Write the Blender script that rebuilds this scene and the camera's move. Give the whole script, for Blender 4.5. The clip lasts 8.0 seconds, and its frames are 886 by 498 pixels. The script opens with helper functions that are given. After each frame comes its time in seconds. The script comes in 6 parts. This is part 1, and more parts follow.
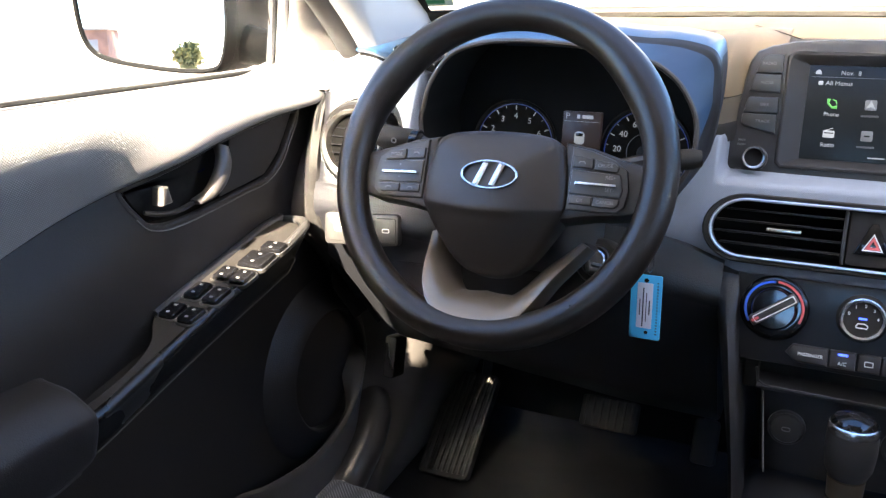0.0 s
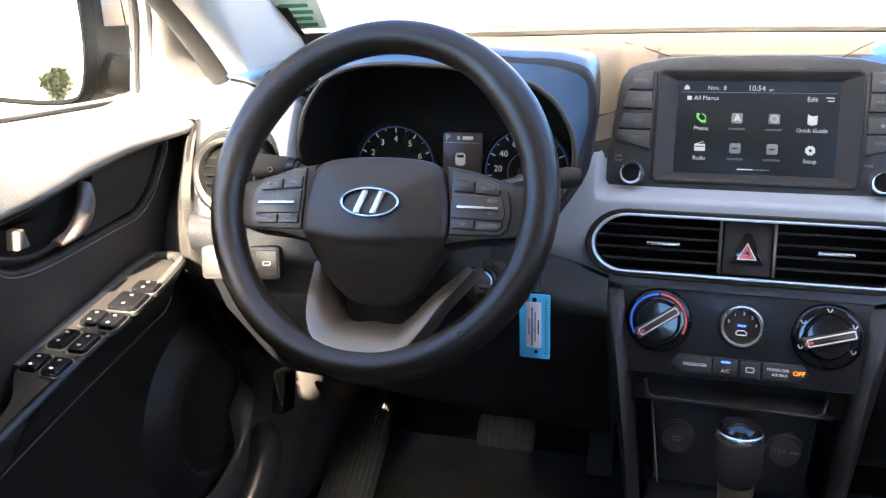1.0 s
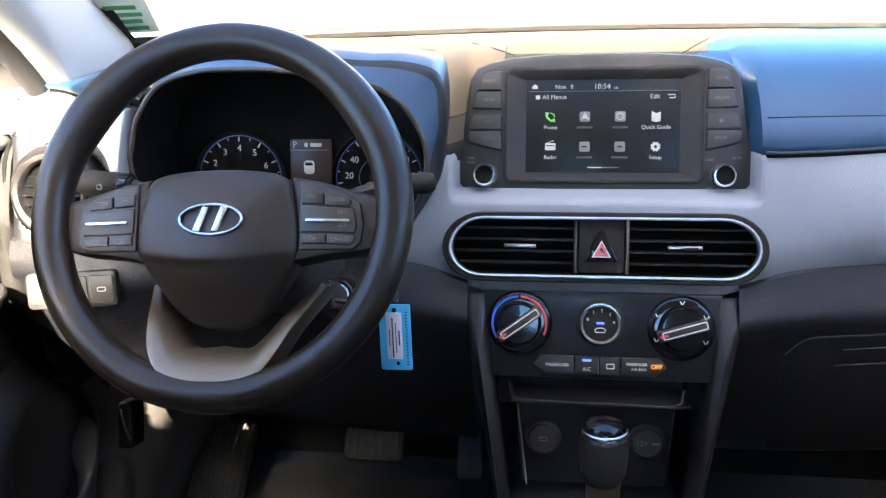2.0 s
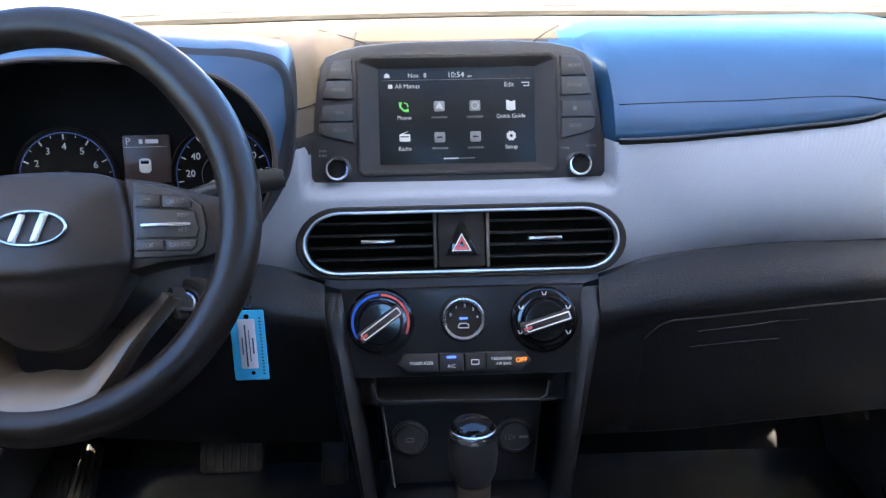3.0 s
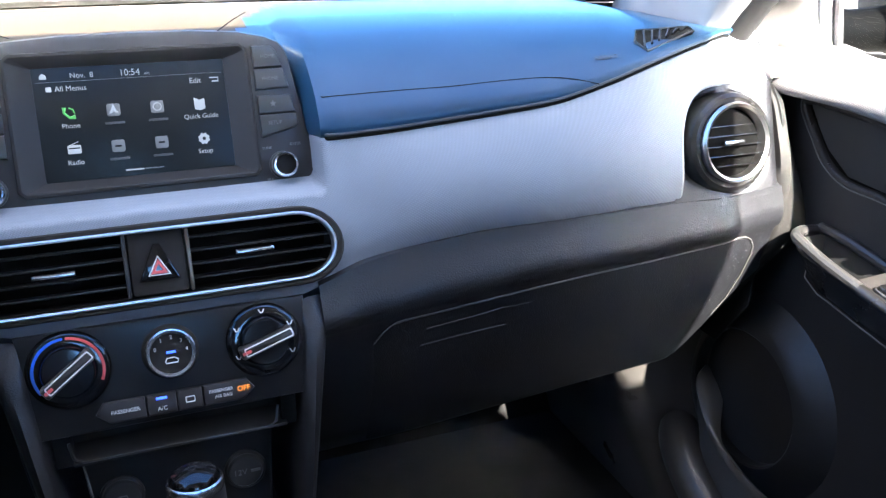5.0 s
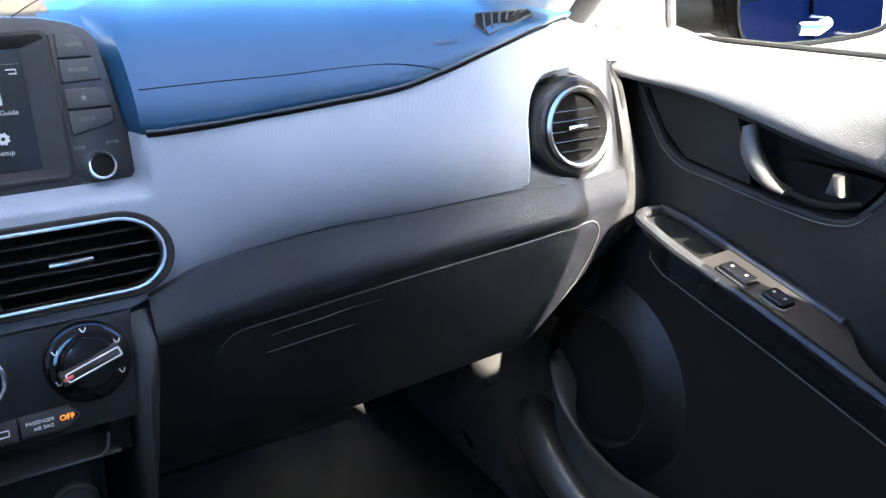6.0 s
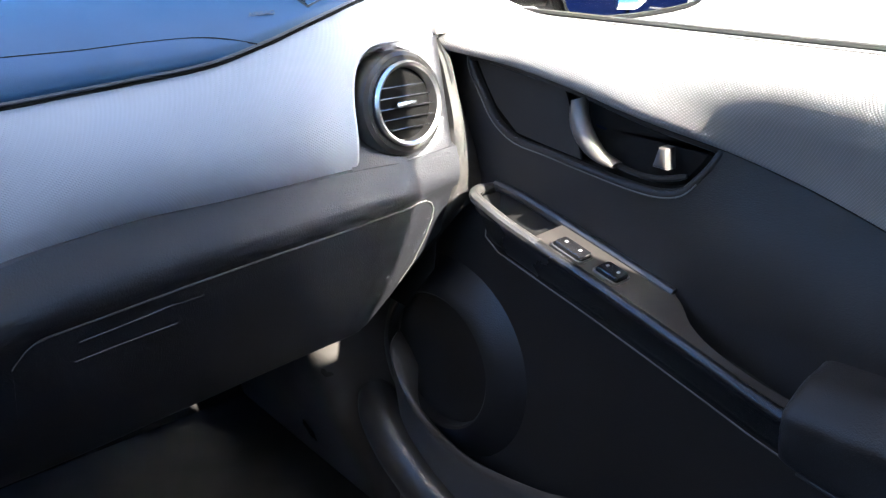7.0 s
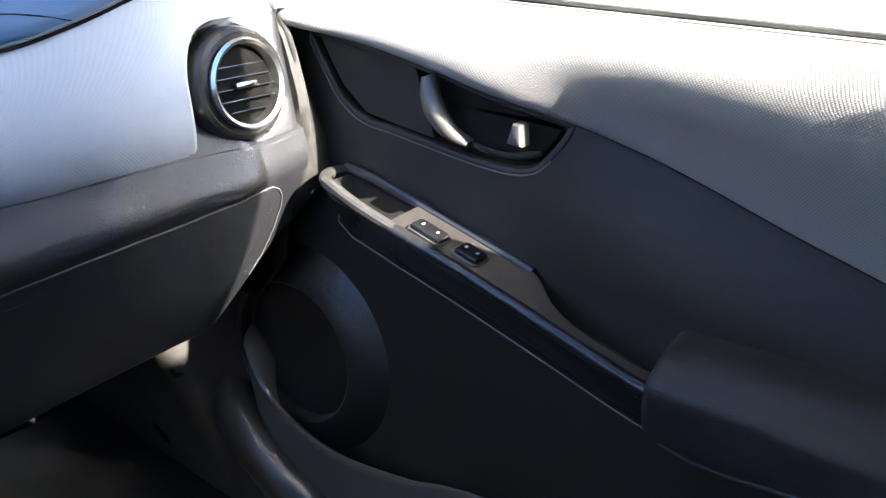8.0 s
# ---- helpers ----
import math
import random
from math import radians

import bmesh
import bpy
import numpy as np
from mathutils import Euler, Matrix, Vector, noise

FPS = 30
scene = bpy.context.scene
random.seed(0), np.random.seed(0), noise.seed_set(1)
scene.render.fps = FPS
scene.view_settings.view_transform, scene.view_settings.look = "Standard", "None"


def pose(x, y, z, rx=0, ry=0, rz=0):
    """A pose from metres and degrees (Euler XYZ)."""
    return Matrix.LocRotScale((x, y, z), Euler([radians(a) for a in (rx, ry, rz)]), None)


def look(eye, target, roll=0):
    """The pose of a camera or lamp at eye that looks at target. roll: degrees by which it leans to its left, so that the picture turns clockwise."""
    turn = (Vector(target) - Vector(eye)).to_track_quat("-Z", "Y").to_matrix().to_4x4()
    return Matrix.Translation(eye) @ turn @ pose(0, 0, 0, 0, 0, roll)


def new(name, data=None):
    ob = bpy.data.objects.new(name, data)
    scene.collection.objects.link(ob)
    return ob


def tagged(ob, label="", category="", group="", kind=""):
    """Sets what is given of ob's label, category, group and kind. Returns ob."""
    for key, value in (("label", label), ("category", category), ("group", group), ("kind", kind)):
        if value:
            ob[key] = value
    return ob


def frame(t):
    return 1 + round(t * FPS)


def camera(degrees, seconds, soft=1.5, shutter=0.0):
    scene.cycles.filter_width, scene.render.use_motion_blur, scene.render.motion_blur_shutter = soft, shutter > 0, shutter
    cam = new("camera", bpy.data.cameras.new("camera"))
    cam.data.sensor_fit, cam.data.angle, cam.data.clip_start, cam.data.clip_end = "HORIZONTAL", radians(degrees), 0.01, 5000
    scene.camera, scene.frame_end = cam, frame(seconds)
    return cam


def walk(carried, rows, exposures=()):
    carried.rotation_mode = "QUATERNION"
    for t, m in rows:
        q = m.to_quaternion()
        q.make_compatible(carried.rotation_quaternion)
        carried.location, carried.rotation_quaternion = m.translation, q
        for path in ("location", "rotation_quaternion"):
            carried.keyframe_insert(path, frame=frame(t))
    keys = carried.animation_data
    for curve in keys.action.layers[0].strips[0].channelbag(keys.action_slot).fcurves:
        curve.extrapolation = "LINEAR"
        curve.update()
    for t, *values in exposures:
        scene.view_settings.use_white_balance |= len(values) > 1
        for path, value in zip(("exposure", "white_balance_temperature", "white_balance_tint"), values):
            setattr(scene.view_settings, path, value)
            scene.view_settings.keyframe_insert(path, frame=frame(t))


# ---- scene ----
cam = camera(54.75, 8.0, soft=1.3)
# seconds, eye (x right, y ahead, z up from the car floor), yaw, pitch, roll
ROWS = [
    (0, -0.0370, -0.2750, 0.9464, 26.046, -19.928, -1.688),
    (0.5, -0.0383, -0.2598, 0.9485, 22.202, -19.755, -2.044),
    (1, -0.0391, -0.2489, 0.9492, 18.339, -19.024, -2.082),
    (1.5, -0.0394, -0.2304, 0.9492, 13.520, -18.979, -2.143),
    (3, -0.0442, -0.1687, 0.9408, -1.574, -20.280, -0.881),
    (3.5, -0.0442, -0.1453, 0.9369, -6.900, -20.740, -0.391),
    (4, -0.0403, -0.1241, 0.9376, -11.954, -20.927, -0.173),
    (4.5, -0.0334, -0.1060, 0.9354, -16.675, -21.081, -0.125),
    (6, -0.0009, -0.0477, 0.9307, -32.317, -22.435, 1.173),
    (6.5, 0.0133, -0.0305, 0.9267, -38.208, -23.135, 2.152),
    (7, 0.0299, -0.0160, 0.9220, -44.142, -23.640, 3.173),
    (7.5, 0.0465, -0.0020, 0.9171, -49.800, -24.015, 4.012),
    (8, 0.0577, 0.0087, 0.9163, -54.799, -24.636, 4.652),
]
walk(cam, [(t, pose(x, y, z, 90 + pitch, 0, yaw) @ pose(0, 0, 0, 0, 0, roll)) for t, x, y, z, yaw, pitch, roll in ROWS],
     exposures=[(0.0, 3.99, 6560, 9), (1.7, 3.99, 6500, 9), (3.5, 3.86, 5760, 9), (6.0, 3.76, 5540, 7), (8.0, 3.73, 5680, 7)])

# ---- light: low sun from behind the car, clear sky ----
SUN_ELEVATION, SUN_AZIMUTH = 37.0, 180.0     # azimuth clockwise from straight ahead
world = bpy.data.worlds.new("sky")
scene.world = world
world.use_nodes = True
wn = world.node_tree
sky = wn.nodes.new("ShaderNodeTexSky")
sky.sky_type, sky.sun_disc = "NISHITA", False
sky.air_density, sky.dust_density, sky.ozone_density = 1.0, 0.1, 10.0
sky.sun_elevation, sky.sun_rotation = radians(SUN_ELEVATION), radians(SUN_AZIMUTH)
wn.nodes["Background"].inputs["Strength"].default_value = 0.068
wn.links.new(sky.outputs["Color"], wn.nodes["Background"].inputs["Color"])
sun_data = bpy.data.lights.new("sun", "SUN")
sun_data.energy, sun_data.angle, sun_data.color = 5.0, radians(0.53), (1.0, 0.84, 0.66)
sun = new("sun", sun_data)
_e, _a = radians(SUN_ELEVATION), radians(SUN_AZIMUTH)
SUN_FROM = Vector((math.sin(_a) * math.cos(_e), math.cos(_a) * math.cos(_e), math.sin(_e)))
sun.matrix_world = look(SUN_FROM * 20 + Vector((0, 0, 1)), (0, 0, 1))


# ---- geometry helpers ----
def V(*a):
    return Vector(a)


def curve(x, knots):
    """Smooth curve through knots (x, a, b, ...) at x, as a tuple (monotone cubic, flat outside)."""
    if x <= knots[0][0]:
        return tuple(knots[0][1:])
    if x >= knots[-1][0]:
        return tuple(knots[-1][1:])
    i = max(k for k in range(len(knots) - 1) if knots[k][0] <= x)
    k0, k1 = knots[i], knots[i + 1]
    h = k1[0] - k0[0]
    s = (x - k0[0]) / h
    out = []
    for j in range(1, len(k0)):
        d = (k1[j] - k0[j]) / h

        def slope(a, b, c):
            if a is None or c is None:
                return d
            d0, d1 = (b[j] - a[j]) / (b[0] - a[0]), (c[j] - b[j]) / (c[0] - b[0])
            return 0.0 if d0 * d1 <= 0 else 2 * d0 * d1 / (d0 + d1)
        m0 = slope(knots[i - 1] if i else None, k0, k1)
        m1 = slope(k0, k1, knots[i + 2] if i + 2 < len(knots) else None)
        out.append(k0[j] * (2 * s**3 - 3 * s**2 + 1) + m0 * h * (s**3 - 2 * s**2 + s) + k1[j] * (3 * s**2 - 2 * s**3) + m1 * h * (s**3 - s**2))
    return tuple(out)


def spline(points, n, closed=False):
    """n points a span along a Catmull-Rom curve through points."""
    p = [Vector(q) for q in points]
    out = []
    spans = len(p) if closed else len(p) - 1
    for i in range(spans):
        if closed:
            a, b, c, d = p[i - 1], p[i], p[(i + 1) % len(p)], p[(i + 2) % len(p)]
        else:
            a, b, c, d = p[max(i - 1, 0)], p[i], p[i + 1], p[min(i + 2, len(p) - 1)]
        for k in range(n):
            s = k / n
            out.append(0.5 * (2 * b + (c - a) * s + (2 * a - 5 * b + 4 * c - d) * s**2 + (3 * b - a - 3 * c + d) * s**3))
    if not closed:
        out.append(p[-1].copy())
    return out


def grid(rows, bm=None, wrap=False, cap=False):
    """A sheet through rows of points of equal length. wrap: rows are closed loops."""
    bm = bm or bmesh.new()
    vs = [[bm.verts.new(p) for p in r] for r in rows]
    n = len(rows[0])
    for i in range(len(rows) - 1):
        for j in range(n if wrap else n - 1):
            k = (j + 1) % n
            bm.faces.new((vs[i][j], vs[i][k], vs[i + 1][k], vs[i + 1][j]))
    if cap:
        bm.faces.new(list(reversed(vs[0])))
        bm.faces.new(vs[-1])
    return bm


def tube(points, r, n=8, bm=None, closed=False, flat=1.0, caps=True):
    """A tube of radius r (number, or one for each point) along points."""
    p = [Vector(q) for q in points]
    m = len(p)
    rr = r if isinstance(r, (list, tuple)) else [r] * m
    rows = []
    side = None
    for i in range(m):
        a, b = (p[i - 1], p[(i + 1) % m]) if closed else (p[max(i - 1, 0)], p[min(i + 1, m - 1)])
        t = (b - a).normalized()
        if side is None:
            side = t.orthogonal().normalized()
        side = (side - t * side.dot(t)).normalized()
        up = t.cross(side)
        rows.append([p[i] + rr[i] * (math.cos(2 * math.pi * k / n) * side + flat * math.sin(2 * math.pi * k / n) * up) for k in range(n)])
    if closed:
        t = (p[1] - p[-1]).normalized()
        best = min(range(n), key=lambda s: sum((rows[-1][(k + s) % n] - rows[0][k]).length for k in (0, n // 3)))
        rows.append([rows[0][(k - best) % n] for k in range(n)])
        bm = grid(rows, bm, wrap=True)
        bmesh.ops.remove_doubles(bm, verts=bm.verts, dist=1e-6)
        return bm
    return grid(rows, bm, wrap=True, cap=caps)


def lathe(profile, n=32, bm=None, m=Matrix(), cap=True):
    """Profile points (radius, height) turned about z, placed by m."""
    rows = [[m @ V(max(r, 1e-5) * math.cos(2 * math.pi * k / n), max(r, 1e-5) * math.sin(2 * math.pi * k / n), h) for k in range(n)] for r, h in profile]
    return grid(rows, bm, wrap=True, cap=cap)


def frame_at(o, u=(1, 0, 0), v=(0, 0, 1)):
    """A local frame: u to the right, v up, the third axis out of the surface."""
    u, v = Vector(u).normalized(), Vector(v)
    v = (v - u * v.dot(u)).normalized()
    w = u.cross(v)
    m = Matrix((u, v, w)).transposed().to_4x4()
    m.translation = o
    return m


def rrect(w, h, r, n=5, cx=0.0, cy=0.0):
    """Outline of a rounded rectangle."""
    r = min(r, w / 2 - 1e-5, h / 2 - 1e-5)
    out = []
    for k, (sx, sy) in enumerate(((1, 1), (-1, 1), (-1, -1), (1, -1))):
        for i in range(n + 1):
            a = math.pi / 2 * (k + i / n)
            out.append((cx + sx * (w / 2 - r) + r * math.cos(a), cy + sy * (h / 2 - r) + r * math.sin(a)))
    return out


def ellipse(a, b, n=40, cx=0.0, cy=0.0):
    return [(cx + a * math.cos(2 * math.pi * k / n), cy + b * math.sin(2 * math.pi * k / n)) for k in range(n)]


def inset(outline, d):
    """Outline moved inwards by d (counter-clockwise outlines)."""
    n = len(outline)
    out = []
    for i in range(n):
        a, b, c = (Vector(outline[k % n]) for k in (i - 1, i, i + 1))
        t0, t1 = (b - a), (c - b)
        if t0.length < 1e-9 or t1.length < 1e-9:
            t0 = t1 = (c - a)
        n0, n1 = V(-t0.y, t0.x).normalized(), V(-t1.y, t1.x).normalized()
        m = (n0 + n1)
        m = m / max(m.length_squared / 2, 0.4)
        out.append(tuple(b + m * d))
    return out


def plate(outline, m, top, bottom=0.0, edge=0.0015, bm=None, dome=0.0):
    """A slab with a rounded upper edge, its outline in the frame m, from height bottom to top. dome: extra height in the middle."""
    o2 = [tuple(p) for p in outline]
    rows = [[m @ V(x, y, bottom) for x, y in o2], [m @ V(x, y, top - edge) for x, y in o2]]
    for f, g in ((0.35, 0.72), (1.0, 1.0)):
        rows.append([m @ V(x, y, top - edge * (1 - g)) for x, y in inset(o2, edge * f)])
    if dome:
        c = V(sum(p[0] for p in o2) / len(o2), sum(p[1] for p in o2) / len(o2))
        for f in (0.85, 0.65, 0.4, 0.15):
            rows.append([m @ V(c.x + (x - c.x) * f, c.y + (y - c.y) * f, top + dome * (1 - f * f)) for x, y in inset(o2, edge)])
    return grid(rows, bm, wrap=True, cap=True)


def ring(outer, inner, m, top, bottom=0.0, edge=0.001, bm=None):
    """A closed frame between two outlines with equal numbers of points."""
    rows = [[m @ V(x, y, bottom) for x, y in outer], [m @ V(x, y, top - edge) for x, y in outer], [m @ V(x, y, top) for x, y in inset(outer, edge)],
            [m @ V(x, y, top) for x, y in inset(inner, -edge)], [m @ V(x, y, top - edge) for x, y in inner], [m @ V(x, y, bottom) for x, y in inner]]
    rows.append(rows[0])
    bm = grid(rows, bm, wrap=True)
    bmesh.ops.remove_doubles(bm, verts=bm.verts, dist=1e-7)
    return bm


def block(lo, hi, bevel=0.004, bm=None, m=Matrix()):
    """A bevelled box between two corners."""
    b = bmesh.new()
    bmesh.ops.create_cube(b, size=1.0)
    lo, hi = Vector(lo), Vector(hi)
    for v in b.verts:
        v.co = V(*((lo[i] + hi[i]) / 2 + v.co[i] * (hi[i] - lo[i]) for i in range(3)))
    if bevel:
        bmesh.ops.bevel(b, geom=b.edges[:], offset=bevel, segments=2, profile=0.6, affect="EDGES")
    b.transform(m)
    if bm is None:
        return b
    tmp = bpy.data.meshes.new("tmp")
    b.to_mesh(tmp)
    bm.from_mesh(tmp)
    bpy.data.meshes.remove(tmp)
    b.free()
    return bm


def thing(name, label, category, at=(0, 0, 0), group="", kind=""):
    ob = new(name)
    ob.empty_display_size = 0.05
    ob.location = at
    return tagged(ob, label, category, group, kind)


def thickened(bm, t):
    """A closed shell of thickness t round an open sheet."""
    bmesh.ops.recalc_face_normals(bm, faces=bm.faces)
    bm.normal_update()
    out = bmesh.new()
    front, back = {}, {}
    for v in bm.verts:
        front[v] = out.verts.new(v.co + v.normal * (t / 2))
        back[v] = out.verts.new(v.co - v.normal * (t / 2))
    for f in bm.faces:
        out.faces.new([front[v] for v in f.verts])
        out.faces.new([back[v] for v in reversed(f.verts)])
        for loop_ in f.loops:
            if len(loop_.edge.link_faces) == 1:
                a, b = loop_.vert, loop_.link_loop_next.vert
                out.faces.new((front[b], front[a], back[a], back[b]))
    bm.free()
    return out


def part(name, bm, material, parent=None, label="", sharp=32, thick=0.0):
    """Links a bmesh as one mesh object under parent. Points are in the world's metres."""
    if thick:
        bm = thickened(bm, thick)
    bmesh.ops.recalc_face_normals(bm, faces=bm.faces)
    me = bpy.data.meshes.new(name)
    bm.to_mesh(me)
    bm.free()
    me.materials.append(material)
    for f in me.polygons:
        f.use_smooth = True
    me.set_sharp_from_angle(angle=radians(sharp))
    ob = new(name, me)
    if parent is not None:
        ob.parent = parent
        off = V(0, 0, 0)
        q = parent
        while q is not None:
            off += q.location
            q = q.parent
        ob.location = -off
    return tagged(ob, label)


def structure(name, bm, material, label, category, thick=0.0, sharp=32):
    return tagged(part(name, bm, material, None, label, sharp, thick), "", category, "", "structure")


def lettering(name, text, m, height, material, parent, align="CENTER", raise_by=0.0004, width=None):
    """Words in the built-in font as a thin mesh, centred at the frame m."""
    fc = bpy.data.curves.new(name, "FONT")
    fc.body, fc.size, fc.align_x, fc.align_y, fc.extrude = text, height * 1.38, align, "CENTER", 0.0002
    fc.resolution_u = 3
    tmp = new("tmp_text", fc)
    bpy.context.view_layer.update()
    me = bpy.data.meshes.new_from_object(tmp.evaluated_get(bpy.context.evaluated_depsgraph_get()))
    bpy.data.objects.remove(tmp)
    bpy.data.curves.remove(fc)
    bm = bmesh.new()
    bm.from_mesh(me)
    bpy.data.meshes.remove(me)
    if width:
        w = max(v.co.x for v in bm.verts) - min(v.co.x for v in bm.verts)
        bmesh.ops.scale(bm, vec=(width / w, 1, 1), verts=bm.verts)
    bm.transform(m @ Matrix.Translation((0, 0, raise_by)))
    return part(name, bm, material, parent)


# ---- materials ----
def mat(name, color, rough=0.5, metal=0.0, grain=0.0, grain_size=900.0, vary=0.12, vary_size=9.0, spec=0.5, coat=0.0, cells=False, dust=0.0):
    """Moulded or painted surface: two scales of tone and gloss, fine relief."""
    m = bpy.data.materials.new(name)
    m.use_nodes = True
    nt = m.node_tree
    b = nt.nodes["Principled BSDF"]
    co = nt.nodes.new("ShaderNodeTexCoord")
    n1 = nt.nodes.new("ShaderNodeTexNoise")
    n1.inputs["Scale"].default_value, n1.inputs["Detail"].default_value = vary_size, 6
    nt.links.new(co.outputs["Object"], n1.inputs["Vector"])
    ramp = nt.nodes.new("ShaderNodeMapRange")
    ramp.inputs["From Min"].default_value, ramp.inputs["From Max"].default_value = 0.3, 0.7
    ramp.inputs["To Min"].default_value, ramp.inputs["To Max"].default_value = 1 - vary, 1 + vary
    nt.links.new(n1.outputs["Fac"], ramp.inputs["Value"])
    mix = nt.nodes.new("ShaderNodeMix")
    mix.data_type, mix.blend_type = "RGBA", "MULTIPLY"
    mix.inputs["Factor"].default_value = 1.0
    mix.inputs["A"].default_value = (*color, 1)
    nt.links.new(ramp.outputs["Result"], mix.inputs["B"])
    last = mix.outputs["Result"]
    if dust:
        n3 = nt.nodes.new("ShaderNodeTexNoise")
        n3.inputs["Scale"].default_value, n3.inputs["Detail"].default_value, n3.inputs["Roughness"].default_value = 240, 4, 0.75
        nt.links.new(co.outputs["Object"], n3.inputs["Vector"])
        r3 = nt.nodes.new("ShaderNodeMapRange")
        r3.inputs["From Min"].default_value, r3.inputs["From Max"].default_value, r3.inputs["To Max"].default_value = 0.66, 0.8, dust
        nt.links.new(n3.outputs["Fac"], r3.inputs["Value"])
        mx = nt.nodes.new("ShaderNodeMix")
        mx.data_type = "RGBA"
        nt.links.new(r3.outputs["Result"], mx.inputs["Factor"])
        nt.links.new(last, mx.inputs["A"])
        mx.inputs["B"].default_value = (0.45, 0.42, 0.38, 1)
        last = mx.outputs["Result"]
    nt.links.new(last, b.inputs["Base Color"])
    rr = nt.nodes.new("ShaderNodeMapRange")
    rr.inputs["To Min"].default_value, rr.inputs["To Max"].default_value = max(rough - 0.08, 0.02), min(rough + 0.08, 1)
    nt.links.new(n1.outputs["Fac"], rr.inputs["Value"])
    nt.links.new(rr.outputs["Result"], b.inputs["Roughness"])
    b.inputs["Metallic"].default_value, b.inputs["Specular IOR Level"].default_value, b.inputs["Coat Weight"].default_value = metal, spec, coat
    if grain:
        g = nt.nodes.new("ShaderNodeTexVoronoi" if cells else "ShaderNodeTexNoise")
        g.inputs["Scale"].default_value = grain_size
        nt.links.new(co.outputs["Object"], g.inputs["Vector"])
        bump = nt.nodes.new("ShaderNodeBump")
        bump.inputs["Strength"].default_value, bump.inputs["Distance"].default_value = grain, 0.0008
        nt.links.new(g.outputs["Distance" if cells else "Fac"], bump.inputs["Height"])
        nt.links.new(bump.outputs["Normal"], b.inputs["Normal"])
    return m


def glow(name, color, strength):
    m = bpy.data.materials.new(name)
    m.use_nodes = True
    b = m.node_tree.nodes["Principled BSDF"]
    b.inputs["Base Color"].default_value = (*[c * 0.2 for c in color], 1)
    b.inputs["Emission Color"].default_value, b.inputs["Emission Strength"].default_value = (*color, 1), strength
    b.inputs["Roughness"].default_value = 0.3
    return m


def woven(name, color, size, gap=(0.02, 0.02, 0.02), rough=0.75):
    """Cloth or stamped skin: a regular net of small dimples."""
    m = mat(name, color, rough, vary=0.08)
    nt = m.node_tree
    b = nt.nodes["Principled BSDF"]
    co = nt.nodes.new("ShaderNodeTexCoord")
    waves = []
    for up in (1, -1):
        mp = nt.nodes.new("ShaderNodeMapping")
        mp.inputs["Scale"].default_value = (1, 1, up)
        w = nt.nodes.new("ShaderNodeTexWave")
        w.bands_direction = "DIAGONAL"
        w.inputs["Scale"].default_value, w.inputs["Distortion"].default_value = size, 0.0
        nt.links.new(co.outputs["Object"], mp.inputs["Vector"])
        nt.links.new(mp.outputs["Vector"], w.inputs["Vector"])
        waves.append(w)
    mul = nt.nodes.new("ShaderNodeMath")
    mul.operation = "MULTIPLY"
    nt.links.new(waves[0].outputs["Fac"], mul.inputs[0])
    nt.links.new(waves[1].outputs["Fac"], mul.inputs[1])
    bump = nt.nodes.new("ShaderNodeBump")
    bump.inputs["Strength"].default_value, bump.inputs["Distance"].default_value = 0.35, 0.0008
    nt.links.new(mul.outputs[0], bump.inputs["Height"])
    nt.links.new(bump.outputs["Normal"], b.inputs["Normal"])
    if gap:
        src = b.inputs["Base Color"].links[0].from_socket
        mx = nt.nodes.new("ShaderNodeMix")
        mx.data_type = "RGBA"
        nt.links.new(mul.outputs[0], mx.inputs["Factor"])
        mx.inputs["A"].default_value = (*gap, 1)
        nt.links.new(src, mx.inputs["B"])
        nt.links.new(mx.outputs["Result"], b.inputs["Base Color"])
    return m


def glass(name, tint=(1, 1, 1), rough=0.0):
    m = bpy.data.materials.new(name)
    m.use_nodes = True
    b = m.node_tree.nodes["Principled BSDF"]
    b.inputs["Base Color"].default_value = (*tint, 1)
    b.inputs["Transmission Weight"].default_value, b.inputs["Roughness"].default_value, b.inputs["IOR"].default_value = 1.0, rough, 1.1
    return m


# Blue in this charcoal stands in for the sky's reflection.
PAD = mat("sky_tinted_dash_skin", (0.010, 0.042, 0.096), 0.34, spec=0.7, coat=0.3, grain=0.2, grain_size=1400, vary=0.1)
BLACK = mat("black_grained_plastic", (0.0128, 0.0133, 0.0155), 0.37, spec=0.75, grain=0.5, grain_size=600, dust=0.02)
SMOOTH_BLACK = mat("black_satin_plastic", (0.032, 0.031, 0.030), 0.35, vary=0.15)
# Cool tint stands in for the windscreen's sky light on the insert.
GREY = woven("light_grey_dimpled_skin", (0.226, 0.249, 0.294), 222.0, gap=(0.203, 0.224, 0.264), rough=0.5)
GREY_PLAIN = mat("light_grey_moulded_plastic", (0.36, 0.375, 0.40), 0.45, grain=0.2, grain_size=1400, vary=0.06)
PILLAR = mat("pale_grey_pillar_trim", (0.27, 0.265, 0.26), 0.55, grain=0.25, grain_size=1200, vary=0.06)
GLOSS = mat("gloss_black_plastic", (0.008, 0.008, 0.009), 0.08, vary=0.1, coat=0.4)
CHROME = mat("satin_chrome", (0.80, 0.80, 0.80), 0.24, metal=1.0, vary=0.05)
VENT_CHROME = mat("brushed_chrome_trim", (0.72, 0.70, 0.67), 0.30, metal=1.0, vary=0.08)
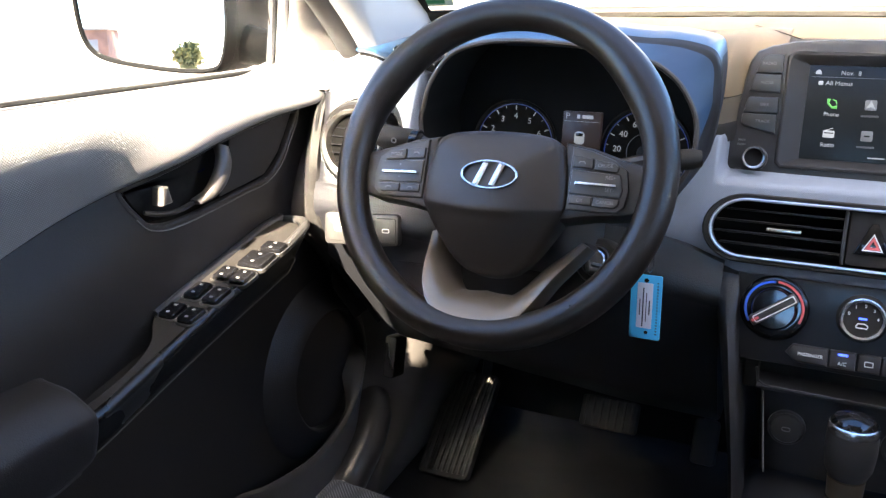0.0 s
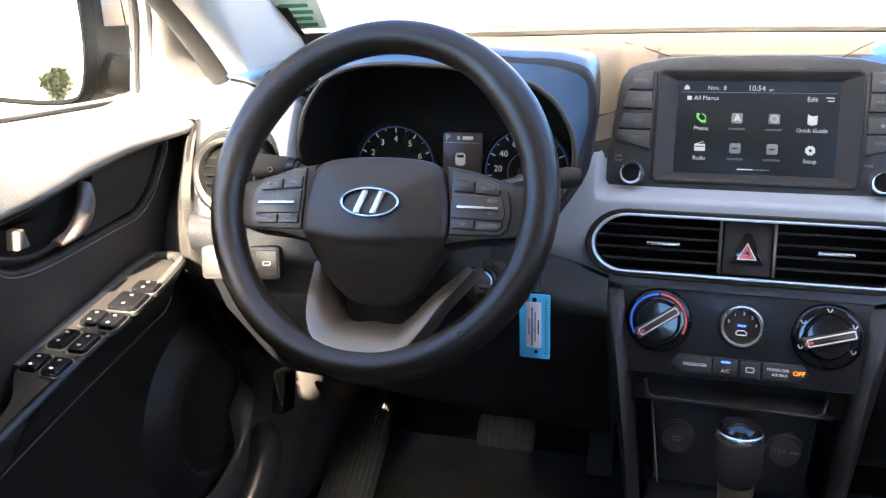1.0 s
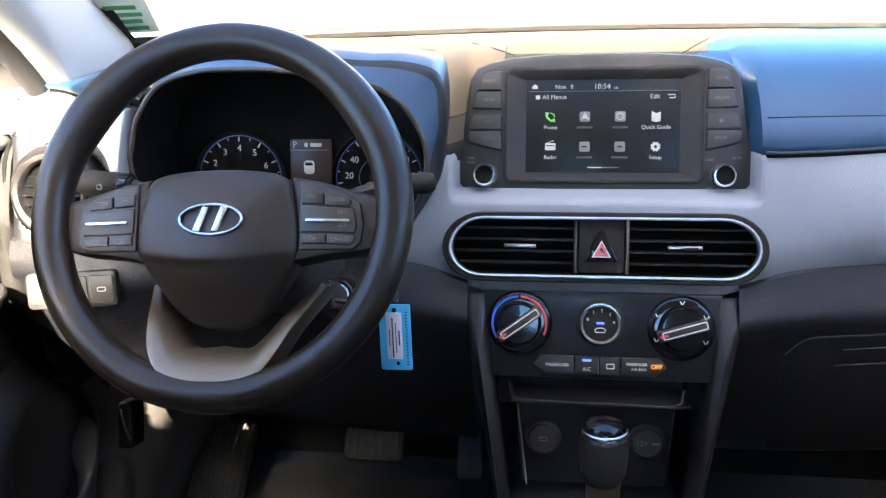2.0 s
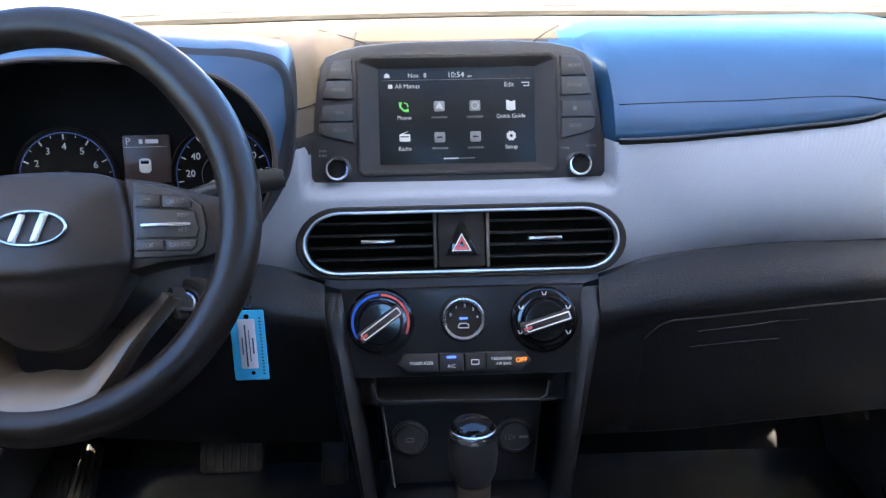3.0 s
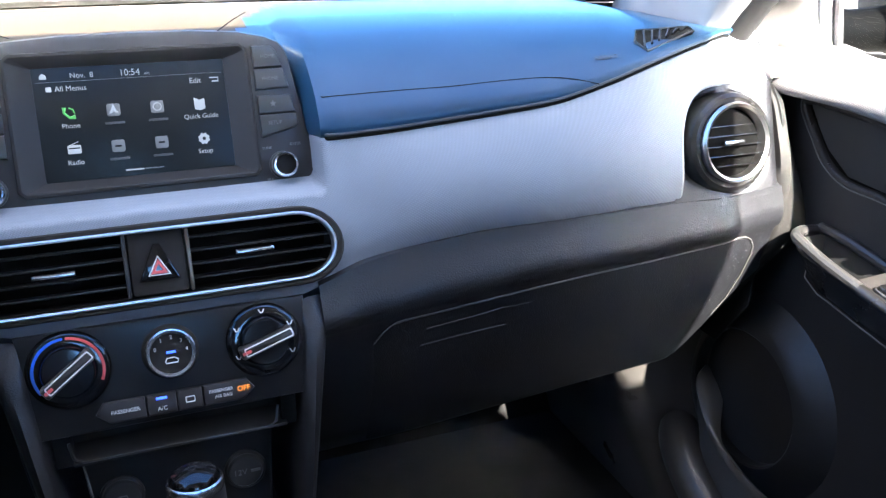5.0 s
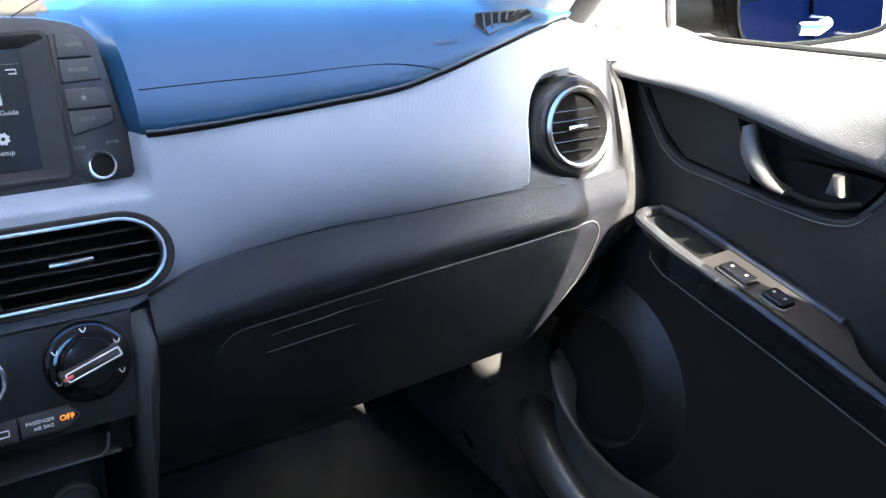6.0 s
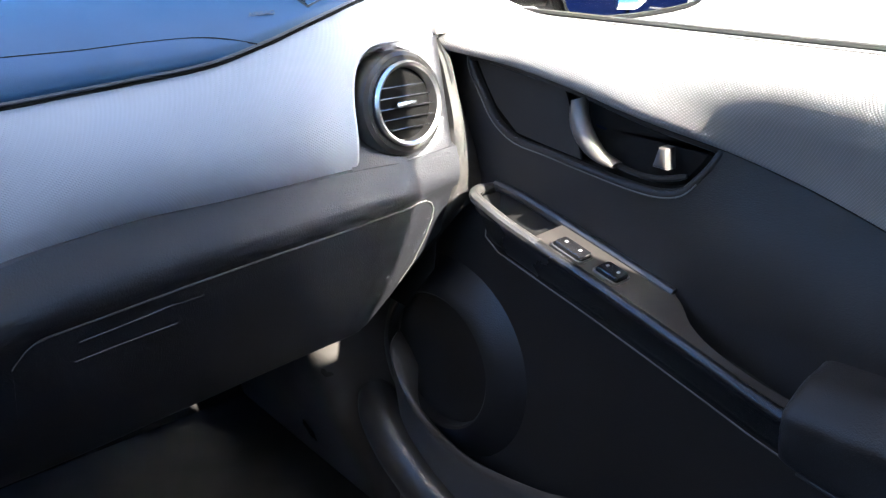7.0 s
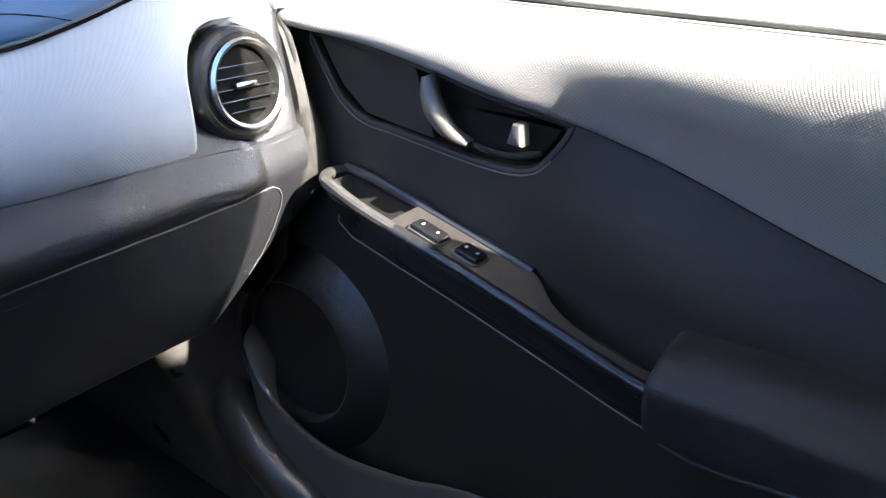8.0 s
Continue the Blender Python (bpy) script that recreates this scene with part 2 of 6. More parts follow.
SILVER = mat("silver_painted_plastic", (0.205, 0.168, 0.128), 0.3, metal=0.8, vary=0.06, grain=0.08, grain_size=2000)
DOOR_BLACK = mat("black_grained_door_plastic", (0.0170, 0.0158, 0.0152), 0.43, spec=0.28, grain=0.5, grain_size=700, dust=0.02)
RUBBER = mat("black_rubber", (0.032, 0.032, 0.032), 0.6, grain=0.2, grain_size=500)
CARPET = mat("black_carpet", (0.030, 0.029, 0.029), 0.95, grain=1.0, grain_size=700, vary=0.3, dust=0.05, spec=0.1)
LEATHER = mat("black_wheel_rim_skin", (0.0120, 0.0096, 0.0078), 0.30, grain=0.15, grain_size=1500, cells=True, vary=0.1)
# For dark joints; also stands in for shade inside recesses.
GAP = mat("dark_joint_and_recess_shade", (0.010, 0.010, 0.010), 0.85, spec=0.08)
GREEN_GLASS = glass("clear_window_glass", (0.97, 1.0, 0.98))
MIRROR = mat("mirror_silver", (0.9, 0.9, 0.9), 0.02, metal=1.0, vary=0.0)
mirror_base = MIRROR.node_tree.nodes["Principled BSDF"].inputs["Roughness"]
MIRROR.node_tree.links.remove(mirror_base.links[0])
mirror_base.default_value = 0.003
# Specular switched off so bright ground reflections don't wash the flank pale.
FLANK_PAINT = mat("matt_dark_blue_flank_paint", (0.004, 0.0075, 0.030), 0.5, vary=0.08, spec=0.0)
PAINT = mat("dark_blue_car_paint", (0.011, 0.018, 0.065), 0.18, vary=0.05, spec=0.35)
SHELL_BLACK = mat("matt_black_shell", (0.020, 0.019, 0.018), 0.65, spec=0.15, grain=0.2)
DOOR_GREY = mat("mid_grey_moulded_plastic", (0.20, 0.185, 0.17), 0.6, grain=0.25, grain_size=1200, vary=0.06)
HEADLINER = mat("pale_headliner_cloth", (0.42, 0.41, 0.385), 0.95, grain=0.5, grain_size=900)
MARKING = mat("white_print", (0.7, 0.7, 0.7), 0.5)
DIM_MARK = mat("grey_print", (0.17, 0.17, 0.17), 0.5)


# ---- the car's shell: floor, roof, pillars, windows, and the ground outside ----
def face_y(x, z):
    """Depth of the dashboard's main face; it draws back behind the infotainment unit."""
    inward = min(1.0, max(0.0, (0.172 - abs(x)) / 0.012)) * min(1.0, max(0.0, (z - 0.672) / 0.016))
    return 0.062 * inward * inward * (3 - 2 * inward) + 0.735 - 0.115 * (min(abs(x), 0.575) / 0.58) ** 2.2 + 0.3 * (z - 0.70)


def sill_z(y):
    return 0.803 + 0.06 * (0.404 - y)


structure("floor", block((-0.78, -2.1, -0.06), (0.78, 1.3, 0.03), 0.01), CARPET, "black carpeted car floor", "floor")
structure("firewall", block((-0.78, 1.18, 0.0), (0.78, 1.24, 0.80), 0.01), CARPET, "black carpeted bulkhead at the end of the footwells", "wall")

# roof with rounded edges, its rails set in from the sills
rows = []
for i in range(21):
    x = -0.545 + 1.09 * i / 20
    crown = 1.30 - 0.085 * (abs(x) / 0.545) ** 4
    rows.append([V(x, 0.30, crown - 0.05), V(x, 0.22, crown - 0.01), V(x, 0.0, crown), V(x, -0.9, crown), V(x, -1.9, crown - 0.03)])
structure("ceiling", grid(rows), HEADLINER, "pale grey cloth headliner under the roof", "ceiling", thick=0.04)

# out of view: plain tailgate wall below the rear window, door pillars beside it
structure("wall_rear", block((-0.74, -2.10, 0.0), (0.74, -2.04, 0.90), 0.01), CARPET, "dark plain wall under the rear window", "wall")
# Out of view; added to let sky and sun in from behind.
structure("window_2", block((-0.56, -2.08, 0.905), (0.56, -2.075, 1.235), 0.0), GREEN_GLASS, "clear rear window glass", "rear window").visible_shadow = False
for s in (-1, 1):
    rows = []
    # Front edge bent and depth stretched so its shadow trims the sun patches.
    for f in [k / 12 for k in range(13)]:
        x, z, y = 0.735 - 0.175 * f, 0.78 + 0.45 * f, -0.05 - 0.318 * f - 0.11 * f ** 4 + 0.25 * max(0.0, f - 0.75) + 0.05 * math.exp(-((f - 0.51) / 0.11) ** 2)
        rows.append([V(s * (x + 0.02), y + 0.05, z), V(s * (x - 0.02), y + 0.045, z), V(s * (x - 0.03), y - 0.02, z), V(s * (x - 0.02), y - 0.30, z), V(s * (x + 0.03), y - 0.31, z)])
    structure("door_pillar", grid(rows, wrap=True, cap=True), PILLAR, "unseen pale grey door pillar, shaped to trim the sun", "pillar trim")
    # Thickness sets the sun's inner edge on the dashboard.
    structure("roof_rail", tube([V(s * 0.554, y, 1.205) for y in (0.30, 0.0, -0.4, -0.9, -1.9)], 0.037, 12), HEADLINER, "unseen pale roof rail above the door, thickened to trim the sun", "trim")
    structure("wall_side", block((s * 0.74 - 0.03, -2.1, 0.0), (s * 0.74 + 0.03, -0.45, 0.86), 0.01), CARPET, "dark plain side behind the front door", "wall")

# ground and an assumed plain sunlit forecourt wall ahead
gnd = bmesh.new()
bmesh.ops.create_grid(gnd, x_segments=1, y_segments=1, size=600)
for v in gnd.verts:
    v.co.z = -0.38
CONCRETE = mat("pale_concrete", (0.31, 0.275, 0.23), 0.9, vary=0.25, vary_size=0.6, grain=0.4, grain_size=60)
structure("ground", gnd, CONCRETE, "pale sunlit concrete of the parking area", "ground")

# assumed sunlit tan building ahead, tall enough to warm the dash top's reflection
WALL_TAN = mat("tan_render_wall", (0.44, 0.38, 0.265), 0.85, vary=0.15, vary_size=0.8, grain=0.4, grain_size=40)
bld = thing("building", "tan rendered building beyond the car park", "building", (-14, 22, -0.38))
part("wall", block((-32, 20, -0.38), (1.2, 30, 6.6), 0.05), WALL_TAN, bld)
part("roof_edge", block((-32.3, 19.7, 6.6), (1.5, 30.3, 6.9), 0.05), PILLAR, bld)

# windscreen: base line along the cowl, leaning back to the roof
def screen_point(s, h):
    """s from -1 to 1 across, h from 0 at the cowl to 1 at the roof."""
    x = s * (0.76 - 0.10 * h)
    y = (1.16 - 0.20 * s * s) * (1 - h) + (0.30 - 0.02 * s * s) * h
    z = 0.822 * (1 - h) + 1.25 * h + 0.03 * math.sin(math.pi * h)
    return V(x, y, z)


window_1 = thing("window_1", "clear laminated windscreen with a black edge band", "windscreen", kind="structure")
pane = part("pane", grid([[screen_point(-1 + i / 8, j / 6) for i in range(17)] for j in range(7)]), GREEN_GLASS, window_1, "clear glass", thick=0.004)
pane.visible_shadow = False
part("edge_band", tube([screen_point(-1 + i / 10, 0.0) + V(0, -0.03, 0.010) for i in range(21)], 0.009, 8), SHELL_BLACK, window_1, "black edge band")
for s_ in (-1, 1):
    rows = []
    for k in range(25):
        h = 0.5 * (k / 24) ** 2
        inner = 0.868 - 0.05 * (max(0.0, 0.05 - h) / 0.05) ** 2
        rows.append([screen_point(s_ * (inner + 0.064 * j / 4), h) + V(0, -0.006, -0.004) for j in range(5)])
    part("side_band", grid(rows), SHELL_BLACK, window_1, "black edge band", thick=0.001)
part("cowl_seal", tube([screen_point(-1 + i / 10, 0.0) + V(0, -0.012, -0.012) for i in range(21)], 0.007, 6), RUBBER, window_1, "black rubber seal")

# windscreen pillars, mirrored
def ease(a):
    a = min(1.0, max(0.0, a))
    return a * a * (3 - 2 * a)


def pillar_edge(h, s):
    """The pillar's edge beside the door, at height h above its foot."""
    a = min(h, 0.12)
    return V(s * (0.633 + 0.04 * h - 0.25 * h * h), 0.700 - 0.72 * a - 2.6 * a * abs(a) - 0.96 * (h - a), 0.811 + h)


def pillar(s):
    ob = thing("pillar_trim", "pale grey moulded windscreen pillar trim", "pillar trim", kind="structure", group="windscreen pillars")
    foot = [(0.020, 0.020), (0.004, 0.002), (-0.008, 0.004), (-0.015, 0.012), (-0.019, 0.021), (-0.020, 0.032), (-0.012, 0.10), (-0.002, 0.20), (0.030, 0.30)]
    upper = [(0.020, 0.020), (0.002, 0.002), (-0.014, 0.002), (-0.026, 0.010), (-0.033, 0.026), (-0.035, 0.050), (-0.024, 0.11), (0.000, 0.20), (0.045, 0.29)]
    rows = []
    for i in range(19):
        h = -0.03 + 0.47 * i / 18
        e, k = pillar_edge(h, s), ease((h + 0.01) / 0.13)
        rows.append(spline([e + V(s * (a[0] * (1 - k) + b[0] * k), a[1] * (1 - k) + b[1] * k, 0) for a, b in zip(foot, upper)], 3))
    part("cover", grid(rows), PILLAR, ob, thick=0.004)
    part("weather_strip", tube([pillar_edge(-0.03 + 0.47 * i / 24, s) + V(s * 0.006, 0.000, 0) for i in range(25)], 0.0145, 12), STRIP, ob, "dark brown door weather strip")
    part("door_gap", tube([pillar_edge(-0.03 + 0.47 * i / 24, s) + V(s * 0.022, 0.012, 0) for i in range(25)], 0.010, 8), GAP, ob)
    return ob


STRIP = mat("dark_brown_weather_strip", (0.014, 0.012, 0.010), 0.8, grain=0.3, grain_size=800)
for s in (-1, 1):
    pillar(s)


# ---- dashboard ----
PAD_SEAM = [(0.0, 0.727), (0.163, 0.727), (0.228, 0.730), (0.288, 0.736), (0.346, 0.743), (0.406, 0.752), (0.463, 0.770), (0.521, 0.793), (0.575, 0.806), (0.625, 0.811), (0.65, 0.811)]
INSERT_FOOT = [(0.0, 0.573), (0.12, 0.574), (0.161, 0.585), (0.2, 0.599), (0.278, 0.614), (0.337, 0.622), (0.398, 0.627), (0.456, 0.634), (0.534, 0.645), (0.632, 0.655)]
LID_TOP = [(0.15, 0.526), (0.22, 0.534), (0.272, 0.541), (0.392, 0.562), (0.51, 0.586), (0.575, 0.602), (0.632, 0.612)]
DASH_FOOT = [(0.15, 0.33), (0.25, 0.335), (0.4, 0.364), (0.49, 0.391), (0.545, 0.409), (0.585, 0.423), (0.60, 0.452), (0.6225, 0.508), (0.645, 0.548), (0.655, 0.556)]


def seam_z(x):
    return curve(abs(x), PAD_SEAM)[0]


def insert_foot_z(x):
    return curve(abs(x), INSERT_FOOT)[0]


def lid_top_z(x):
    return curve(abs(x), LID_TOP)[0]


def lid_y(x, z):
    d = lid_top_z(x) - z
    return face_y(x, lid_top_z(x)) + 0.014 + 0.28 * d + 0.9 * max(d, 0) ** 2


def corner_back(x):
    """How far the dashboard's corners draw back towards the windscreen pillars."""
    return 0.044 * ease((abs(x) - 0.50) / 0.125)


def pad_profile(x):
    s = seam_z(x)
    top = max(0.829 - 0.014 * ease((abs(x) - 0.54) / 0.085), s + 0.003)
    y0 = face_y(x, s) - 0.006 + corner_back(x)
    pts = [(y0 + 0.012, s - 0.004), (y0, s + 0.004)]
    for dy, f in ((0.008, 0.20), (0.026, 0.42), (0.06, 0.66), (0.105, 0.85), (0.16, 0.95), (0.23, 1.0)):
        pts.append((y0 + dy, s + 0.004 + (top - s - 0.004) * f))
    pts += [(1.02, min(top, 0.828)), (1.15 - 0.2 * (abs(x) / 0.76) ** 2, 0.818)]
    return pts


def pad_y(x, z):
    """Depth of the pad's front at a height."""
    p = pad_profile(x)[1:8]
    for (ya, za), (yb, zb) in zip(p, p[1:]):
        if z <= zb:
            return ya + (yb - ya) * (z - za) / (zb - za)
    return p[-1][0]


dash = thing("dashboard", "charcoal dashboard with a light grey insert and black lower panels", "dashboard", (0, 0.9, 0.5))
xs = [-0.628 + 1.256 * i / 96 for i in range(97)]
rows = []
for x in xs:
    pts = spline([V(x, y, z) for y, z in pad_profile(x)], 3)
    rows.append(pts)
pad_bm = grid(rows)
bmesh.ops.delete(pad_bm, geom=[f for f in pad_bm.faces if -0.528 < f.calc_center_median().x < -0.125 and f.calc_center_median().y < 0.835], context="FACES")
top_bm = pad_bm.copy()


# Left and middle of the dash top, where warm light is painted in.
def warm_light_area(f):
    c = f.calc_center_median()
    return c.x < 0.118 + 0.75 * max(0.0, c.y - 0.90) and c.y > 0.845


bmesh.ops.delete(pad_bm, geom=[f for f in pad_bm.faces if warm_light_area(f)], context="FACES")
bmesh.ops.delete(top_bm, geom=[f for f in top_bm.faces if not warm_light_area(f)], context="FACES")
# Tan here stands in for the warm reflection on the cheek.
CHEEK_TAN = mat("reflection_tan_cheek", (0.135, 0.100, 0.060), 0.55, spec=0.25, grain=0.2, grain_size=1400, vary=0.06)
# Warm light on the dash top is put into this base colour.
TOP_WARM = mat("warm_light_top_skin", (0.046, 0.037, 0.024), 0.5, spec=0.12, grain=0.15, grain_size=1400, vary=0.15)
part("top_warm_area", top_bm, TOP_WARM, dash, "dash top below the windscreen, warm light put into its colour", thick=0.004, sharp=50)
part("upper_pad", pad_bm, PAD, dash, "soft-skinned charcoal upper pad, blue for the sky's reflection", thick=0.004, sharp=50)

# light grey insert: a long middle and two ends that arch over the outer vents
def insert_y(x, z):
    lo, hi = insert_foot_z(x), seam_z(x) - 0.004
    v = min(1.0, max(0.0, (z - lo) / (hi - lo)))
    bulge = 0.006 + 0.013 * ease((abs(x) - 0.19) / 0.10) * ease((0.68 - abs(x)) / 0.26)
    return face_y(x, z) - bulge * math.sin(math.pi * v) ** 0.8 + 0.010 * (1 - v) ** 6 + corner_back(x) * (max(0.0, v - 0.55) / 0.45) ** 1.6


rows = []
stops = [(-0.50, -0.19, 46), (-0.19, 0.19, 170), (0.19, 0.50, 46)]
cols = [a + (b - a) * i / n for a, b, n in stops for i in range(n)] + [0.50]
for j in range(65):
    v = min(j / 62, 1.0)
    row = []
    for x in cols:
        lo, hi = insert_foot_z(x), seam_z(x) - 0.004
        z = lo + (hi - lo) * v
        row.append(V(x, insert_y(x, z) + 0.03 * max(0, j - 62), z - 0.003 * max(0, j - 62)))
    rows.append(row)
ins = grid(rows)
hole = [f for f in ins.faces if math.hypot(max(abs(f.calc_center_median().x) - 0.132, 0), (f.calc_center_median().z - 0.6275) * 1.02) < 0.0368]
hole += [f for f in ins.faces if f not in hole and f.calc_center_median().x < curve(f.calc_center_median().z, [(0.650, -0.218), (0.680, -0.202), (0.700, -0.192), (0.73, -0.192)])[0] and f.calc_center_median().z > 0.652]
bmesh.ops.delete(ins, geom=hole, context="FACES")
ARCH = [(0.531, 0.644), (0.528, 0.670), (0.526, 0.700), (0.527, 0.722), (0.533, 0.742), (0.544, 0.757), (0.560, 0.766), (0.580, 0.769), (0.610, 0.769), (0.649, 0.768)]
arch = spline([V(x, 0, z) for x, z in ARCH], 16)
SEAM_X = (0.50, 0.525, 0.56, 0.60, 0.645, 0.692)


def insert_end(s, first, bm):
    """One end of the insert, spread between the arch round the vent and the border of the middle."""
    rows = []
    for j in range(19):
        t, back = min(j / 16, 1.0), max(0, j - 16)
        row = []
        for k in range(first, 103):
            if k <= 62:
                p = arch[round(64 * k / 62)]
                lo, hi = insert_foot_z(0.50), seam_z(0.50) - 0.004
                r = V(0.50 if s > 0 else 0.524, 0, lo + (hi - lo) * k / 62)
            else:
                g = (k - 62) / 40
                p = arch[64 + round(80 * g)]
                i, f = min(int(5 * g), 4), 5 * g - min(int(5 * g), 4)
                x = SEAM_X[i] + (SEAM_X[i + 1] - SEAM_X[i]) * f
                r = V(x if s > 0 else max(x, 0.524), 0, seam_z(x) - 0.004)
            q = p.lerp(r, t)
            fold = 0 if s > 0 and k <= 62 else back
            row.append(V(s * q.x, insert_y(q.x, q.z) + 0.03 * fold, q.z - 0.003 * fold))
        rows.append(row)
    return grid(rows, bm)


insert_end(1, 0, ins)
bmesh.ops.remove_doubles(ins, verts=ins.verts, dist=0.0002)
part("insert", ins, GREY, dash, "light grey dimpled insert", thick=0.006, sharp=75)
part("insert_end", insert_end(-1, 20, None), GREY, dash, "light grey dimpled end over the vent", thick=0.006, sharp=75)
for s in (1, -1):
    part("arch_lip", tube([V(s * q.x, insert_y(q.x, q.z) + 0.001, q.z) for q in arch], 0.0036, 8), GREY_PLAIN, dash, "pale rolled edge round the vent")
LIP_GREY = mat("grey_pad_lip", (0.07, 0.072, 0.08), 0.35)
for x0, x1 in ((-0.622, -0.532), (-0.152, 0.622)):
    xs_ = [x0 + (x1 - x0) * i / 90 for i in range(91)]
    part("pad_joint", tube([V(x, face_y(x, seam_z(x)) - 0.0045 + corner_back(x), seam_z(x) - 0.002) for x in xs_], 0.0019, 6), GAP, dash, "dark joint under the pad")
    part("pad_lip", tube([V(x, face_y(x, seam_z(x)) - 0.0075 + corner_back(x), seam_z(x) + 0.0025) for x in xs_], 0.0016, 6), LIP_GREY, dash, "thin grey lip of the pad")

# pale cheek between the instrument hood and the screen unit
CHEEK = [(0.0, 0.7655), (0.0, 0.775), (0.004, 0.796), (0.018, 0.815), (0.045, 0.826), (0.085, 0.8295)]


def cheek_y(x, z):
    return 0.773 + 0.3 * (z - 0.76) - 0.030 + 0.042 * ease((x + 0.180) / 0.030)


part("cheek", grid([spline([V(x, cheek_y(x, z) + d, z) for d, z in CHEEK], 4) for x in (-0.200, -0.188, -0.178, -0.172, -0.166, -0.160, -0.154, -0.145, -0.13, -0.115)]), CHEEK_TAN, dash, "cheek beside the instruments, tan put in for a warm reflection", thick=0.003, sharp=60)
CHEEK_X = (-0.200, -0.188, -0.178, -0.172, -0.166, -0.160, -0.154, -0.145)
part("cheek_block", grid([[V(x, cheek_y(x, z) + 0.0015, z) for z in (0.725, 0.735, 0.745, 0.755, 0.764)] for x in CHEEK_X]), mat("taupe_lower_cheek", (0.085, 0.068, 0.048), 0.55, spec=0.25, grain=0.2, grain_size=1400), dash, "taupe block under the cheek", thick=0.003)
part("cheek_joint", tube([V(x, cheek_y(x, 0.7655) - 0.001, 0.7655) for x in (-0.178, -0.172, -0.166, -0.160, -0.154, -0.148)], 0.0012, 6), GAP, dash)
part("cheek_step", grid([[V(x, cheek_y(x, z) - d, z) for z, d in ((0.715, 0.0), (0.722, 0.003), (0.734, 0.003), (0.736, 0.0))] for x in CHEEK_X]), SHELL_BLACK, dash, "black step under the cheek", thick=0.002)

# airbag lid joint on the passenger's pad
line = spline([V(0.155, 0.752, 0.763), V(0.2603, 0.7376, 0.7671), V(0.3074, 0.7289, 0.769), V(0.3548, 0.7199, 0.7727), V(0.3998, 0.7081, 0.7753), V(0.4272, 0.695, 0.7743), V(0.4519, 0.6829, 0.7697)], 8)
part("airbag_joint", tube([V(p.x, pad_y(p.x, p.z) - 0.0034, p.z + 0.0005) for p in line], 0.0006, 5), GAP, dash)
lettering("airbag_word", "AIRBAG", frame_at((0.466, pad_y(0.466, 0.7917) - 0.0035, 0.7945), (1, -0.35, 0.10), (0, 1, 0.75)), 0.0052, LIP_GREY, dash)


def lower_panel(s):
    """Black lower dashboard from the insert down, on one side."""
    rows = []
    for i in range(37):
        x = 0.150 + 0.500 * i / 36
        g, d = insert_foot_z(x), lid_top_z(x)
        f = curve(x, DASH_FOOT)[0]
        pts = [V(s * x, face_y(x, g) + 0.02, g + 0.012), V(s * x, face_y(x, g) + 0.002, g + 0.002)]
        for k in range(1, 8):
            t = k / 8
            z = g + (d - g) * t
            pts.append(V(s * x, face_y(x, z) + 0.014 * t - (0.013 - 0.008 * ease((x - 0.57) / 0.05)) * math.sin(math.pi * t ** 1.4) + 0.002 * (1 - t), z))
        pts.append(V(s * x, lid_y(x, d) + 0.0015, d))
        for k in range(1, 9):
            z = d + (f - d) * k / 8
            pts.append(V(s * x, lid_y(x, z) + 0.0015, z))
        pts.append(V(s * x, lid_y(x, f) + 0.03, f - 0.012))
        pts.append(V(s * x, 1.12, f + 0.01))
        rows.append(pts)
    return grid(rows)


part("lower_panel", lower_panel(1), BLACK, dash, "black grained lower panel", thick=0.004, sharp=40)
part("knee_panel", lower_panel(-1), BLACK, dash, "black grained knee panel", thick=0.004, sharp=40)


def end_panel(s):
    """The black end of the dashboard round the outer vent."""
    rows = []
    for i in range(31):
        x = 0.525 + 0.125 * i / 30
        col = []
        for k in range(31):
            lo, hi = insert_foot_z(x) - 0.004, 0.7675
            z = lo + (hi - lo) * k / 30
            col.append(V(s * x, face_y(x, z) + 0.002 + 0.008 * ease((z - lo) / 0.05) * ease((0.64 - x) / 0.05) + 0.010 * max(0, (x - 0.635) / 0.015) ** 2, z))
        rows.append(col)
    bm = grid(rows)
    bmesh.ops.delete(bm, geom=[f for f in bm.faces if math.hypot(f.calc_center_median().x - (0.584 if s > 0 else -0.594), f.calc_center_median().z - 0.7075) < 0.049], context="FACES")
    for v in bm.verts:
        d = V(v.co.x - (0.584 if s > 0 else -0.594), 0, v.co.z - 0.7075)
        if v.is_boundary and d.length < 0.058:
            v.co.x += d.x * (0.0525 / d.length - 1)
            v.co.z += d.z * (0.0525 / d.length - 1)
    return bm


for s in (1, -1):
    part("end_panel", end_panel(s), BLACK, dash, "black end panel round the vent", thick=0.004)
    # rounded edge towards the door
    edge = [V(s * 0.653, y + 0.008, z) for y, z in ((0.648, 0.766), (0.638, 0.755), (0.622, 0.73), (0.611, 0.68), (0.606, 0.63), (0.615, 0.575), (0.650, 0.53), (0.70, 0.46), (0.745, 0.40))]
    part("end_edge", tube(spline(edge, 5), 0.0035, 8), GAP, dash)

    part("end_return", grid([[V(s * 0.656, y + d, z) for z, d in ((0.43, 0.05), (0.5, 0.0), (0.65, 0.0), (0.74, 0.0), (0.77, 0.012), (0.803, 0.045))] for y in (0.640, 0.66, 0.70, 0.80, 0.95)]), GAP, dash, "dark end of the dashboard inside the door joint", thick=0.002)

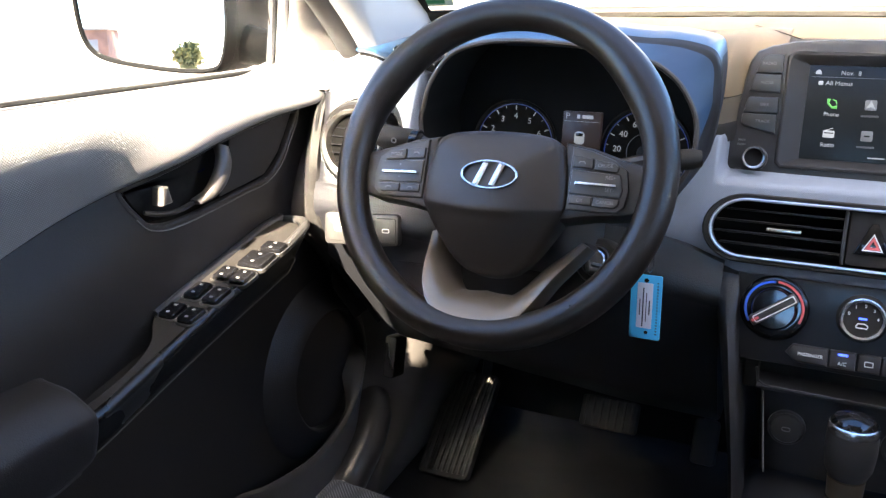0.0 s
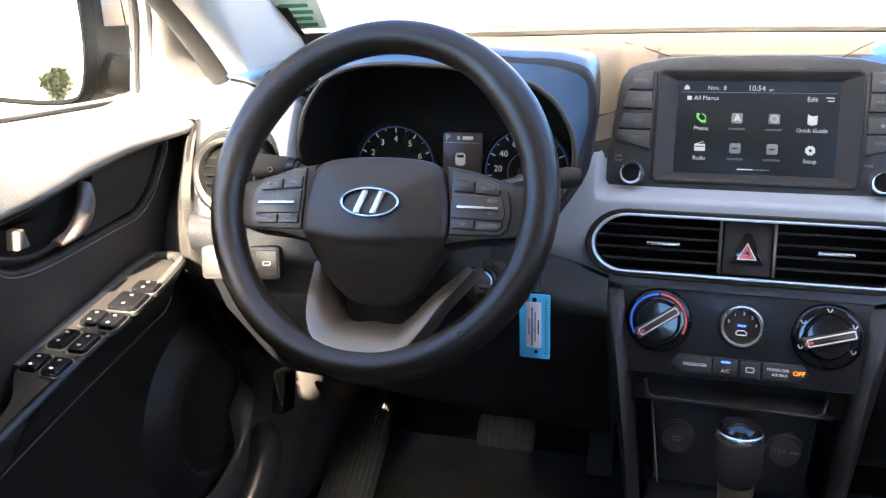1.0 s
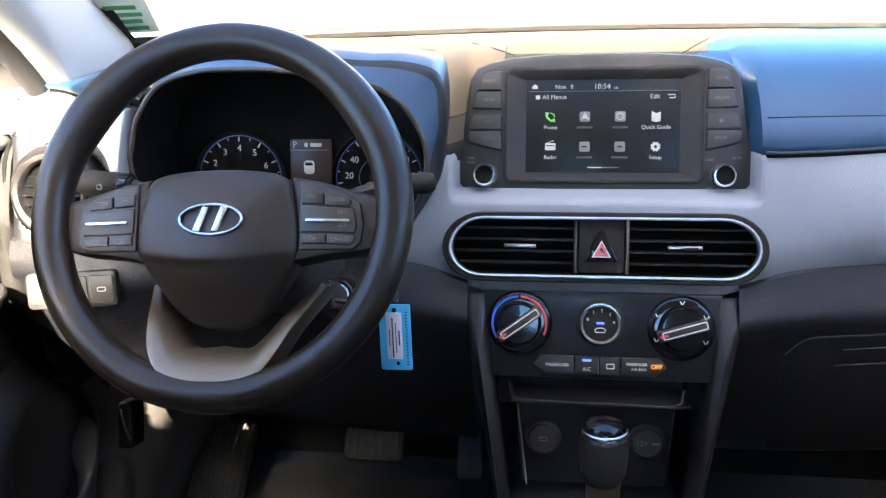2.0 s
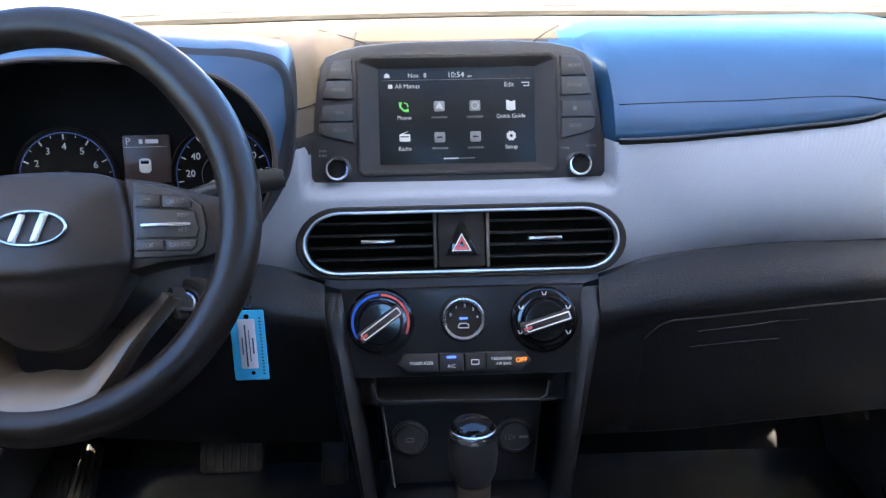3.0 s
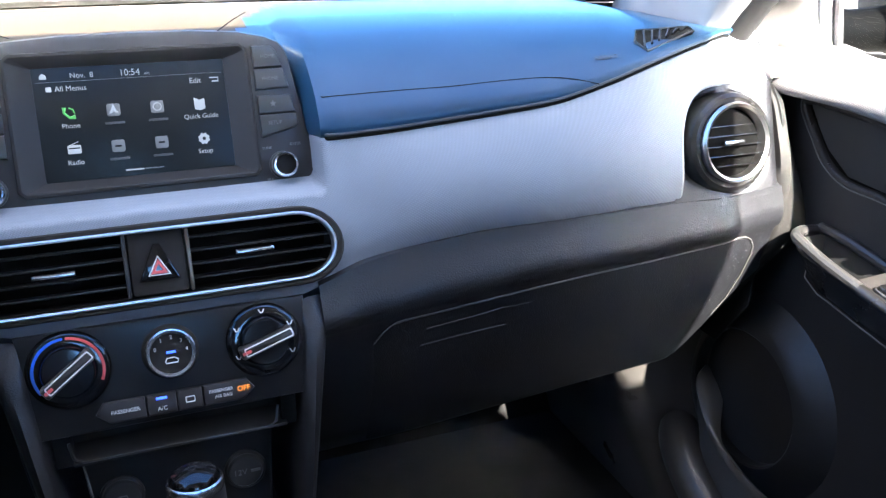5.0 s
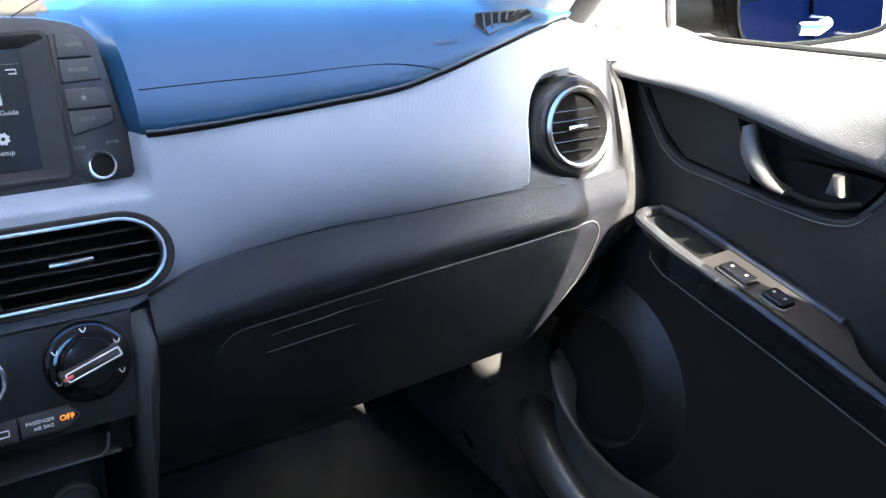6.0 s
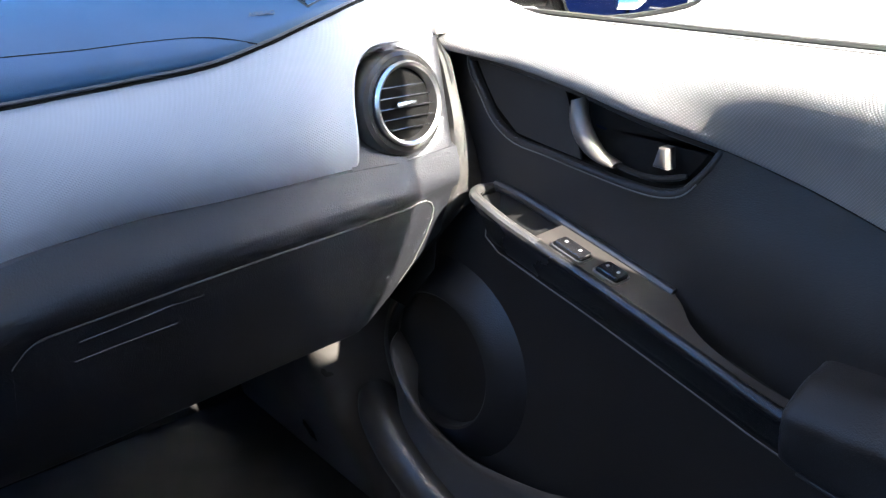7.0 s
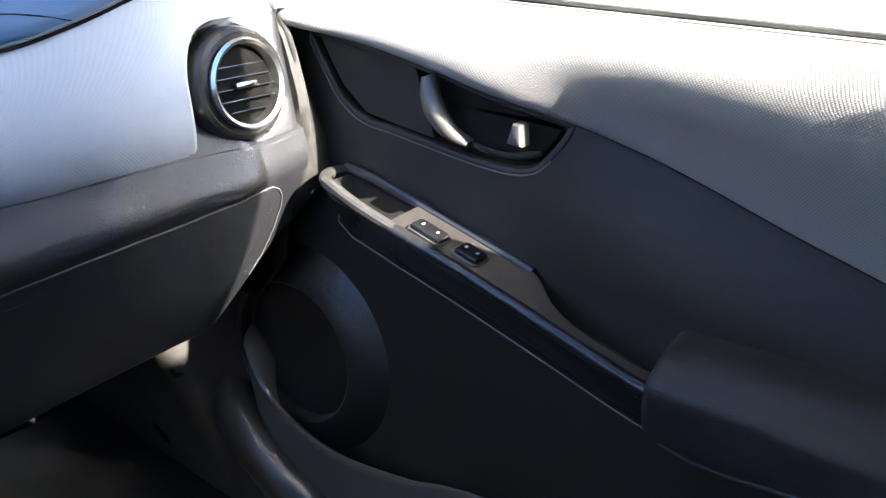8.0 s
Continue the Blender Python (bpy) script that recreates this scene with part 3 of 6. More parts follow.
# glove box lid: a raised panel with a fine joint and a grip
def lid_point(x, z, out=0.0):
    return V(x, lid_y(x, z) - out, z)


glove = thing("glove_box", "black closed glove box lid with a recessed grip", "glove box", (0.4, 0.65, 0.45))
rows = []
for j in range(10):
    v = j / 9
    row = []
    for i in range(27):
        u = i / 26
        x0, x1 = 0.205 + 0.01 * v, 0.626 - 0.024 * v
        x = x0 + (x1 - x0) * u
        top, foot = lid_top_z(x) - 0.002, curve(x, DASH_FOOT)[0] + 0.004
        corner = 0.02 * (max(0, 0.06 - u) / 0.06) ** 2 + 0.022 * (max(0, u - 0.93) / 0.07) ** 2
        z = foot + (top - corner - foot) * (1 - v)
        edge = 0.0012 if 0 < i < 26 and 0 < j else 0.0
        row.append(lid_point(x, z, edge))
    rows.append(row)
part("lid", grid(rows), BLACK, glove, thick=0.002, sharp=50)
LID_EDGE = mat("dark_grey_edge_line", (0.09, 0.088, 0.085), 0.5)
gj = [lid_point(x, lid_top_z(x) - 0.024 * max(0.0, (0.235 - x) / 0.03) ** 2.2, 0.002) for x in [0.205 + 0.389 * (i / 40) ** 1.5 for i in range(41)]] + [lid_point(x, z, 0.002) for x, z in ((0.606, 0.605), (0.616, 0.600), (0.623, 0.591), (0.6265, 0.578), (0.6255, 0.55), (0.6205, 0.515), (0.611, 0.49))]
part("lid_joint", tube(gj, 0.0007, 5), LID_EDGE, glove, "fine pale edge of the lid")
GRIP = [(0.262, 0.520), (0.318, 0.530), (0.345, 0.536), (0.376, 0.540), (0.352, 0.512), (0.300, 0.504), (0.258, 0.497)]
def grip_row(f, out):
    return [lid_point(0.314 + (x - 0.314) * f, 0.519 + (z - 0.519) * f, out) for x, z in GRIP]


part("grip", grid([grip_row(1.04, 0.0016), grip_row(1.0, 0.0022), grip_row(0.96, 0.0012), grip_row(0.9, -0.001), grip_row(0.5, -0.002), grip_row(0.05, -0.002)], wrap=True, cap=True), SHELL_BLACK, glove, "black recessed pull grip", sharp=50)
part("grip_edge", tube([lid_point(0.262, 0.520, 0.002), lid_point(0.318, 0.530, 0.002), lid_point(0.346, 0.537, 0.002)], 0.0006, 5), LID_EDGE, glove)
part("grip_edge", tube([lid_point(0.258, 0.497, 0.002), lid_point(0.30, 0.504, 0.002), lid_point(0.352, 0.512, 0.002)], 0.0006, 5), LID_EDGE, glove)


# ---- round outer vents ----
VENT_BLACK = mat("black_vent_housing", (0.011, 0.0105, 0.010), 0.3, spec=0.5)
# Shade inside the vents' throats, put into a near-black colour.
VENT_SHADE = mat("vent_throat_shade", (0.002, 0.002, 0.002), 0.8, spec=0.05)


def outer_vent(s):
    ob = thing("round_vent", "round black air vent with a chrome ring and slats", "air vent", (s * 0.584, 0.615, 0.708), "outer air vents")
    m = frame_at((0.584 if s > 0 else -0.594, face_y(0.58, 0.7075) + 0.006, 0.7075), (1, 0.0, 0), (0, 0.22, 1))
    part("housing", lathe([(0.0535, -0.02), (0.0535, 0.002), (0.0515, 0.008), (0.0475, 0.011), (0.042, 0.010), (0.037, 0.003)], 56, None, m, False), VENT_BLACK, ob, "black round housing")
    part("throat", lathe([(0.037, 0.006), (0.0365, -0.06), (0.0, -0.061)], 40, None, m), VENT_SHADE, ob, "throat, its shade painted near-black")
    part("chrome_ring", lathe([(0.0400, 0.006), (0.0425, 0.0152), (0.0405, 0.0190), (0.0372, 0.0165), (0.0358, 0.006)], 56, None, m, False), VENT_CHROME, ob, "chrome ring")
    for k in range(6):
        h = -0.0262 + 0.0105 * k
        w = math.sqrt(0.0355**2 - h * h)
        part("slat", block((-w, h - 0.0008, -0.012), (w, h + 0.0008, 0.010), 0.0006, None, m @ pose(0, 0, 0, -12)), GLOSS, ob)
    part("blade", block((-0.0012, -0.030, -0.026), (0.0012, 0.030, -0.014), 0.0005, None, m @ pose(0, 0, 0, 0, 25)), SMOOTH_BLACK, ob, "black upright blade behind the slats")
    part("tab", block((-0.014, -0.0036, 0.006), (0.012, 0.0028, 0.016), 0.0026, None, m), CHROME, ob, "chrome tab")
    return ob


outer_vent(1)
outer_vent(-1)


# side demister grilles on the pad's ends
def demister(s):
    ob = thing("demister_grille", "small black slatted side demister grille in the pad", "air vent", (s * 0.5, 0.72, 0.82), "demister grilles")
    m = frame_at((0.531, 0.689, 0.8120), (1, -0.25, 0.10), (0.0, 0.83, 0.42))
    if s < 0:
        m = Matrix.Diagonal((-1, 1, 1, 1)) @ m
    outline = [(-0.024, 0.016), (-0.030, -0.002), (-0.022, -0.020), (0.036, 0.004), (0.033, 0.012)]
    part("well", plate(outline, m, 0.0008, -0.012, 0.0005), GAP, ob)
    part("rim", tube([m @ V(x, y, 0.001) for x, y in outline], 0.0014, 6, None, True), SMOOTH_BLACK, ob)
    for k in range(6):
        x = -0.020 + 0.009 * k
        part("slat", tube([m @ V(x + 0.004, 0.013 - 0.0006 * k, 0.002), m @ V(x - 0.003, -0.014 + 0.0042 * k, 0.002)], 0.0013, 6), SMOOTH_BLACK, ob)
    return ob


demister(1)
demister(-1)

# speaker panel joints on the top of the pad
for a, b in (((-0.10, 0.80), (-0.165, 0.93)), ((0.085, 0.79), (0.135, 0.93))):
    part("top_joint", tube([V(a[0], a[1], 0.8275), V((a[0] + b[0]) / 2, (a[1] + b[1]) / 2, 0.8295), V(b[0], b[1], 0.8298)], 0.0006, 5), GAP, dash)

# kick panels beside the footwells
KICK = mat("charcoal_satin_trim", (0.066, 0.061, 0.056), 0.30, spec=0.7, grain=0.3, grain_size=900)
SILL_BLACK = mat("black_polished_sill_trim", (0.048, 0.045, 0.042), 0.34, spec=0.6, grain=0.2, grain_size=900)


def kick_panel(s):
    ob = thing("kick_panel", "black moulded kick panel beside the footwell", "trim panel", (s * 0.68, 0.9, 0.2), "kick panels")
    rows = []
    for i in range(13):
        z = 0.03 + 0.50 * i / 12
        x = 0.708 - 0.115 * (z / 0.5) ** 1.5
        e = ease(z / 0.25)
        rows.append([V(s * px_, py_, z) for px_, py_ in ((0.735, 0.700), (x + 0.030, 0.772), (x + 0.002, 0.792), (x - 0.025 * e, 0.806), (x - 0.042 * e, 0.832), (x - 0.045 * e, 0.90), (x - 0.045 * e, 1.0), (x - 0.04 * e, 1.19))])
    part("panel", grid([spline(r, 4) for r in rows]), KICK, ob, thick=0.004)
    part("sill_strip", tube(spline([V(s * x, y, z) for x, y, z in ((0.700, 0.790, 0.245), (0.676, 0.758, 0.228), (0.666, 0.712, 0.202), (0.665, 0.672, 0.182), (0.665, 0.630, 0.166), (0.665, 0.50, 0.14), (0.665, 0.10, 0.13))], 4), 0.030, 14), SILL_BLACK, ob, "black rounded sill trim")


kick_panel(1)
kick_panel(-1)


# ---- infotainment unit ----
SLOPE = (0, 0.3, 1.0)
unit_m = frame_at((0, 0.773, 0.76), (1, 0, 0), SLOPE)
unit = thing("infotainment_unit", "dark grey infotainment unit with a lit touch screen", "car screen", (0, 0.77, 0.76))
half = [(0.0, 0.0740), (0.06, 0.0732), (0.105, 0.0700), (0.130, 0.0645), (0.144, 0.0580), (0.1515, 0.046), (0.1555, 0.022), (0.1620, -0.020), (0.1700, -0.058), (0.1715, -0.070), (0.1680, -0.081), (0.157, -0.0870), (0.12, -0.0900), (0.06, -0.0915)]
outline = [(-x, y) for x, y in half[1:]] + [(0.0, -0.0918)] + [(x, y) for x, y in reversed(half[1:])] + [(0.0, 0.0740)]
UNIT_GREY = mat("dark_grey_unit_plastic", (0.026, 0.025, 0.026), 0.42, spec=0.35, grain=0.15, grain_size=1500)
cas = plate(outline, unit_m, 0.0, -0.075, 0.006)
lid_face = max(cas.faces, key=lambda f: (unit_m.inverted() @ f.calc_center_median()).z * 100 + f.calc_area())
loop_v = list(lid_face.verts)
bmesh.ops.delete(cas, geom=[lid_face], context="FACES_ONLY")
hole_v = [cas.verts.new(unit_m @ V(x, y, 0.0)) for x, y in ((-0.108, 0.054), (-0.109, -0.071), (0.109, -0.071), (0.108, 0.054))]
edges = [e for e in cas.edges if e.verts[0] in loop_v and e.verts[1] in loop_v and len(e.link_faces) == 1]
edges += [cas.edges.new((hole_v[k], hole_v[(k + 1) % 4])) for k in range(4)]
bmesh.ops.triangle_fill(cas, use_beauty=True, edges=edges)
part("casing", cas, UNIT_GREY, unit, "dark grey casing")
BEZEL = [(-0.104, 0.0575), (-0.111, 0.052), (-0.112, -0.069), (-0.106, -0.075), (0.106, -0.075), (0.112, -0.069), (0.111, 0.052), (0.104, 0.0575)]
SCR = [(-0.087, 0.044), (-0.0872, 0.0435), (-0.0872, -0.0615), (-0.087, -0.062), (0.087, -0.062), (0.0872, -0.0615), (0.0872, 0.0435), (0.087, 0.044)]
BEZEL_BLACK = mat("black_screen_surround", (0.018, 0.017, 0.017), 0.5, spec=0.25)
rows = [[unit_m @ V(x, y, h) for x, y in o] for o, h in ((BEZEL, -0.002), (BEZEL, 0.001), (inset(BEZEL, 0.001), 0.0024), (inset(BEZEL, 0.0035), 0.0024), (inset(BEZEL, 0.005), 0.0016), (SCR, -0.0078), (SCR, -0.0085))]
part("bezel", grid(rows, wrap=True), BEZEL_BLACK, unit, "black bevelled surround", sharp=20)
SCREEN_ON = glow("dim_lit_screen", (0.02, 0.024, 0.028), 0.035)
SCREEN_ON.node_tree.nodes["Principled BSDF"].inputs["Specular IOR Level"].default_value = 0.2
screen_m = unit_m @ Matrix.Translation((0, -0.009, -0.0078))
screen = part("screen", plate(rrect(0.1745, 0.106, 0.001), screen_m, 0.0004, -0.004, 0.0003), SCREEN_ON, unit, "dark lit screen")
ICON_WHITE = glow("lit_white_icon", (0.85, 0.87, 0.88), 0.034)
ICON_DIM = glow("lit_grey_icon", (0.45, 0.46, 0.47), 0.013)
ICON_GREEN = glow("lit_green_icon", (0.25, 0.9, 0.2), 0.045)


def on_screen(x, y):
    """x from 0 to 1 from the left, y from 0 to 1 from the top."""
    return screen_m @ Matrix.Translation(((x - 0.5) * 0.172, (0.5 - y) * 0.104, 0.0004))


def words(text, x, y, h, m=ICON_WHITE, align="CENTER"):
    lettering("screen_words", text, on_screen(x, y), h, m, screen, align)


words("Nov.  8", 0.245, 0.068, 0.0050)
words("10:54", 0.495, 0.068, 0.0062)
words("AM", 0.585, 0.085, 0.0026)
words("All Menus", 0.10, 0.18, 0.0050, ICON_WHITE, "LEFT")
words("Edit", 0.84, 0.18, 0.0052)
part("house_icon", plate([(-0.003, -0.002), (0.003, -0.002), (0.003, 0.001), (0.0, 0.0035), (-0.003, 0.001)], on_screen(0.05, 0.068), 0.0005, 0, 0.0002), ICON_WHITE, screen)
part("menu_icon", plate(rrect(0.005, 0.0045, 0.001), on_screen(0.07, 0.18), 0.0005, 0, 0.0002), ICON_WHITE, screen)
part("back_icon", tube([on_screen(0.945, 0.16) @ V(-0.004, 0.0, 0.0004), on_screen(0.945, 0.16) @ V(0.004, 0.0, 0.0004), on_screen(0.945, 0.195) @ V(0.004, 0, 0.0004), on_screen(0.945, 0.195) @ V(-0.002, 0, 0.0004)], 0.0007, 5), ICON_WHITE, screen)
part("status_rule", plate(rrect(0.168, 0.0003, 0.0001), on_screen(0.5, 0.115), 0.0004, 0, 0.0001), ICON_DIM, screen)
part("page_mark", plate(rrect(0.017, 0.0013, 0.0005), on_screen(0.455, 0.955), 0.0005, 0, 0.0002), ICON_WHITE, screen)
part("page_mark", plate(rrect(0.017, 0.0008, 0.0003), on_screen(0.56, 0.955), 0.0005, 0, 0.0002), ICON_DIM, screen)
COLS, ROWS_Y = (0.157, 0.384, 0.616, 0.849), (0.396, 0.726)
for r, yy in enumerate(ROWS_Y):
    for c, xx in enumerate(COLS):
        lit = c in (0, 3)
        im = on_screen(xx, yy)
        tone = ICON_GREEN if (r, c) == (0, 0) else ICON_WHITE if lit or (r, c) == (0, 1) else ICON_DIM
        if (r, c) == (0, 0):     # handset
            part("icon", tube([im @ V(-0.004, 0.005, 0.0004), im @ V(-0.0045, 0.0, 0.0004), im @ V(0.0, -0.0045, 0.0004), im @ V(0.005, -0.004, 0.0004)], [0.002, 0.0011, 0.0011, 0.002], 6), tone, screen)
            part("icon", tube([im @ V(0.0, 0.0045, 0.0004), im @ V(0.0035, 0.003, 0.0004), im @ V(0.0045, -0.0005, 0.0004)], 0.0007, 5), tone, screen)
        elif (r, c) == (0, 1):   # arrowhead
            part("icon_tile", plate(rrect(0.012, 0.0115, 0.002), im, 0.0005, 0, 0.0002), ICON_DIM, screen)
            part("icon", plate([(-0.0045, -0.004), (0.0, -0.0018), (0.0045, -0.004), (0.0, 0.005)], im, 0.0012, 0, 0.0002), tone, screen)
        elif (r, c) == (1, 3):   # cog
            n = 16
            part("icon", plate([((0.006 if k % 2 else 0.0046) * math.cos(2 * math.pi * k / n), (0.006 if k % 2 else 0.0046) * math.sin(2 * math.pi * k / n)) for k in range(n)], im, 0.0006, 0, 0.0002), tone, screen)
            part("icon_hub", plate(ellipse(0.0018, 0.0018, 14), im, 0.0011, 0, 0.0002), SCREEN_ON, screen)
        elif (r, c) == (1, 0):   # radio set
            part("icon", plate(rrect(0.012, 0.008, 0.001), im, 0.0006, 0, 0.0002), tone, screen)
            part("icon_bar", plate(rrect(0.010, 0.0012, 0.0003, 3, 0, 0.0012), im, 0.0011, 0, 0.0002), SCREEN_ON, screen)
            part("icon_aerial", tube([im @ V(-0.004, 0.004, 0.0004), im @ V(0.004, 0.007, 0.0004)], 0.0004, 5), tone, screen)
        elif (r, c) == (0, 3):   # open leaflet
            part("icon", plate([(-0.005, 0.006), (-0.005, -0.005), (0.0, -0.0065), (0.005, -0.005), (0.005, 0.005), (0.0, 0.0035)], im, 0.0006, 0, 0.0002), tone, screen)
        elif (r, c) == (0, 2):
            part("icon_tile", plate(rrect(0.012, 0.0115, 0.002), im, 0.0005, 0, 0.0002), ICON_DIM, screen)
            part("icon", ring(ellipse(0.0042, 0.0042, 20), ellipse(0.0032, 0.0032, 20), im, 0.0012, 0.0, 0.0002), ICON_WHITE, screen)
        else:
            part("icon_tile", plate(rrect(0.012, 0.0115, 0.002), im, 0.0005, 0, 0.0002), ICON_DIM, screen)
            part("icon", plate(rrect(0.006, 0.0018, 0.0006), im, 0.0011, 0, 0.0002), SCREEN_ON, screen)
for text, c, r in (("Phone", 0, 0), ("Quick Guide", 3, 0), ("Radio", 0, 1), ("Setup", 3, 1)):
    words(text, COLS[c], ROWS_Y[r] + 0.118, 0.0046)
for c in (1, 2):
    for r in (0, 1):
        part("greyed_words", plate(rrect(0.018, 0.0022, 0.0006), on_screen(COLS[c], ROWS_Y[r] + 0.118), 0.0004, 0, 0.0001), glow("faint_words", (0.2, 0.2, 0.2), 0.012), screen)

# keys beside the screen, two joined pairs a side
KEY_WORDS = (("RADIO", "MEDIA", "SEEK", "TRACK"), ("HOME", "PHONE", "", "SETUP"))
KEY_SHAPES = ([(0.115, 0.0318), (0.1435, 0.0318), (0.1385, 0.0485), (0.134, 0.0530), (0.115, 0.0535)], [(0.115, 0.0100), (0.1485, 0.0108), (0.1440, 0.0306), (0.115, 0.0306)],
              [(0.115, -0.0138), (0.1525, -0.0138), (0.1490, 0.0025), (0.146, 0.0042), (0.115, 0.0045)], [(0.115, -0.0375), (0.1500, -0.0290), (0.1535, -0.0250), (0.1528, -0.0150), (0.115, -0.0150)])
for side, s in ((0, -1), (1, 1)):
    for k, o in enumerate(KEY_SHAPES):
        yc = (0.0425, 0.0205, -0.0045, -0.0235)[k]
        if s < 0:
            o = [(-x, y) for x, y in reversed(o)]
        key = part("key", plate(o, unit_m, 0.0032, -0.002, 0.0016), SMOOTH_BLACK, unit, "black key")
        word = KEY_WORDS[side][k]
        km = unit_m @ Matrix.Translation((s * 0.130, yc, 0.0034))
        if word:
            lettering("key_word", word, km, 0.0036, DIM_MARK, key)
        else:
            part("key_star", plate([((0.0035 if q % 2 == 0 else 0.0016) * math.sin(2 * math.pi * q / 10), (0.0035 if q % 2 == 0 else 0.0016) * math.cos(2 * math.pi * q / 10)) for q in range(9, -1, -1)], km, 0.0006, 0, 0.0001), DIM_MARK, key)


def knob(m, parent):
    k = part("knob", lathe([(0.0165, 0.0), (0.0165, 0.004), (0.0145, 0.006), (0.0143, 0.0165), (0.0125, 0.0166), (0.0, 0.0166)], 40, None, m), SMOOTH_BLACK, parent, "black knob with a chrome rim")
    part("chrome_rim", lathe([(0.0142, 0.015), (0.0150, 0.0185), (0.0138, 0.0212), (0.0118, 0.0206), (0.0112, 0.017)], 40, None, m, False), CHROME, k, "chrome rim")
    part("knob_face", lathe([(0.0112, 0.016), (0.0112, 0.0182), (0.0, 0.0172)], 32, None, m), GAP, k, "black face")


for s in (-1, 1):
    knob(unit_m @ Matrix.Translation((s * 0.1335, -0.066, -0.001)) @ Matrix.Diagonal((0.86, 0.86, 0.86, 1)), unit)
for word, x, y in (("PWR", -0.150, -0.046), ("PUSH", -0.150, -0.051), ("VOL", -0.150, -0.080), ("TUNE", 0.119, -0.048), ("ENTER", 0.148, -0.046), ("FILE", 0.119, -0.080)):
    lettering("print", word, unit_m @ Matrix.Translation((x, y, 0.0003)), 0.0028, DIM_MARK, unit)

# ---- centre vents ----
vz = 0.6275
vent_m = frame_at((0, face_y(0, vz) - 0.006, vz), (1, 0, 0), SLOPE)
vent = thing("centre_vent", "wide black double air vent in a chrome frame", "air vent", (0, 0.70, vz))


def stadium(hw, hh, bow=0.0, n=14):
    out = []
    for k in range(n + 1):
        a = -math.pi / 2 + math.pi * k / n
        out.append((hw - hh + hh * math.cos(a) * 1.15, hh * math.sin(a)))
    for k in range(n + 1):
        a = math.pi / 2 + math.pi * k / n
        out.append((-hw + hh + hh * math.cos(a) * 1.15, hh * math.sin(a)))
    return out


def bowed(bm):
    """Bend a flat frame to the dashboard's sweep."""
    for v in bm.verts:
        v.co.y += face_y(v.co.x, vz) - face_y(0, vz)
    return bm


part("outer_lip", bowed(ring(stadium(0.1720, 0.0394), stadium(0.163, 0.032), vent_m, 0.0052, -0.012, 0.0015)), SHELL_BLACK, vent, "black outer lip")
part("chrome_frame", bowed(ring(stadium(0.1655, 0.0342), stadium(0.1624, 0.0310), vent_m, 0.0072, -0.005, 0.0012)), VENT_CHROME, vent, "chrome frame")
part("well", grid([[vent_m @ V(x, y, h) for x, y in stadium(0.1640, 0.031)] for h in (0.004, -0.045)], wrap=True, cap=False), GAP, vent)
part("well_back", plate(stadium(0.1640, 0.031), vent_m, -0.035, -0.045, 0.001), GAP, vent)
for s in (-1, 1):
    for k in range(4):
        h = -0.0195 + 0.0130 * k
        far = 0.1335 + math.sqrt(max(0.0303**2 - h * h, 0)) * 1.12
        x0, x1 = (0.031, far) if s > 0 else (-far, -0.031)
        part("slat", block((x0, h - 0.0011, -0.02), (x1, h + 0.0011, 0.001), 0.0008, None, vent_m), VENT_BLACK, vent)
    c = s * 0.0905
    part("tab", block((c - 0.0185, -0.0022, -0.004), (c + 0.0185, 0.0022, 0.0075), 0.0015, None, vent_m), CHROME, vent, "chrome slider tab")
    part("divider", block((s * 0.0285 - 0.0018, -0.0300, -0.02), (s * 0.0285 + 0.0018, 0.0300, 0.006), 0.001, None, vent_m), SILVER if s > 0 else SMOOTH_BLACK, vent)
hz = thing("hazard_switch", "black hazard switch with a red triangle", "switch", vent_m @ V(0, 0, 0))
part("switch_face", plate(rrect(0.051, 0.059, 0.003), vent_m, 0.003, -0.02, 0.001), SHELL_BLACK, hz)


RED_MARK = mat("red_print", (0.60, 0.10, 0.10), 0.4)
part("triangle_key", plate([(-0.019, -0.017), (0.019, -0.017), (0.003, 0.018), (-0.003, 0.018)], vent_m, 0.006, 0.0, 0.002), GLOSS, hz, "gloss black triangular key")
o, i_ = [(-0.0105, -0.0120), (0.0105, -0.0120), (0.0, 0.0070)], [(-0.0086, -0.0109), (0.0086, -0.0109), (0.0, 0.0048)]
part("triangle_mark", ring(o, i_, vent_m @ Matrix.Translation((0, 0.0, 0.006)), 0.0006, 0, 0.0002), MARKING, hz, "pale triangle outline")
part("triangle_mark", ring([(-0.0077, -0.0104), (0.0077, -0.0104), (0.0, 0.0038)], [(-0.0035, -0.0075), (0.0035, -0.0075), (0.0, -0.001)], vent_m @ Matrix.Translation((0, 0.0, 0.006)), 0.0009, 0, 0.0002), RED_MARK, hz, "red triangle")

# ---- climate panel ----
st_m = frame_at((0, 0.688, 0.55), (1, 0, 0), SLOPE)
clim = thing("climate_panel", "black climate control panel with three round dials", "control panel", (0, 0.69, 0.54))
STACK = mat("dark_grey_satin_panel", (0.0125, 0.0130, 0.0148), 0.30, vary=0.15)
part("panel", plate([(-0.1245, -0.070), (0.1245, -0.070), (0.131, 0.018), (0.133, 0.028), (-0.133, 0.028), (-0.131, 0.018)], st_m, 0.004, -0.05, 0.002), STACK, clim, "dark grey satin panel")
BLUE_MARK, ORANGE_GLOW, BLUE_GLOW = mat("blue_print", (0.03, 0.12, 0.65), 0.4), glow("orange_lamp", (1.0, 0.30, 0.03), 0.16), glow("blue_lamp", (0.05, 0.10, 1.0), 0.35)


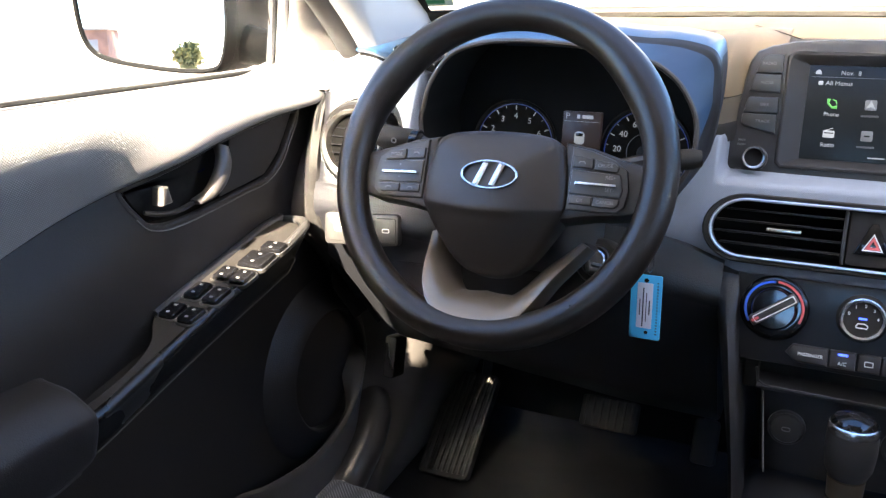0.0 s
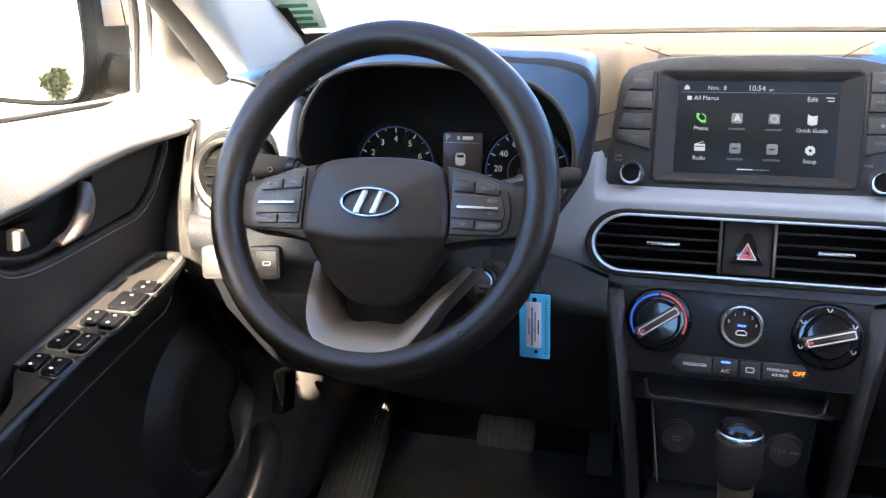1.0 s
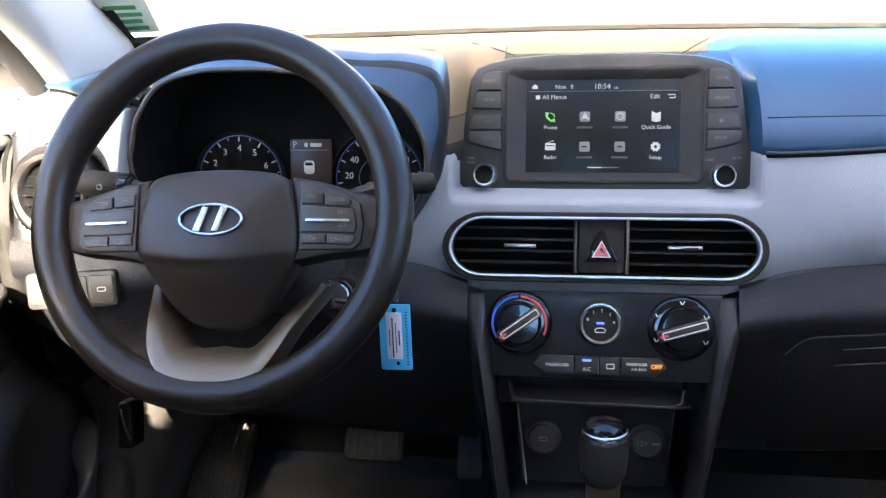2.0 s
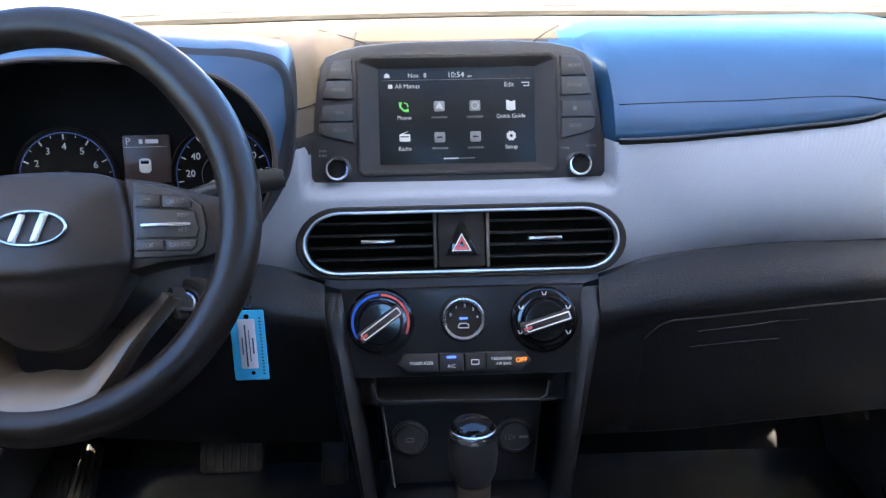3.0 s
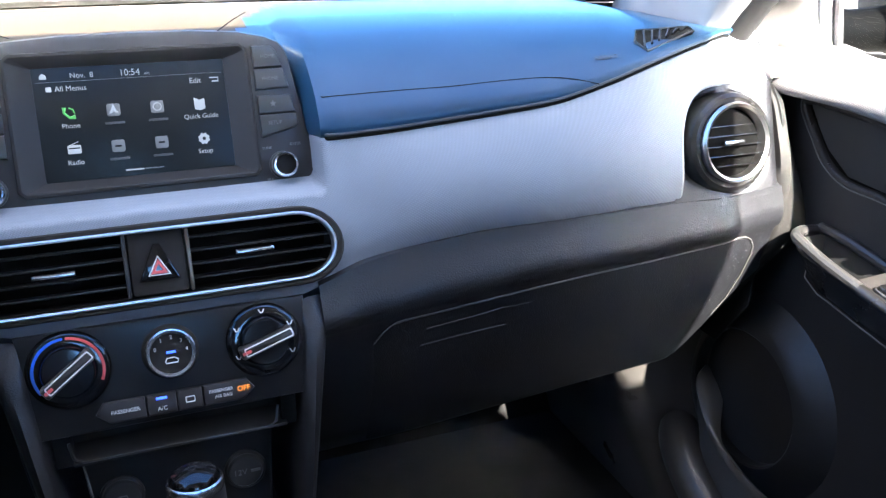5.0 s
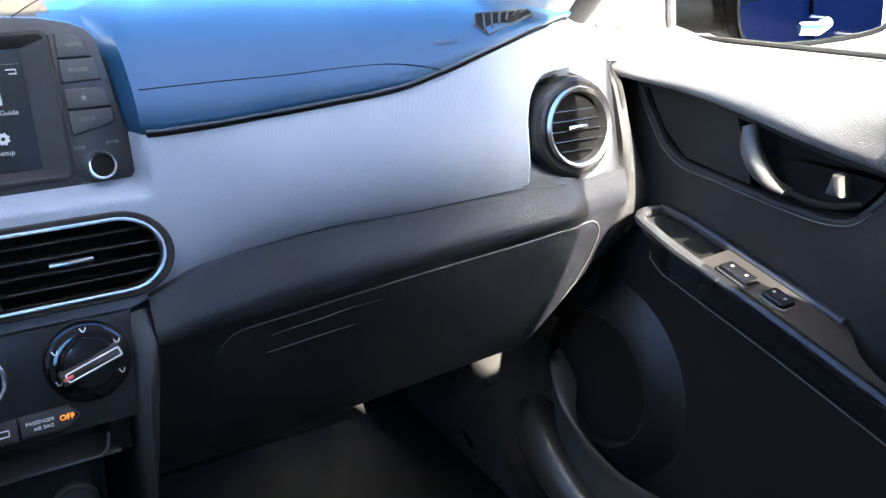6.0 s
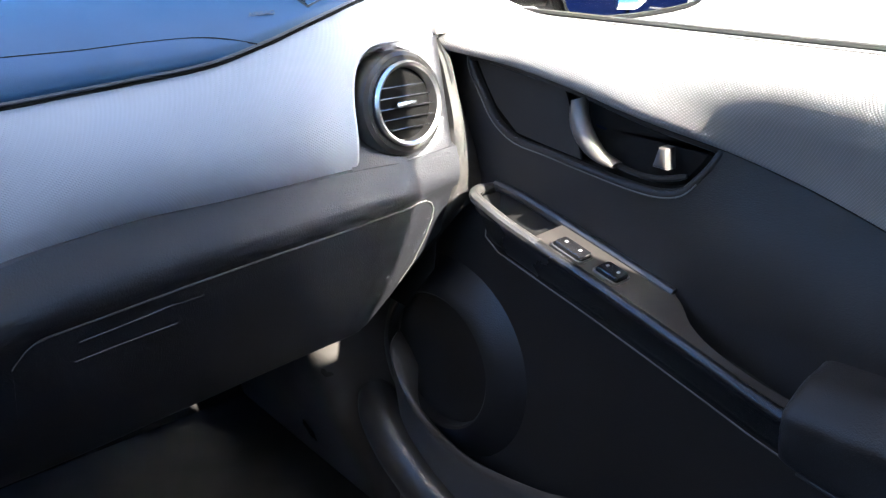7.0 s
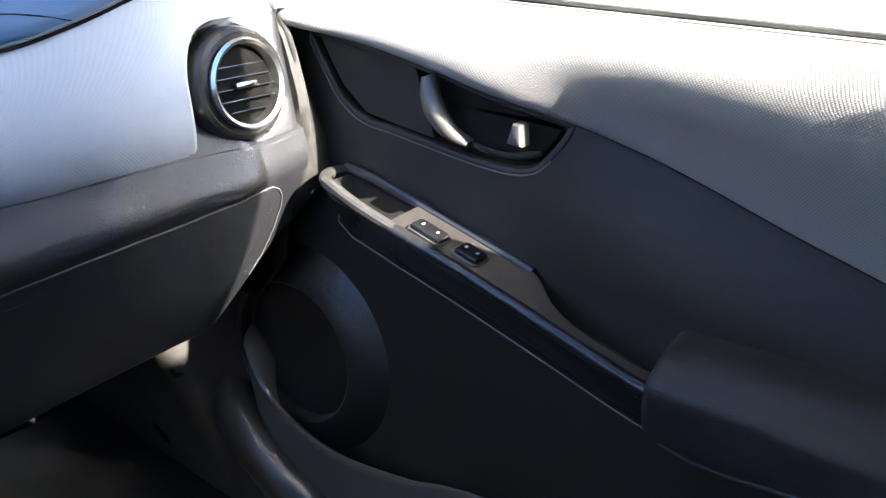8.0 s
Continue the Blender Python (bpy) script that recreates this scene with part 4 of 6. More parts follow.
def arc_mark(m, r, a0, a1, w, h, n=14):
    rows = [[m @ V((r - w) * math.cos(a), (r - w) * math.sin(a), h), m @ V((r + w) * math.cos(a), (r + w) * math.sin(a), h)] for a in [radians(a0 + (a1 - a0) * k / n) for k in range(n + 1)]]
    return grid(rows)


def big_dial(x, y, temperature):
    m = st_m @ Matrix.Translation((x, y, 0.004)) @ Matrix.Diagonal((0.88, 0.88, 0.8, 1))
    d = part("dial", lathe([(0.042, -0.003), (0.042, 0.002), (0.039, 0.006), (0.0365, 0.0075), (0.0285, 0.0075), (0.0275, 0.006), (0.0265, 0.017), (0.0245, 0.020), (0.0, 0.0205)], 56, None, m), GLOSS, clim, "gloss black round dial")
    ang = 36 if temperature else 17
    pm = m @ pose(0, 0, 0, 0, 0, ang)
    part("pointer", plate(rrect(0.062, 0.0135, 0.003), pm, 0.030, 0.012, 0.003), SMOOTH_BLACK, d, "black grip bar")
    part("pointer_line", ring(rrect(0.056, 0.010, 0.002, 3, 0.002, 0), rrect(0.053, 0.007, 0.0012, 3, 0.002, 0), pm, 0.0306, 0.029, 0.0004), MARKING, d, "white outline")
    part("pointer_tip", plate(rrect(0.010, 0.0035, 0.001, 3, -0.024, 0), pm, 0.0306, 0.029, 0.0004), RED_MARK, d, "red tip")
    if temperature:
        part("cold_mark", arc_mark(m, 0.0345, 92, 215, 0.0015, 0.0081), BLUE_MARK, d, "blue arc", thick=0.0004)
        part("warm_mark", arc_mark(m, 0.0345, 88, -25, 0.0015, 0.0081), RED_MARK, d, "red arc", thick=0.0004)
    else:
        for a in (-28, 28, 90, 150, 205):
            im = m @ Matrix.Translation((0.0335 * math.cos(radians(a)), 0.0335 * math.sin(radians(a)), 0.0078))
            part("airflow_sign", tube([im @ V(-0.003, 0.002, 0), im @ V(-0.001, -0.002, 0), im @ V(0.001, -0.002, 0), im @ V(0.003, 0.002, 0)], 0.0006, 5), MARKING, d)


big_dial(-0.0900, -0.008, True)
big_dial(0.0885, -0.010, False)
cm = st_m @ Matrix.Translation((0, -0.006, 0.004)) @ Matrix.Diagonal((0.85, 0.85, 0.8, 1))
fan = part("fan_dial", lathe([(0.031, -0.003), (0.031, 0.002), (0.0275, 0.005), (0.0265, 0.014), (0.0225, 0.016), (0.022, 0.013), (0.0, 0.0135)], 48, None, cm), SHELL_BLACK, clim, "black fan dial with a chrome ring")
part("chrome_ring", lathe([(0.0272, 0.010), (0.0272, 0.0155), (0.0255, 0.0172), (0.0225, 0.0165), (0.0218, 0.012)], 48, None, cm, False), CHROME, fan, "chrome ring")
for k, n in enumerate(("0", "1", "2", "3", "4")):
    a = radians(160 - 38 * k)
    lettering("number", n, cm @ Matrix.Translation((0.0175 * math.cos(a), 0.0175 * math.sin(a), 0.0136)), 0.0042, MARKING, fan)
part("air_lamp", plate(rrect(0.010, 0.0026, 0.0008, 3, 0, 0.001), cm, 0.0145, 0.013, 0.0004), BLUE_GLOW, fan, "blue lamp")
part("car_sign", tube([cm @ V(-0.007, -0.009, 0.014), cm @ V(-0.005, -0.0055, 0.014), cm @ V(0.003, -0.005, 0.014), cm @ V(0.007, -0.008, 0.014), cm @ V(0.006, -0.011, 0.014), cm @ V(-0.006, -0.011, 0.014)], 0.0006, 5, None, True), MARKING, fan)

# button bar under the dials
bar = thing("button_bar", "dark grey bar with four climate buttons", "button bar", st_m @ V(0, -0.046, 0))
for x0, x1, words_, tl, tr in ((-0.073, -0.0285, "PASSENGER", 0.012, 0), (-0.0275, -0.0005, "A/C", 0, 0), (0.0005, 0.0235, "", 0, 0), (0.0245, 0.0735, "PASSENGER", 0, 0.012)):
    y0, y1 = -0.064, -0.044
    o = [(x0 + tl, y0), (x1 - tr, y0), (x1, (y0 + y1) / 2), (x1 - tr * 0.6, y1), (x0 + tl * 0.6, y1), (x0, (y0 + y1) / 2)]
    b = part("button", plate(o, st_m, 0.010, 0.0, 0.0018), UNIT_GREY, bar, "dark grey button")
    bm_ = st_m @ Matrix.Translation(((x0 + x1) / 2, -0.054, 0.0101))
    if words_ == "A/C":
        lettering("word", words_, bm_ @ Matrix.Translation((0, -0.004, 0)), 0.0040, MARKING, b)
        part("lamp", plate(rrect(0.010, 0.0024, 0.0008, 3, 0, 0.006), bm_, 0.0004, -0.0005, 0.0002), BLUE_GLOW, b, "blue lamp")
    elif not words_:
        part("heater_sign", ring(rrect(0.009, 0.006, 0.001, 3), rrect(0.0072, 0.0042, 0.0006, 3), bm_, 0.0005, -0.0003, 0.0001), MARKING, b)
    elif x0 < 0:
        lettering("word", words_, bm_ @ Matrix.Translation((0.004, 0, 0)), 0.0036, MARKING, b)
    else:
        lettering("word", words_, bm_ @ Matrix.Translation((-0.008, 0.003, 0)), 0.0032, MARKING, b)
        lettering("word", "AIR BAG", bm_ @ Matrix.Translation((-0.006, -0.0025, 0)), 0.0032, MARKING, b)
        lettering("lamp_word", "OFF", bm_ @ Matrix.Translation((0.0135, 0.001, 0)), 0.0052, ORANGE_GLOW, b)

# ---- lower console: legs, tray, sockets, tunnel ----
con = thing("centre_console", "black centre console with an open tray and two sockets", "console", (0, 0.62, 0.3))


def st(x, z, out=0.0):
    """A point on the console's front plane."""
    return V(x, 0.688 + 0.3 * (z - 0.55) - out, z)


for s in (-1, 1):
    rows = []
    for k in range(15):
        f = k / 14
        z = 0.572 - 0.316 * f
        xi = 0.132 - 0.035 * f
        xo = max(0.158 - 0.062 * f, xi + 0.008)
        k_ = ease((f + 0.02) / 0.12)
        rows.append([st(s * xi, z, -0.06), st(s * xi, z, 0.004 * k_), st(s * (xi + 0.004), z, 0.012 * k_ - 0.004), st(s * (xi + xo) / 2, z, 0.018 * k_ - 0.006), st(s * (xo - 0.004), z, 0.014 * k_ - 0.006), st(s * xo, z, 0.0), st(s * (xo + 0.004), z, -0.10), st(s * (xo + 0.004), z, -0.30)])
    part("leg", grid(rows), BLACK, con, "black grained console edge", thick=0.003, sharp=50)
# tray: walls, floor and back behind the front plane
part("tray_back", block((-0.105, 0.715, 0.445), (0.105, 0.725, 0.51), 0.002), SMOOTH_BLACK, con)
part("tray_floor", block((-0.100, 0.676, 0.442), (0.105, 0.720, 0.446), 0.0015), RUBBER, con, "black tray floor")
part("tray_lip", tube([V(-0.101, 0.676, 0.470), V(-0.098, 0.672, 0.455), V(-0.09, 0.670, 0.451), V(0.085, 0.670, 0.449), V(0.093, 0.672, 0.453), V(0.096, 0.676, 0.468)], 0.0018, 6), SMOOTH_BLACK, con)
for s in (-1, 1):
    part("tray_side", block((s * 0.108 - 0.008, 0.682, 0.44), (s * 0.108 + 0.008, 0.72, 0.49), 0.002), SHELL_BLACK, con)
part("socket_plate", plate([(-0.088, -0.07), (0.084, -0.07), (0.092, 0.038), (-0.096, 0.038)], frame_at((0, 0.700, 0.398), (1, 0, 0), (0, 0.12, 1)), 0.004, -0.02, 0.002), STACK, con, "dark grey socket plate")
# Side lines: left lighter than right, the catch of light put into colour.
part("plate_edge", tube([V(-0.093, 0.690, 0.433), V(-0.082, 0.680, 0.33)], 0.0011, 5), DIM_MARK, con)
part("plate_edge", tube([V(0.089, 0.690, 0.433), V(0.080, 0.680, 0.33)], 0.0008, 5), UNIT_GREY, con)
for x, word in ((-0.0625, ""), (0.0595, "12V")):
    m = frame_at((x, 0.694, 0.389), (1, 0, 0), (0, 0.12, 1))
    so = part("socket_cap", lathe([(0.0215, 0.0), (0.0215, 0.004), (0.0195, 0.006), (0.0185, 0.005), (0.0165, 0.008), (0.0, 0.0085)], 36, None, m), SMOOTH_BLACK, con, "round black socket cap")
    if word:
        lettering("word", word, m @ Matrix.Translation((-0.006, 0, 0.0088)), 0.0065, DIM_MARK, so)
        part("print_bar", plate(rrect(0.010, 0.003, 0.0004, 3, 0.010, 0), m, 0.0092, 0.008, 0.0002), DIM_MARK, so)
    else:
        part("usb_sign", ring(rrect(0.010, 0.0055, 0.002, 3), rrect(0.008, 0.0035, 0.0012, 3), m, 0.0093, 0.008, 0.0002), DIM_MARK, so)
rows = []
for k in range(12):
    f = k / 11
    y = 0.72 - 1.2 * f
    top = 0.315 if f < 0.5 else 0.335
    rows.append([V(-0.125, y, 0.02), V(-0.108, y, top - 0.02), V(-0.09, y, top), V(0.09, y, top), V(0.108, y, top - 0.02), V(0.125, y, 0.02)])
part("tunnel", grid(rows), BLACK, con, "black console tunnel", thick=0.004, sharp=50)

# ---- gear selector ----
KNOB_SKIN = mat("black_leather", (0.020, 0.020, 0.021), 0.42, grain=0.2, grain_size=1300)
shifter = thing("gear_selector", "black leather gear selector with a chrome collar", "gear selector", (0.002, 0.56, 0.32))
sm = pose(0.002, 0.540, 0.318, -4, 0, 0)
part("knob", lathe([(0.012, 0.110), (0.0180, 0.114), (0.0225, 0.124), (0.0245, 0.142), (0.0242, 0.158), (0.0226, 0.169), (0.020, 0.174), (0.0, 0.175)], 36, None, sm), KNOB_SKIN, shifter, "black leather knob")
part("chrome_band", lathe([(0.0240, 0.163), (0.0243, 0.167), (0.0232, 0.1705), (0.0218, 0.1715), (0.0210, 0.169)], 36, None, sm, False), CHROME, shifter, "chrome band")
part("cap", lathe([(0.0218, 0.168), (0.0214, 0.1725), (0.0185, 0.177), (0.010, 0.1805), (0.0, 0.1815)], 36, None, sm), GLOSS, shifter, "gloss black cap")
part("collar", lathe([(0.0155, 0.060), (0.0165, 0.080), (0.0176, 0.104), (0.0180, 0.112), (0.014, 0.114)], 36, None, sm, False), SILVER, shifter, "silver collar")
part("collar_ring", lathe([(0.0168, 0.086), (0.0180, 0.0885), (0.0172, 0.091)], 32, None, sm, False), CHROME, shifter)
part("boot", lathe([(0.050, -0.004), (0.046, 0.008), (0.030, 0.025), (0.021, 0.045), (0.0155, 0.062)], 32, None, sm, False), KNOB_SKIN, shifter, "black pleated boot")


# ---- instrument cluster ----
clus = thing("instrument_cluster", "black hooded instrument cluster with two dials and a small display", "instrument cluster", (-0.345, 0.7, 0.76))
# the hood's crease, and the opening behind a wide bevel
CREASE = [(-0.515, 0.660), (-0.527, 0.730), (-0.521, 0.758), (-0.512, 0.786), (-0.491, 0.816), (-0.467, 0.832), (-0.430, 0.8405), (-0.388, 0.842), (-0.349, 0.8405), (-0.310, 0.837), (-0.2558, 0.8320), (-0.2283, 0.8315), (-0.2014, 0.828), (-0.180, 0.8205), (-0.1716, 0.803), (-0.1698, 0.775), (-0.1725, 0.7467), (-0.180, 0.707), (-0.213, 0.655)]
OPENING = [(-0.508, 0.660), (-0.5196, 0.728), (-0.514, 0.755), (-0.5055, 0.781), (-0.4845, 0.810), (-0.462, 0.8245), (-0.4275, 0.833), (-0.388, 0.835), (-0.349, 0.8335), (-0.310, 0.830), (-0.272, 0.825), (-0.2438, 0.8172), (-0.2283, 0.8108), (-0.208, 0.7947), (-0.1936, 0.7722), (-0.187, 0.7522), (-0.1866, 0.7263), (-0.194, 0.697), (-0.220, 0.655)]
crease = spline([V(x, 0, z) for x, z in CREASE], 5)
opening = spline([V(x, 0, z) for x, z in OPENING], 5)


def hood_loop(t, y, rise=0.0, out=0.0):
    """A loop between the crease (t = 0) and the opening (t = 1) at depth y, lifted by rise where it is high."""
    loop_ = []
    for a, b in zip(crease, opening):
        q = a.lerp(b, t)
        k = ease((q.z - 0.70) / 0.12)
        loop_.append(V(q.x + out * (q.x + 0.343) / 0.17, y, q.z + rise * k))
    return loop_


part("inner_shroud", grid([hood_loop(1.0, 0.661), hood_loop(1.04, 0.668), hood_loop(1.2, 0.72), hood_loop(1.3, 0.80)]), GAP, clus, "black inner shroud", thick=0.002)
# One skin in two colours: blue for reflected sky, near-black for the shaded sides.
HOOD_SKY = mat("hood_skin_with_sky_blue", (0.012, 0.040, 0.088), 0.38, spec=0.5, grain=0.2, grain_size=1400)
HOOD_SHADE = mat("hood_skin_with_shade", (0.010, 0.011, 0.014), 0.5, spec=0.3, grain=0.2, grain_size=1400)


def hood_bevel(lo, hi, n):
    """Strip of the bevel; the rounded border, painted dark for shade, is narrow on top and takes the whole width low at
    the sides.
    """
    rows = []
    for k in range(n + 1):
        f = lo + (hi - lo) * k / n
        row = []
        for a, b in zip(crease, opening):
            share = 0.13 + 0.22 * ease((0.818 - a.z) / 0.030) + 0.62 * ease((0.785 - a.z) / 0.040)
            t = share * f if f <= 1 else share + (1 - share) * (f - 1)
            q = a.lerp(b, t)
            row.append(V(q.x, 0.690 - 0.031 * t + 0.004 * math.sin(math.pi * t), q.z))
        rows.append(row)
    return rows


part("hood_face", grid(hood_bevel(2.0, 1.0, 5)), HOOD_SKY, clus, "bevel of the hood, sky reflection painted blue", thick=0.003, sharp=40)
part("hood_border", grid(hood_bevel(1.0, 0.0, 3) + [hood_loop(0.0, 0.6925, 0.0015), hood_loop(0.0, 0.698, 0.004)]), HOOD_SHADE, clus, "rounded border of the hood, shade painted dark", thick=0.003, sharp=60)
top_loops = [hood_loop(0.0, 0.698, 0.004), hood_loop(0.0, 0.72, 0.009, -0.002), hood_loop(0.0, 0.78, 0.008, -0.006), hood_loop(0.0, 0.86, -0.003, -0.006), hood_loop(0.0, 0.93, -0.024, -0.006), hood_loop(0.0, 1.0, -0.05, -0.01)]
high = [k for k, q in enumerate(crease) if q.z > 0.806]
part("hood_top", grid([l[high[0]:high[-1] + 1] for l in top_loops]), HOOD_SKY, clus, "soft-skinned hood top, sky reflection painted blue", thick=0.003, sharp=50)
part("hood_side", grid([l[:high[0] + 1] for l in top_loops]), HOOD_SHADE, clus, "side of the hood, shade painted dark", thick=0.003, sharp=50)
part("hood_side", grid([l[high[-1]:] for l in top_loops]), HOOD_SHADE, clus, "side of the hood, shade painted dark", thick=0.003, sharp=50)
# Grey-brown tube paints the highlight along the hood's edge.
part("hood_edge", tube(hood_loop(1.0, 0.660), 0.0030, 8), mat("grey_brown_highlight_edge", (0.050, 0.043, 0.038), 0.4), clus, "grey-brown hood edge, a painted highlight")
face_m = frame_at((-0.345, 0.768, 0.715), (1, 0, 0), (0, 0.18, 1))
part("face", plate(rrect(0.36, 0.20, 0.02), face_m, 0.0, -0.02, 0.002), GAP, clus, "black dial face")
DIAL_WHITE = glow("lit_white_print", (0.8, 0.85, 0.9), 0.018)
DIAL_BLUE = glow("lit_blue_rim", (0.10, 0.2, 0.8), 0.003)


def gauge(cx, cz, r, a0, a1, n, numbers, needle):
    m = frame_at((cx, 0.766, cz), (1, 0, 0), (0, 0.18, 1))
    g = part("gauge", lathe([(r * 1.12, 0.0), (r * 1.12, 0.006), (r * 1.08, 0.008), (r * 1.04, 0.002), (0.0, 0.0025)], 56, None, m), SHELL_BLACK, clus, "round black dial")
    part("gauge_rim", arc_mark(m, r * 1.0, a0 + 8, a1 - 8, 0.0007, 0.0034, 40), DIAL_BLUE, g, "thin blue arc", thick=0.0003)
    for k in range(n + 1):
        a = radians(a0 + (a1 - a0) * k / n)
        big = k % 2 == 0
        d = V(math.cos(a), math.sin(a), 0)
        part("tick", tube([m @ (d * r * 0.97 + V(0, 0, 0.004)), m @ (d * r * (0.86 if big else 0.92) + V(0, 0, 0.004))], 0.0008 if big else 0.0005, 4), DIAL_WHITE, g)
    for text, a in numbers:
        lettering("number", text, m @ Matrix.Translation((r * 0.70 * math.cos(radians(a)), r * 0.70 * math.sin(radians(a)), 0.003)), 0.0078, DIAL_WHITE, g)
    a = radians(needle)
    d = V(math.cos(a), math.sin(a), 0)
    part("needle", tube([m @ (d * -0.006 + V(0, 0, 0.008)), m @ (d * r * 0.8 + V(0, 0, 0.007))], [0.0016, 0.0006], 6), DIAL_WHITE, g, "white needle")
    part("needle_hub", lathe([(0.010, 0.004), (0.010, 0.010), (0.008, 0.012), (0.0, 0.0122)], 24, None, m), SMOOTH_BLACK, g)
    return m


gauge(-0.435, 0.689, 0.052, 220, -40, 16, [("1", 188), ("2", 150), ("3", 120), ("4", 90), ("5", 58), ("6", 25)], 225)
sm_ = gauge(-0.262, 0.690, 0.052, 220, -40, 16, [("20", 176), ("40", 144), ("60", 112), ("80", 68), ("100", 36), ("120", 4)], 208)
part("inner_scale", arc_mark(sm_, 0.024, 200, -20, 0.0004, 0.0034, 24), DIM_MARK, clus, thick=0.0003)
dm = frame_at((-0.344, 0.763, 0.711), (1, 0, 0), (0, 0.18, 1))
disp = part("display", plate(rrect(0.050, 0.052, 0.002), dm, 0.002, -0.004, 0.0006), glow("brown_black_display", (0.05, 0.034, 0.03), 0.022), clus, "small dark display")
lettering("gear_letter", "P", dm @ Matrix.Translation((-0.019, 0.0195, 0.002)), 0.0080, DIAL_WHITE, disp)
part("fuel_sign", plate(rrect(0.004, 0.005, 0.001, 3, -0.005, 0.0195), dm, 0.0024, 0.001, 0.0002), DIAL_WHITE, disp)
part("range_bars", plate(rrect(0.014, 0.0045, 0.0006, 3, 0.007, 0.0195), dm, 0.0024, 0.001, 0.0002), DIAL_WHITE, disp)
part("display_rule", plate(rrect(0.046, 0.0004, 0.0001, 2, 0, 0.0135), dm, 0.0024, 0.001, 0.0001), DIAL_WHITE, disp)
part("car_picture", plate(rrect(0.013, 0.016, 0.004, 4, -0.002, -0.007), dm, 0.003, 0.001, 0.0006), DIAL_WHITE, disp, "small white car picture")
part("car_picture_window", plate(rrect(0.009, 0.004, 0.001, 3, -0.002, -0.003), dm, 0.0034, 0.002, 0.0003), GLOSS, disp)

# ---- steering column, stalks, ignition ----
WT = radians(27)
WC = V(-0.356, 0.505, 0.7245)
wm = frame_at(WC, (1, 0, 0), (0, math.sin(WT), math.cos(WT)))      # u right, v up in the wheel's plane, w towards the driver
wm = wm @ pose(0, 0, 0, 0, 0, 1.5)
col = thing("steering_column", "black steering column shroud with stalks and ignition lock", "steering column", (-0.357, 0.62, 0.66))
rows = []
for h, a, b, dy in ((-0.055, 0.052, 0.050, -0.004), (-0.075, 0.062, 0.058, -0.004), (-0.12, 0.066, 0.064, -0.006), (-0.18, 0.068, 0.066, -0.01), (-0.26, 0.066, 0.062, -0.02)):
    rows.append([wm @ V(a * math.copysign(abs(math.cos(t)) ** 0.7, math.cos(t)), dy + b * math.copysign(abs(math.sin(t)) ** 0.7, math.sin(t)), h) for t in [2 * math.pi * k / 40 for k in range(40)]])
part("shroud", grid(rows, wrap=True, cap=True), SMOOTH_BLACK, col, "black column shroud")


def stalk(s):
    slim = 1.0 if s < 0 else 0.78
    a, b = wm @ V(s * 0.055, 0.022, -0.10), (wm @ V(s * 0.132, 0.045, -0.088) if s < 0 else V(-0.232, 0.625, 0.715))
    st_ = part("stalk", tube([a, a.lerp(b, 0.5), b], [0.009, 0.0075, 0.009], 10), SMOOTH_BLACK, col, "black stalk")
    c = wm @ V(s * 0.190, 0.051, -0.086) if s < 0 else V(-0.1755, 0.640, 0.7195)
    part("stalk_end", tube([b, b.lerp(c, 0.15), b.lerp(c, 0.85), c], [0.010 * slim, 0.0145 * slim, 0.0145 * slim, 0.011 * slim], 14), SHELL_BLACK, st_, "black stalk end")
    part("stalk_ring", tube([b.lerp(c, 0.05), b.lerp(c, 0.2)], 0.0148 * slim, 14), GLOSS, st_)
    im = frame_at(b.lerp(c, 0.5) + V(0, -0.0155 * slim, 0.002), (1, 0, 0), (0, 0.2, 1))
    part("lamp_sign", ring(ellipse(0.0032, 0.0032, 12), ellipse(0.0022, 0.0022, 12), im, 0.0006, -0.002, 0.0002), DIM_MARK, st_)


stalk(-1)
stalk(1)
ign_m = frame_at((-0.287, 0.645, 0.587), (1, -0.12, 0), (0, 0.45, 1))
part("ignition_collar", lathe([(0.028, -0.05), (0.028, -0.004), (0.025, 0.002), (0.019, 0.003), (0.018, -0.003), (0.0, -0.003)], 36, None, ign_m), SMOOTH_BLACK, col, "black ignition collar")
part("ignition_ring", lathe([(0.0175, -0.004), (0.0175, 0.0035), (0.0155, 0.005), (0.0135, 0.0035), (0.0135, -0.003)], 32, None, ign_m, False), UNIT_GREY, col)
part("ignition_lock", lathe([(0.0125, -0.004), (0.0125, 0.006), (0.011, 0.007), (0.0, 0.007)], 28, None, ign_m), CHROME, col, "metal ignition lock")
key = thing("car_key", "car key in the ignition with a wire ring", "key", ign_m @ V(0, 0, 0.01))
part("key_bow", plate(rrect(0.008, 0.034, 0.004), ign_m @ pose(0, 0, 0.006, 0, 0, 14), 0.030, 0.0, 0.002), SMOOTH_BLACK, key, "black key bow")
part("key_blade", tube([ign_m @ V(0.0, -0.006, 0.03), V(-0.25, 0.628, 0.585), V(-0.228, 0.636, 0.590)], 0.003, 6), SMOOTH_BLACK, key)
part("wire_ring", tube([V(-0.2235 + 0.004 * math.cos(a), 0.640, 0.597 + 0.014 * math.sin(a)) for a in [2 * math.pi * k / 20 for k in range(20)]], 0.0009, 5, None, True), CHROME, key, "steel wire ring")
tag_m = frame_at((-0.2275, 0.648, 0.536), (1, 0, 0.17), (-0.1, 0.06, 1)) @ pose(0, 0, 0, 0, 0, -9)
tag = thing("key_tag", "blue plastic key tag with a white printed label", "key tag", tag_m @ V(0, 0, 0))
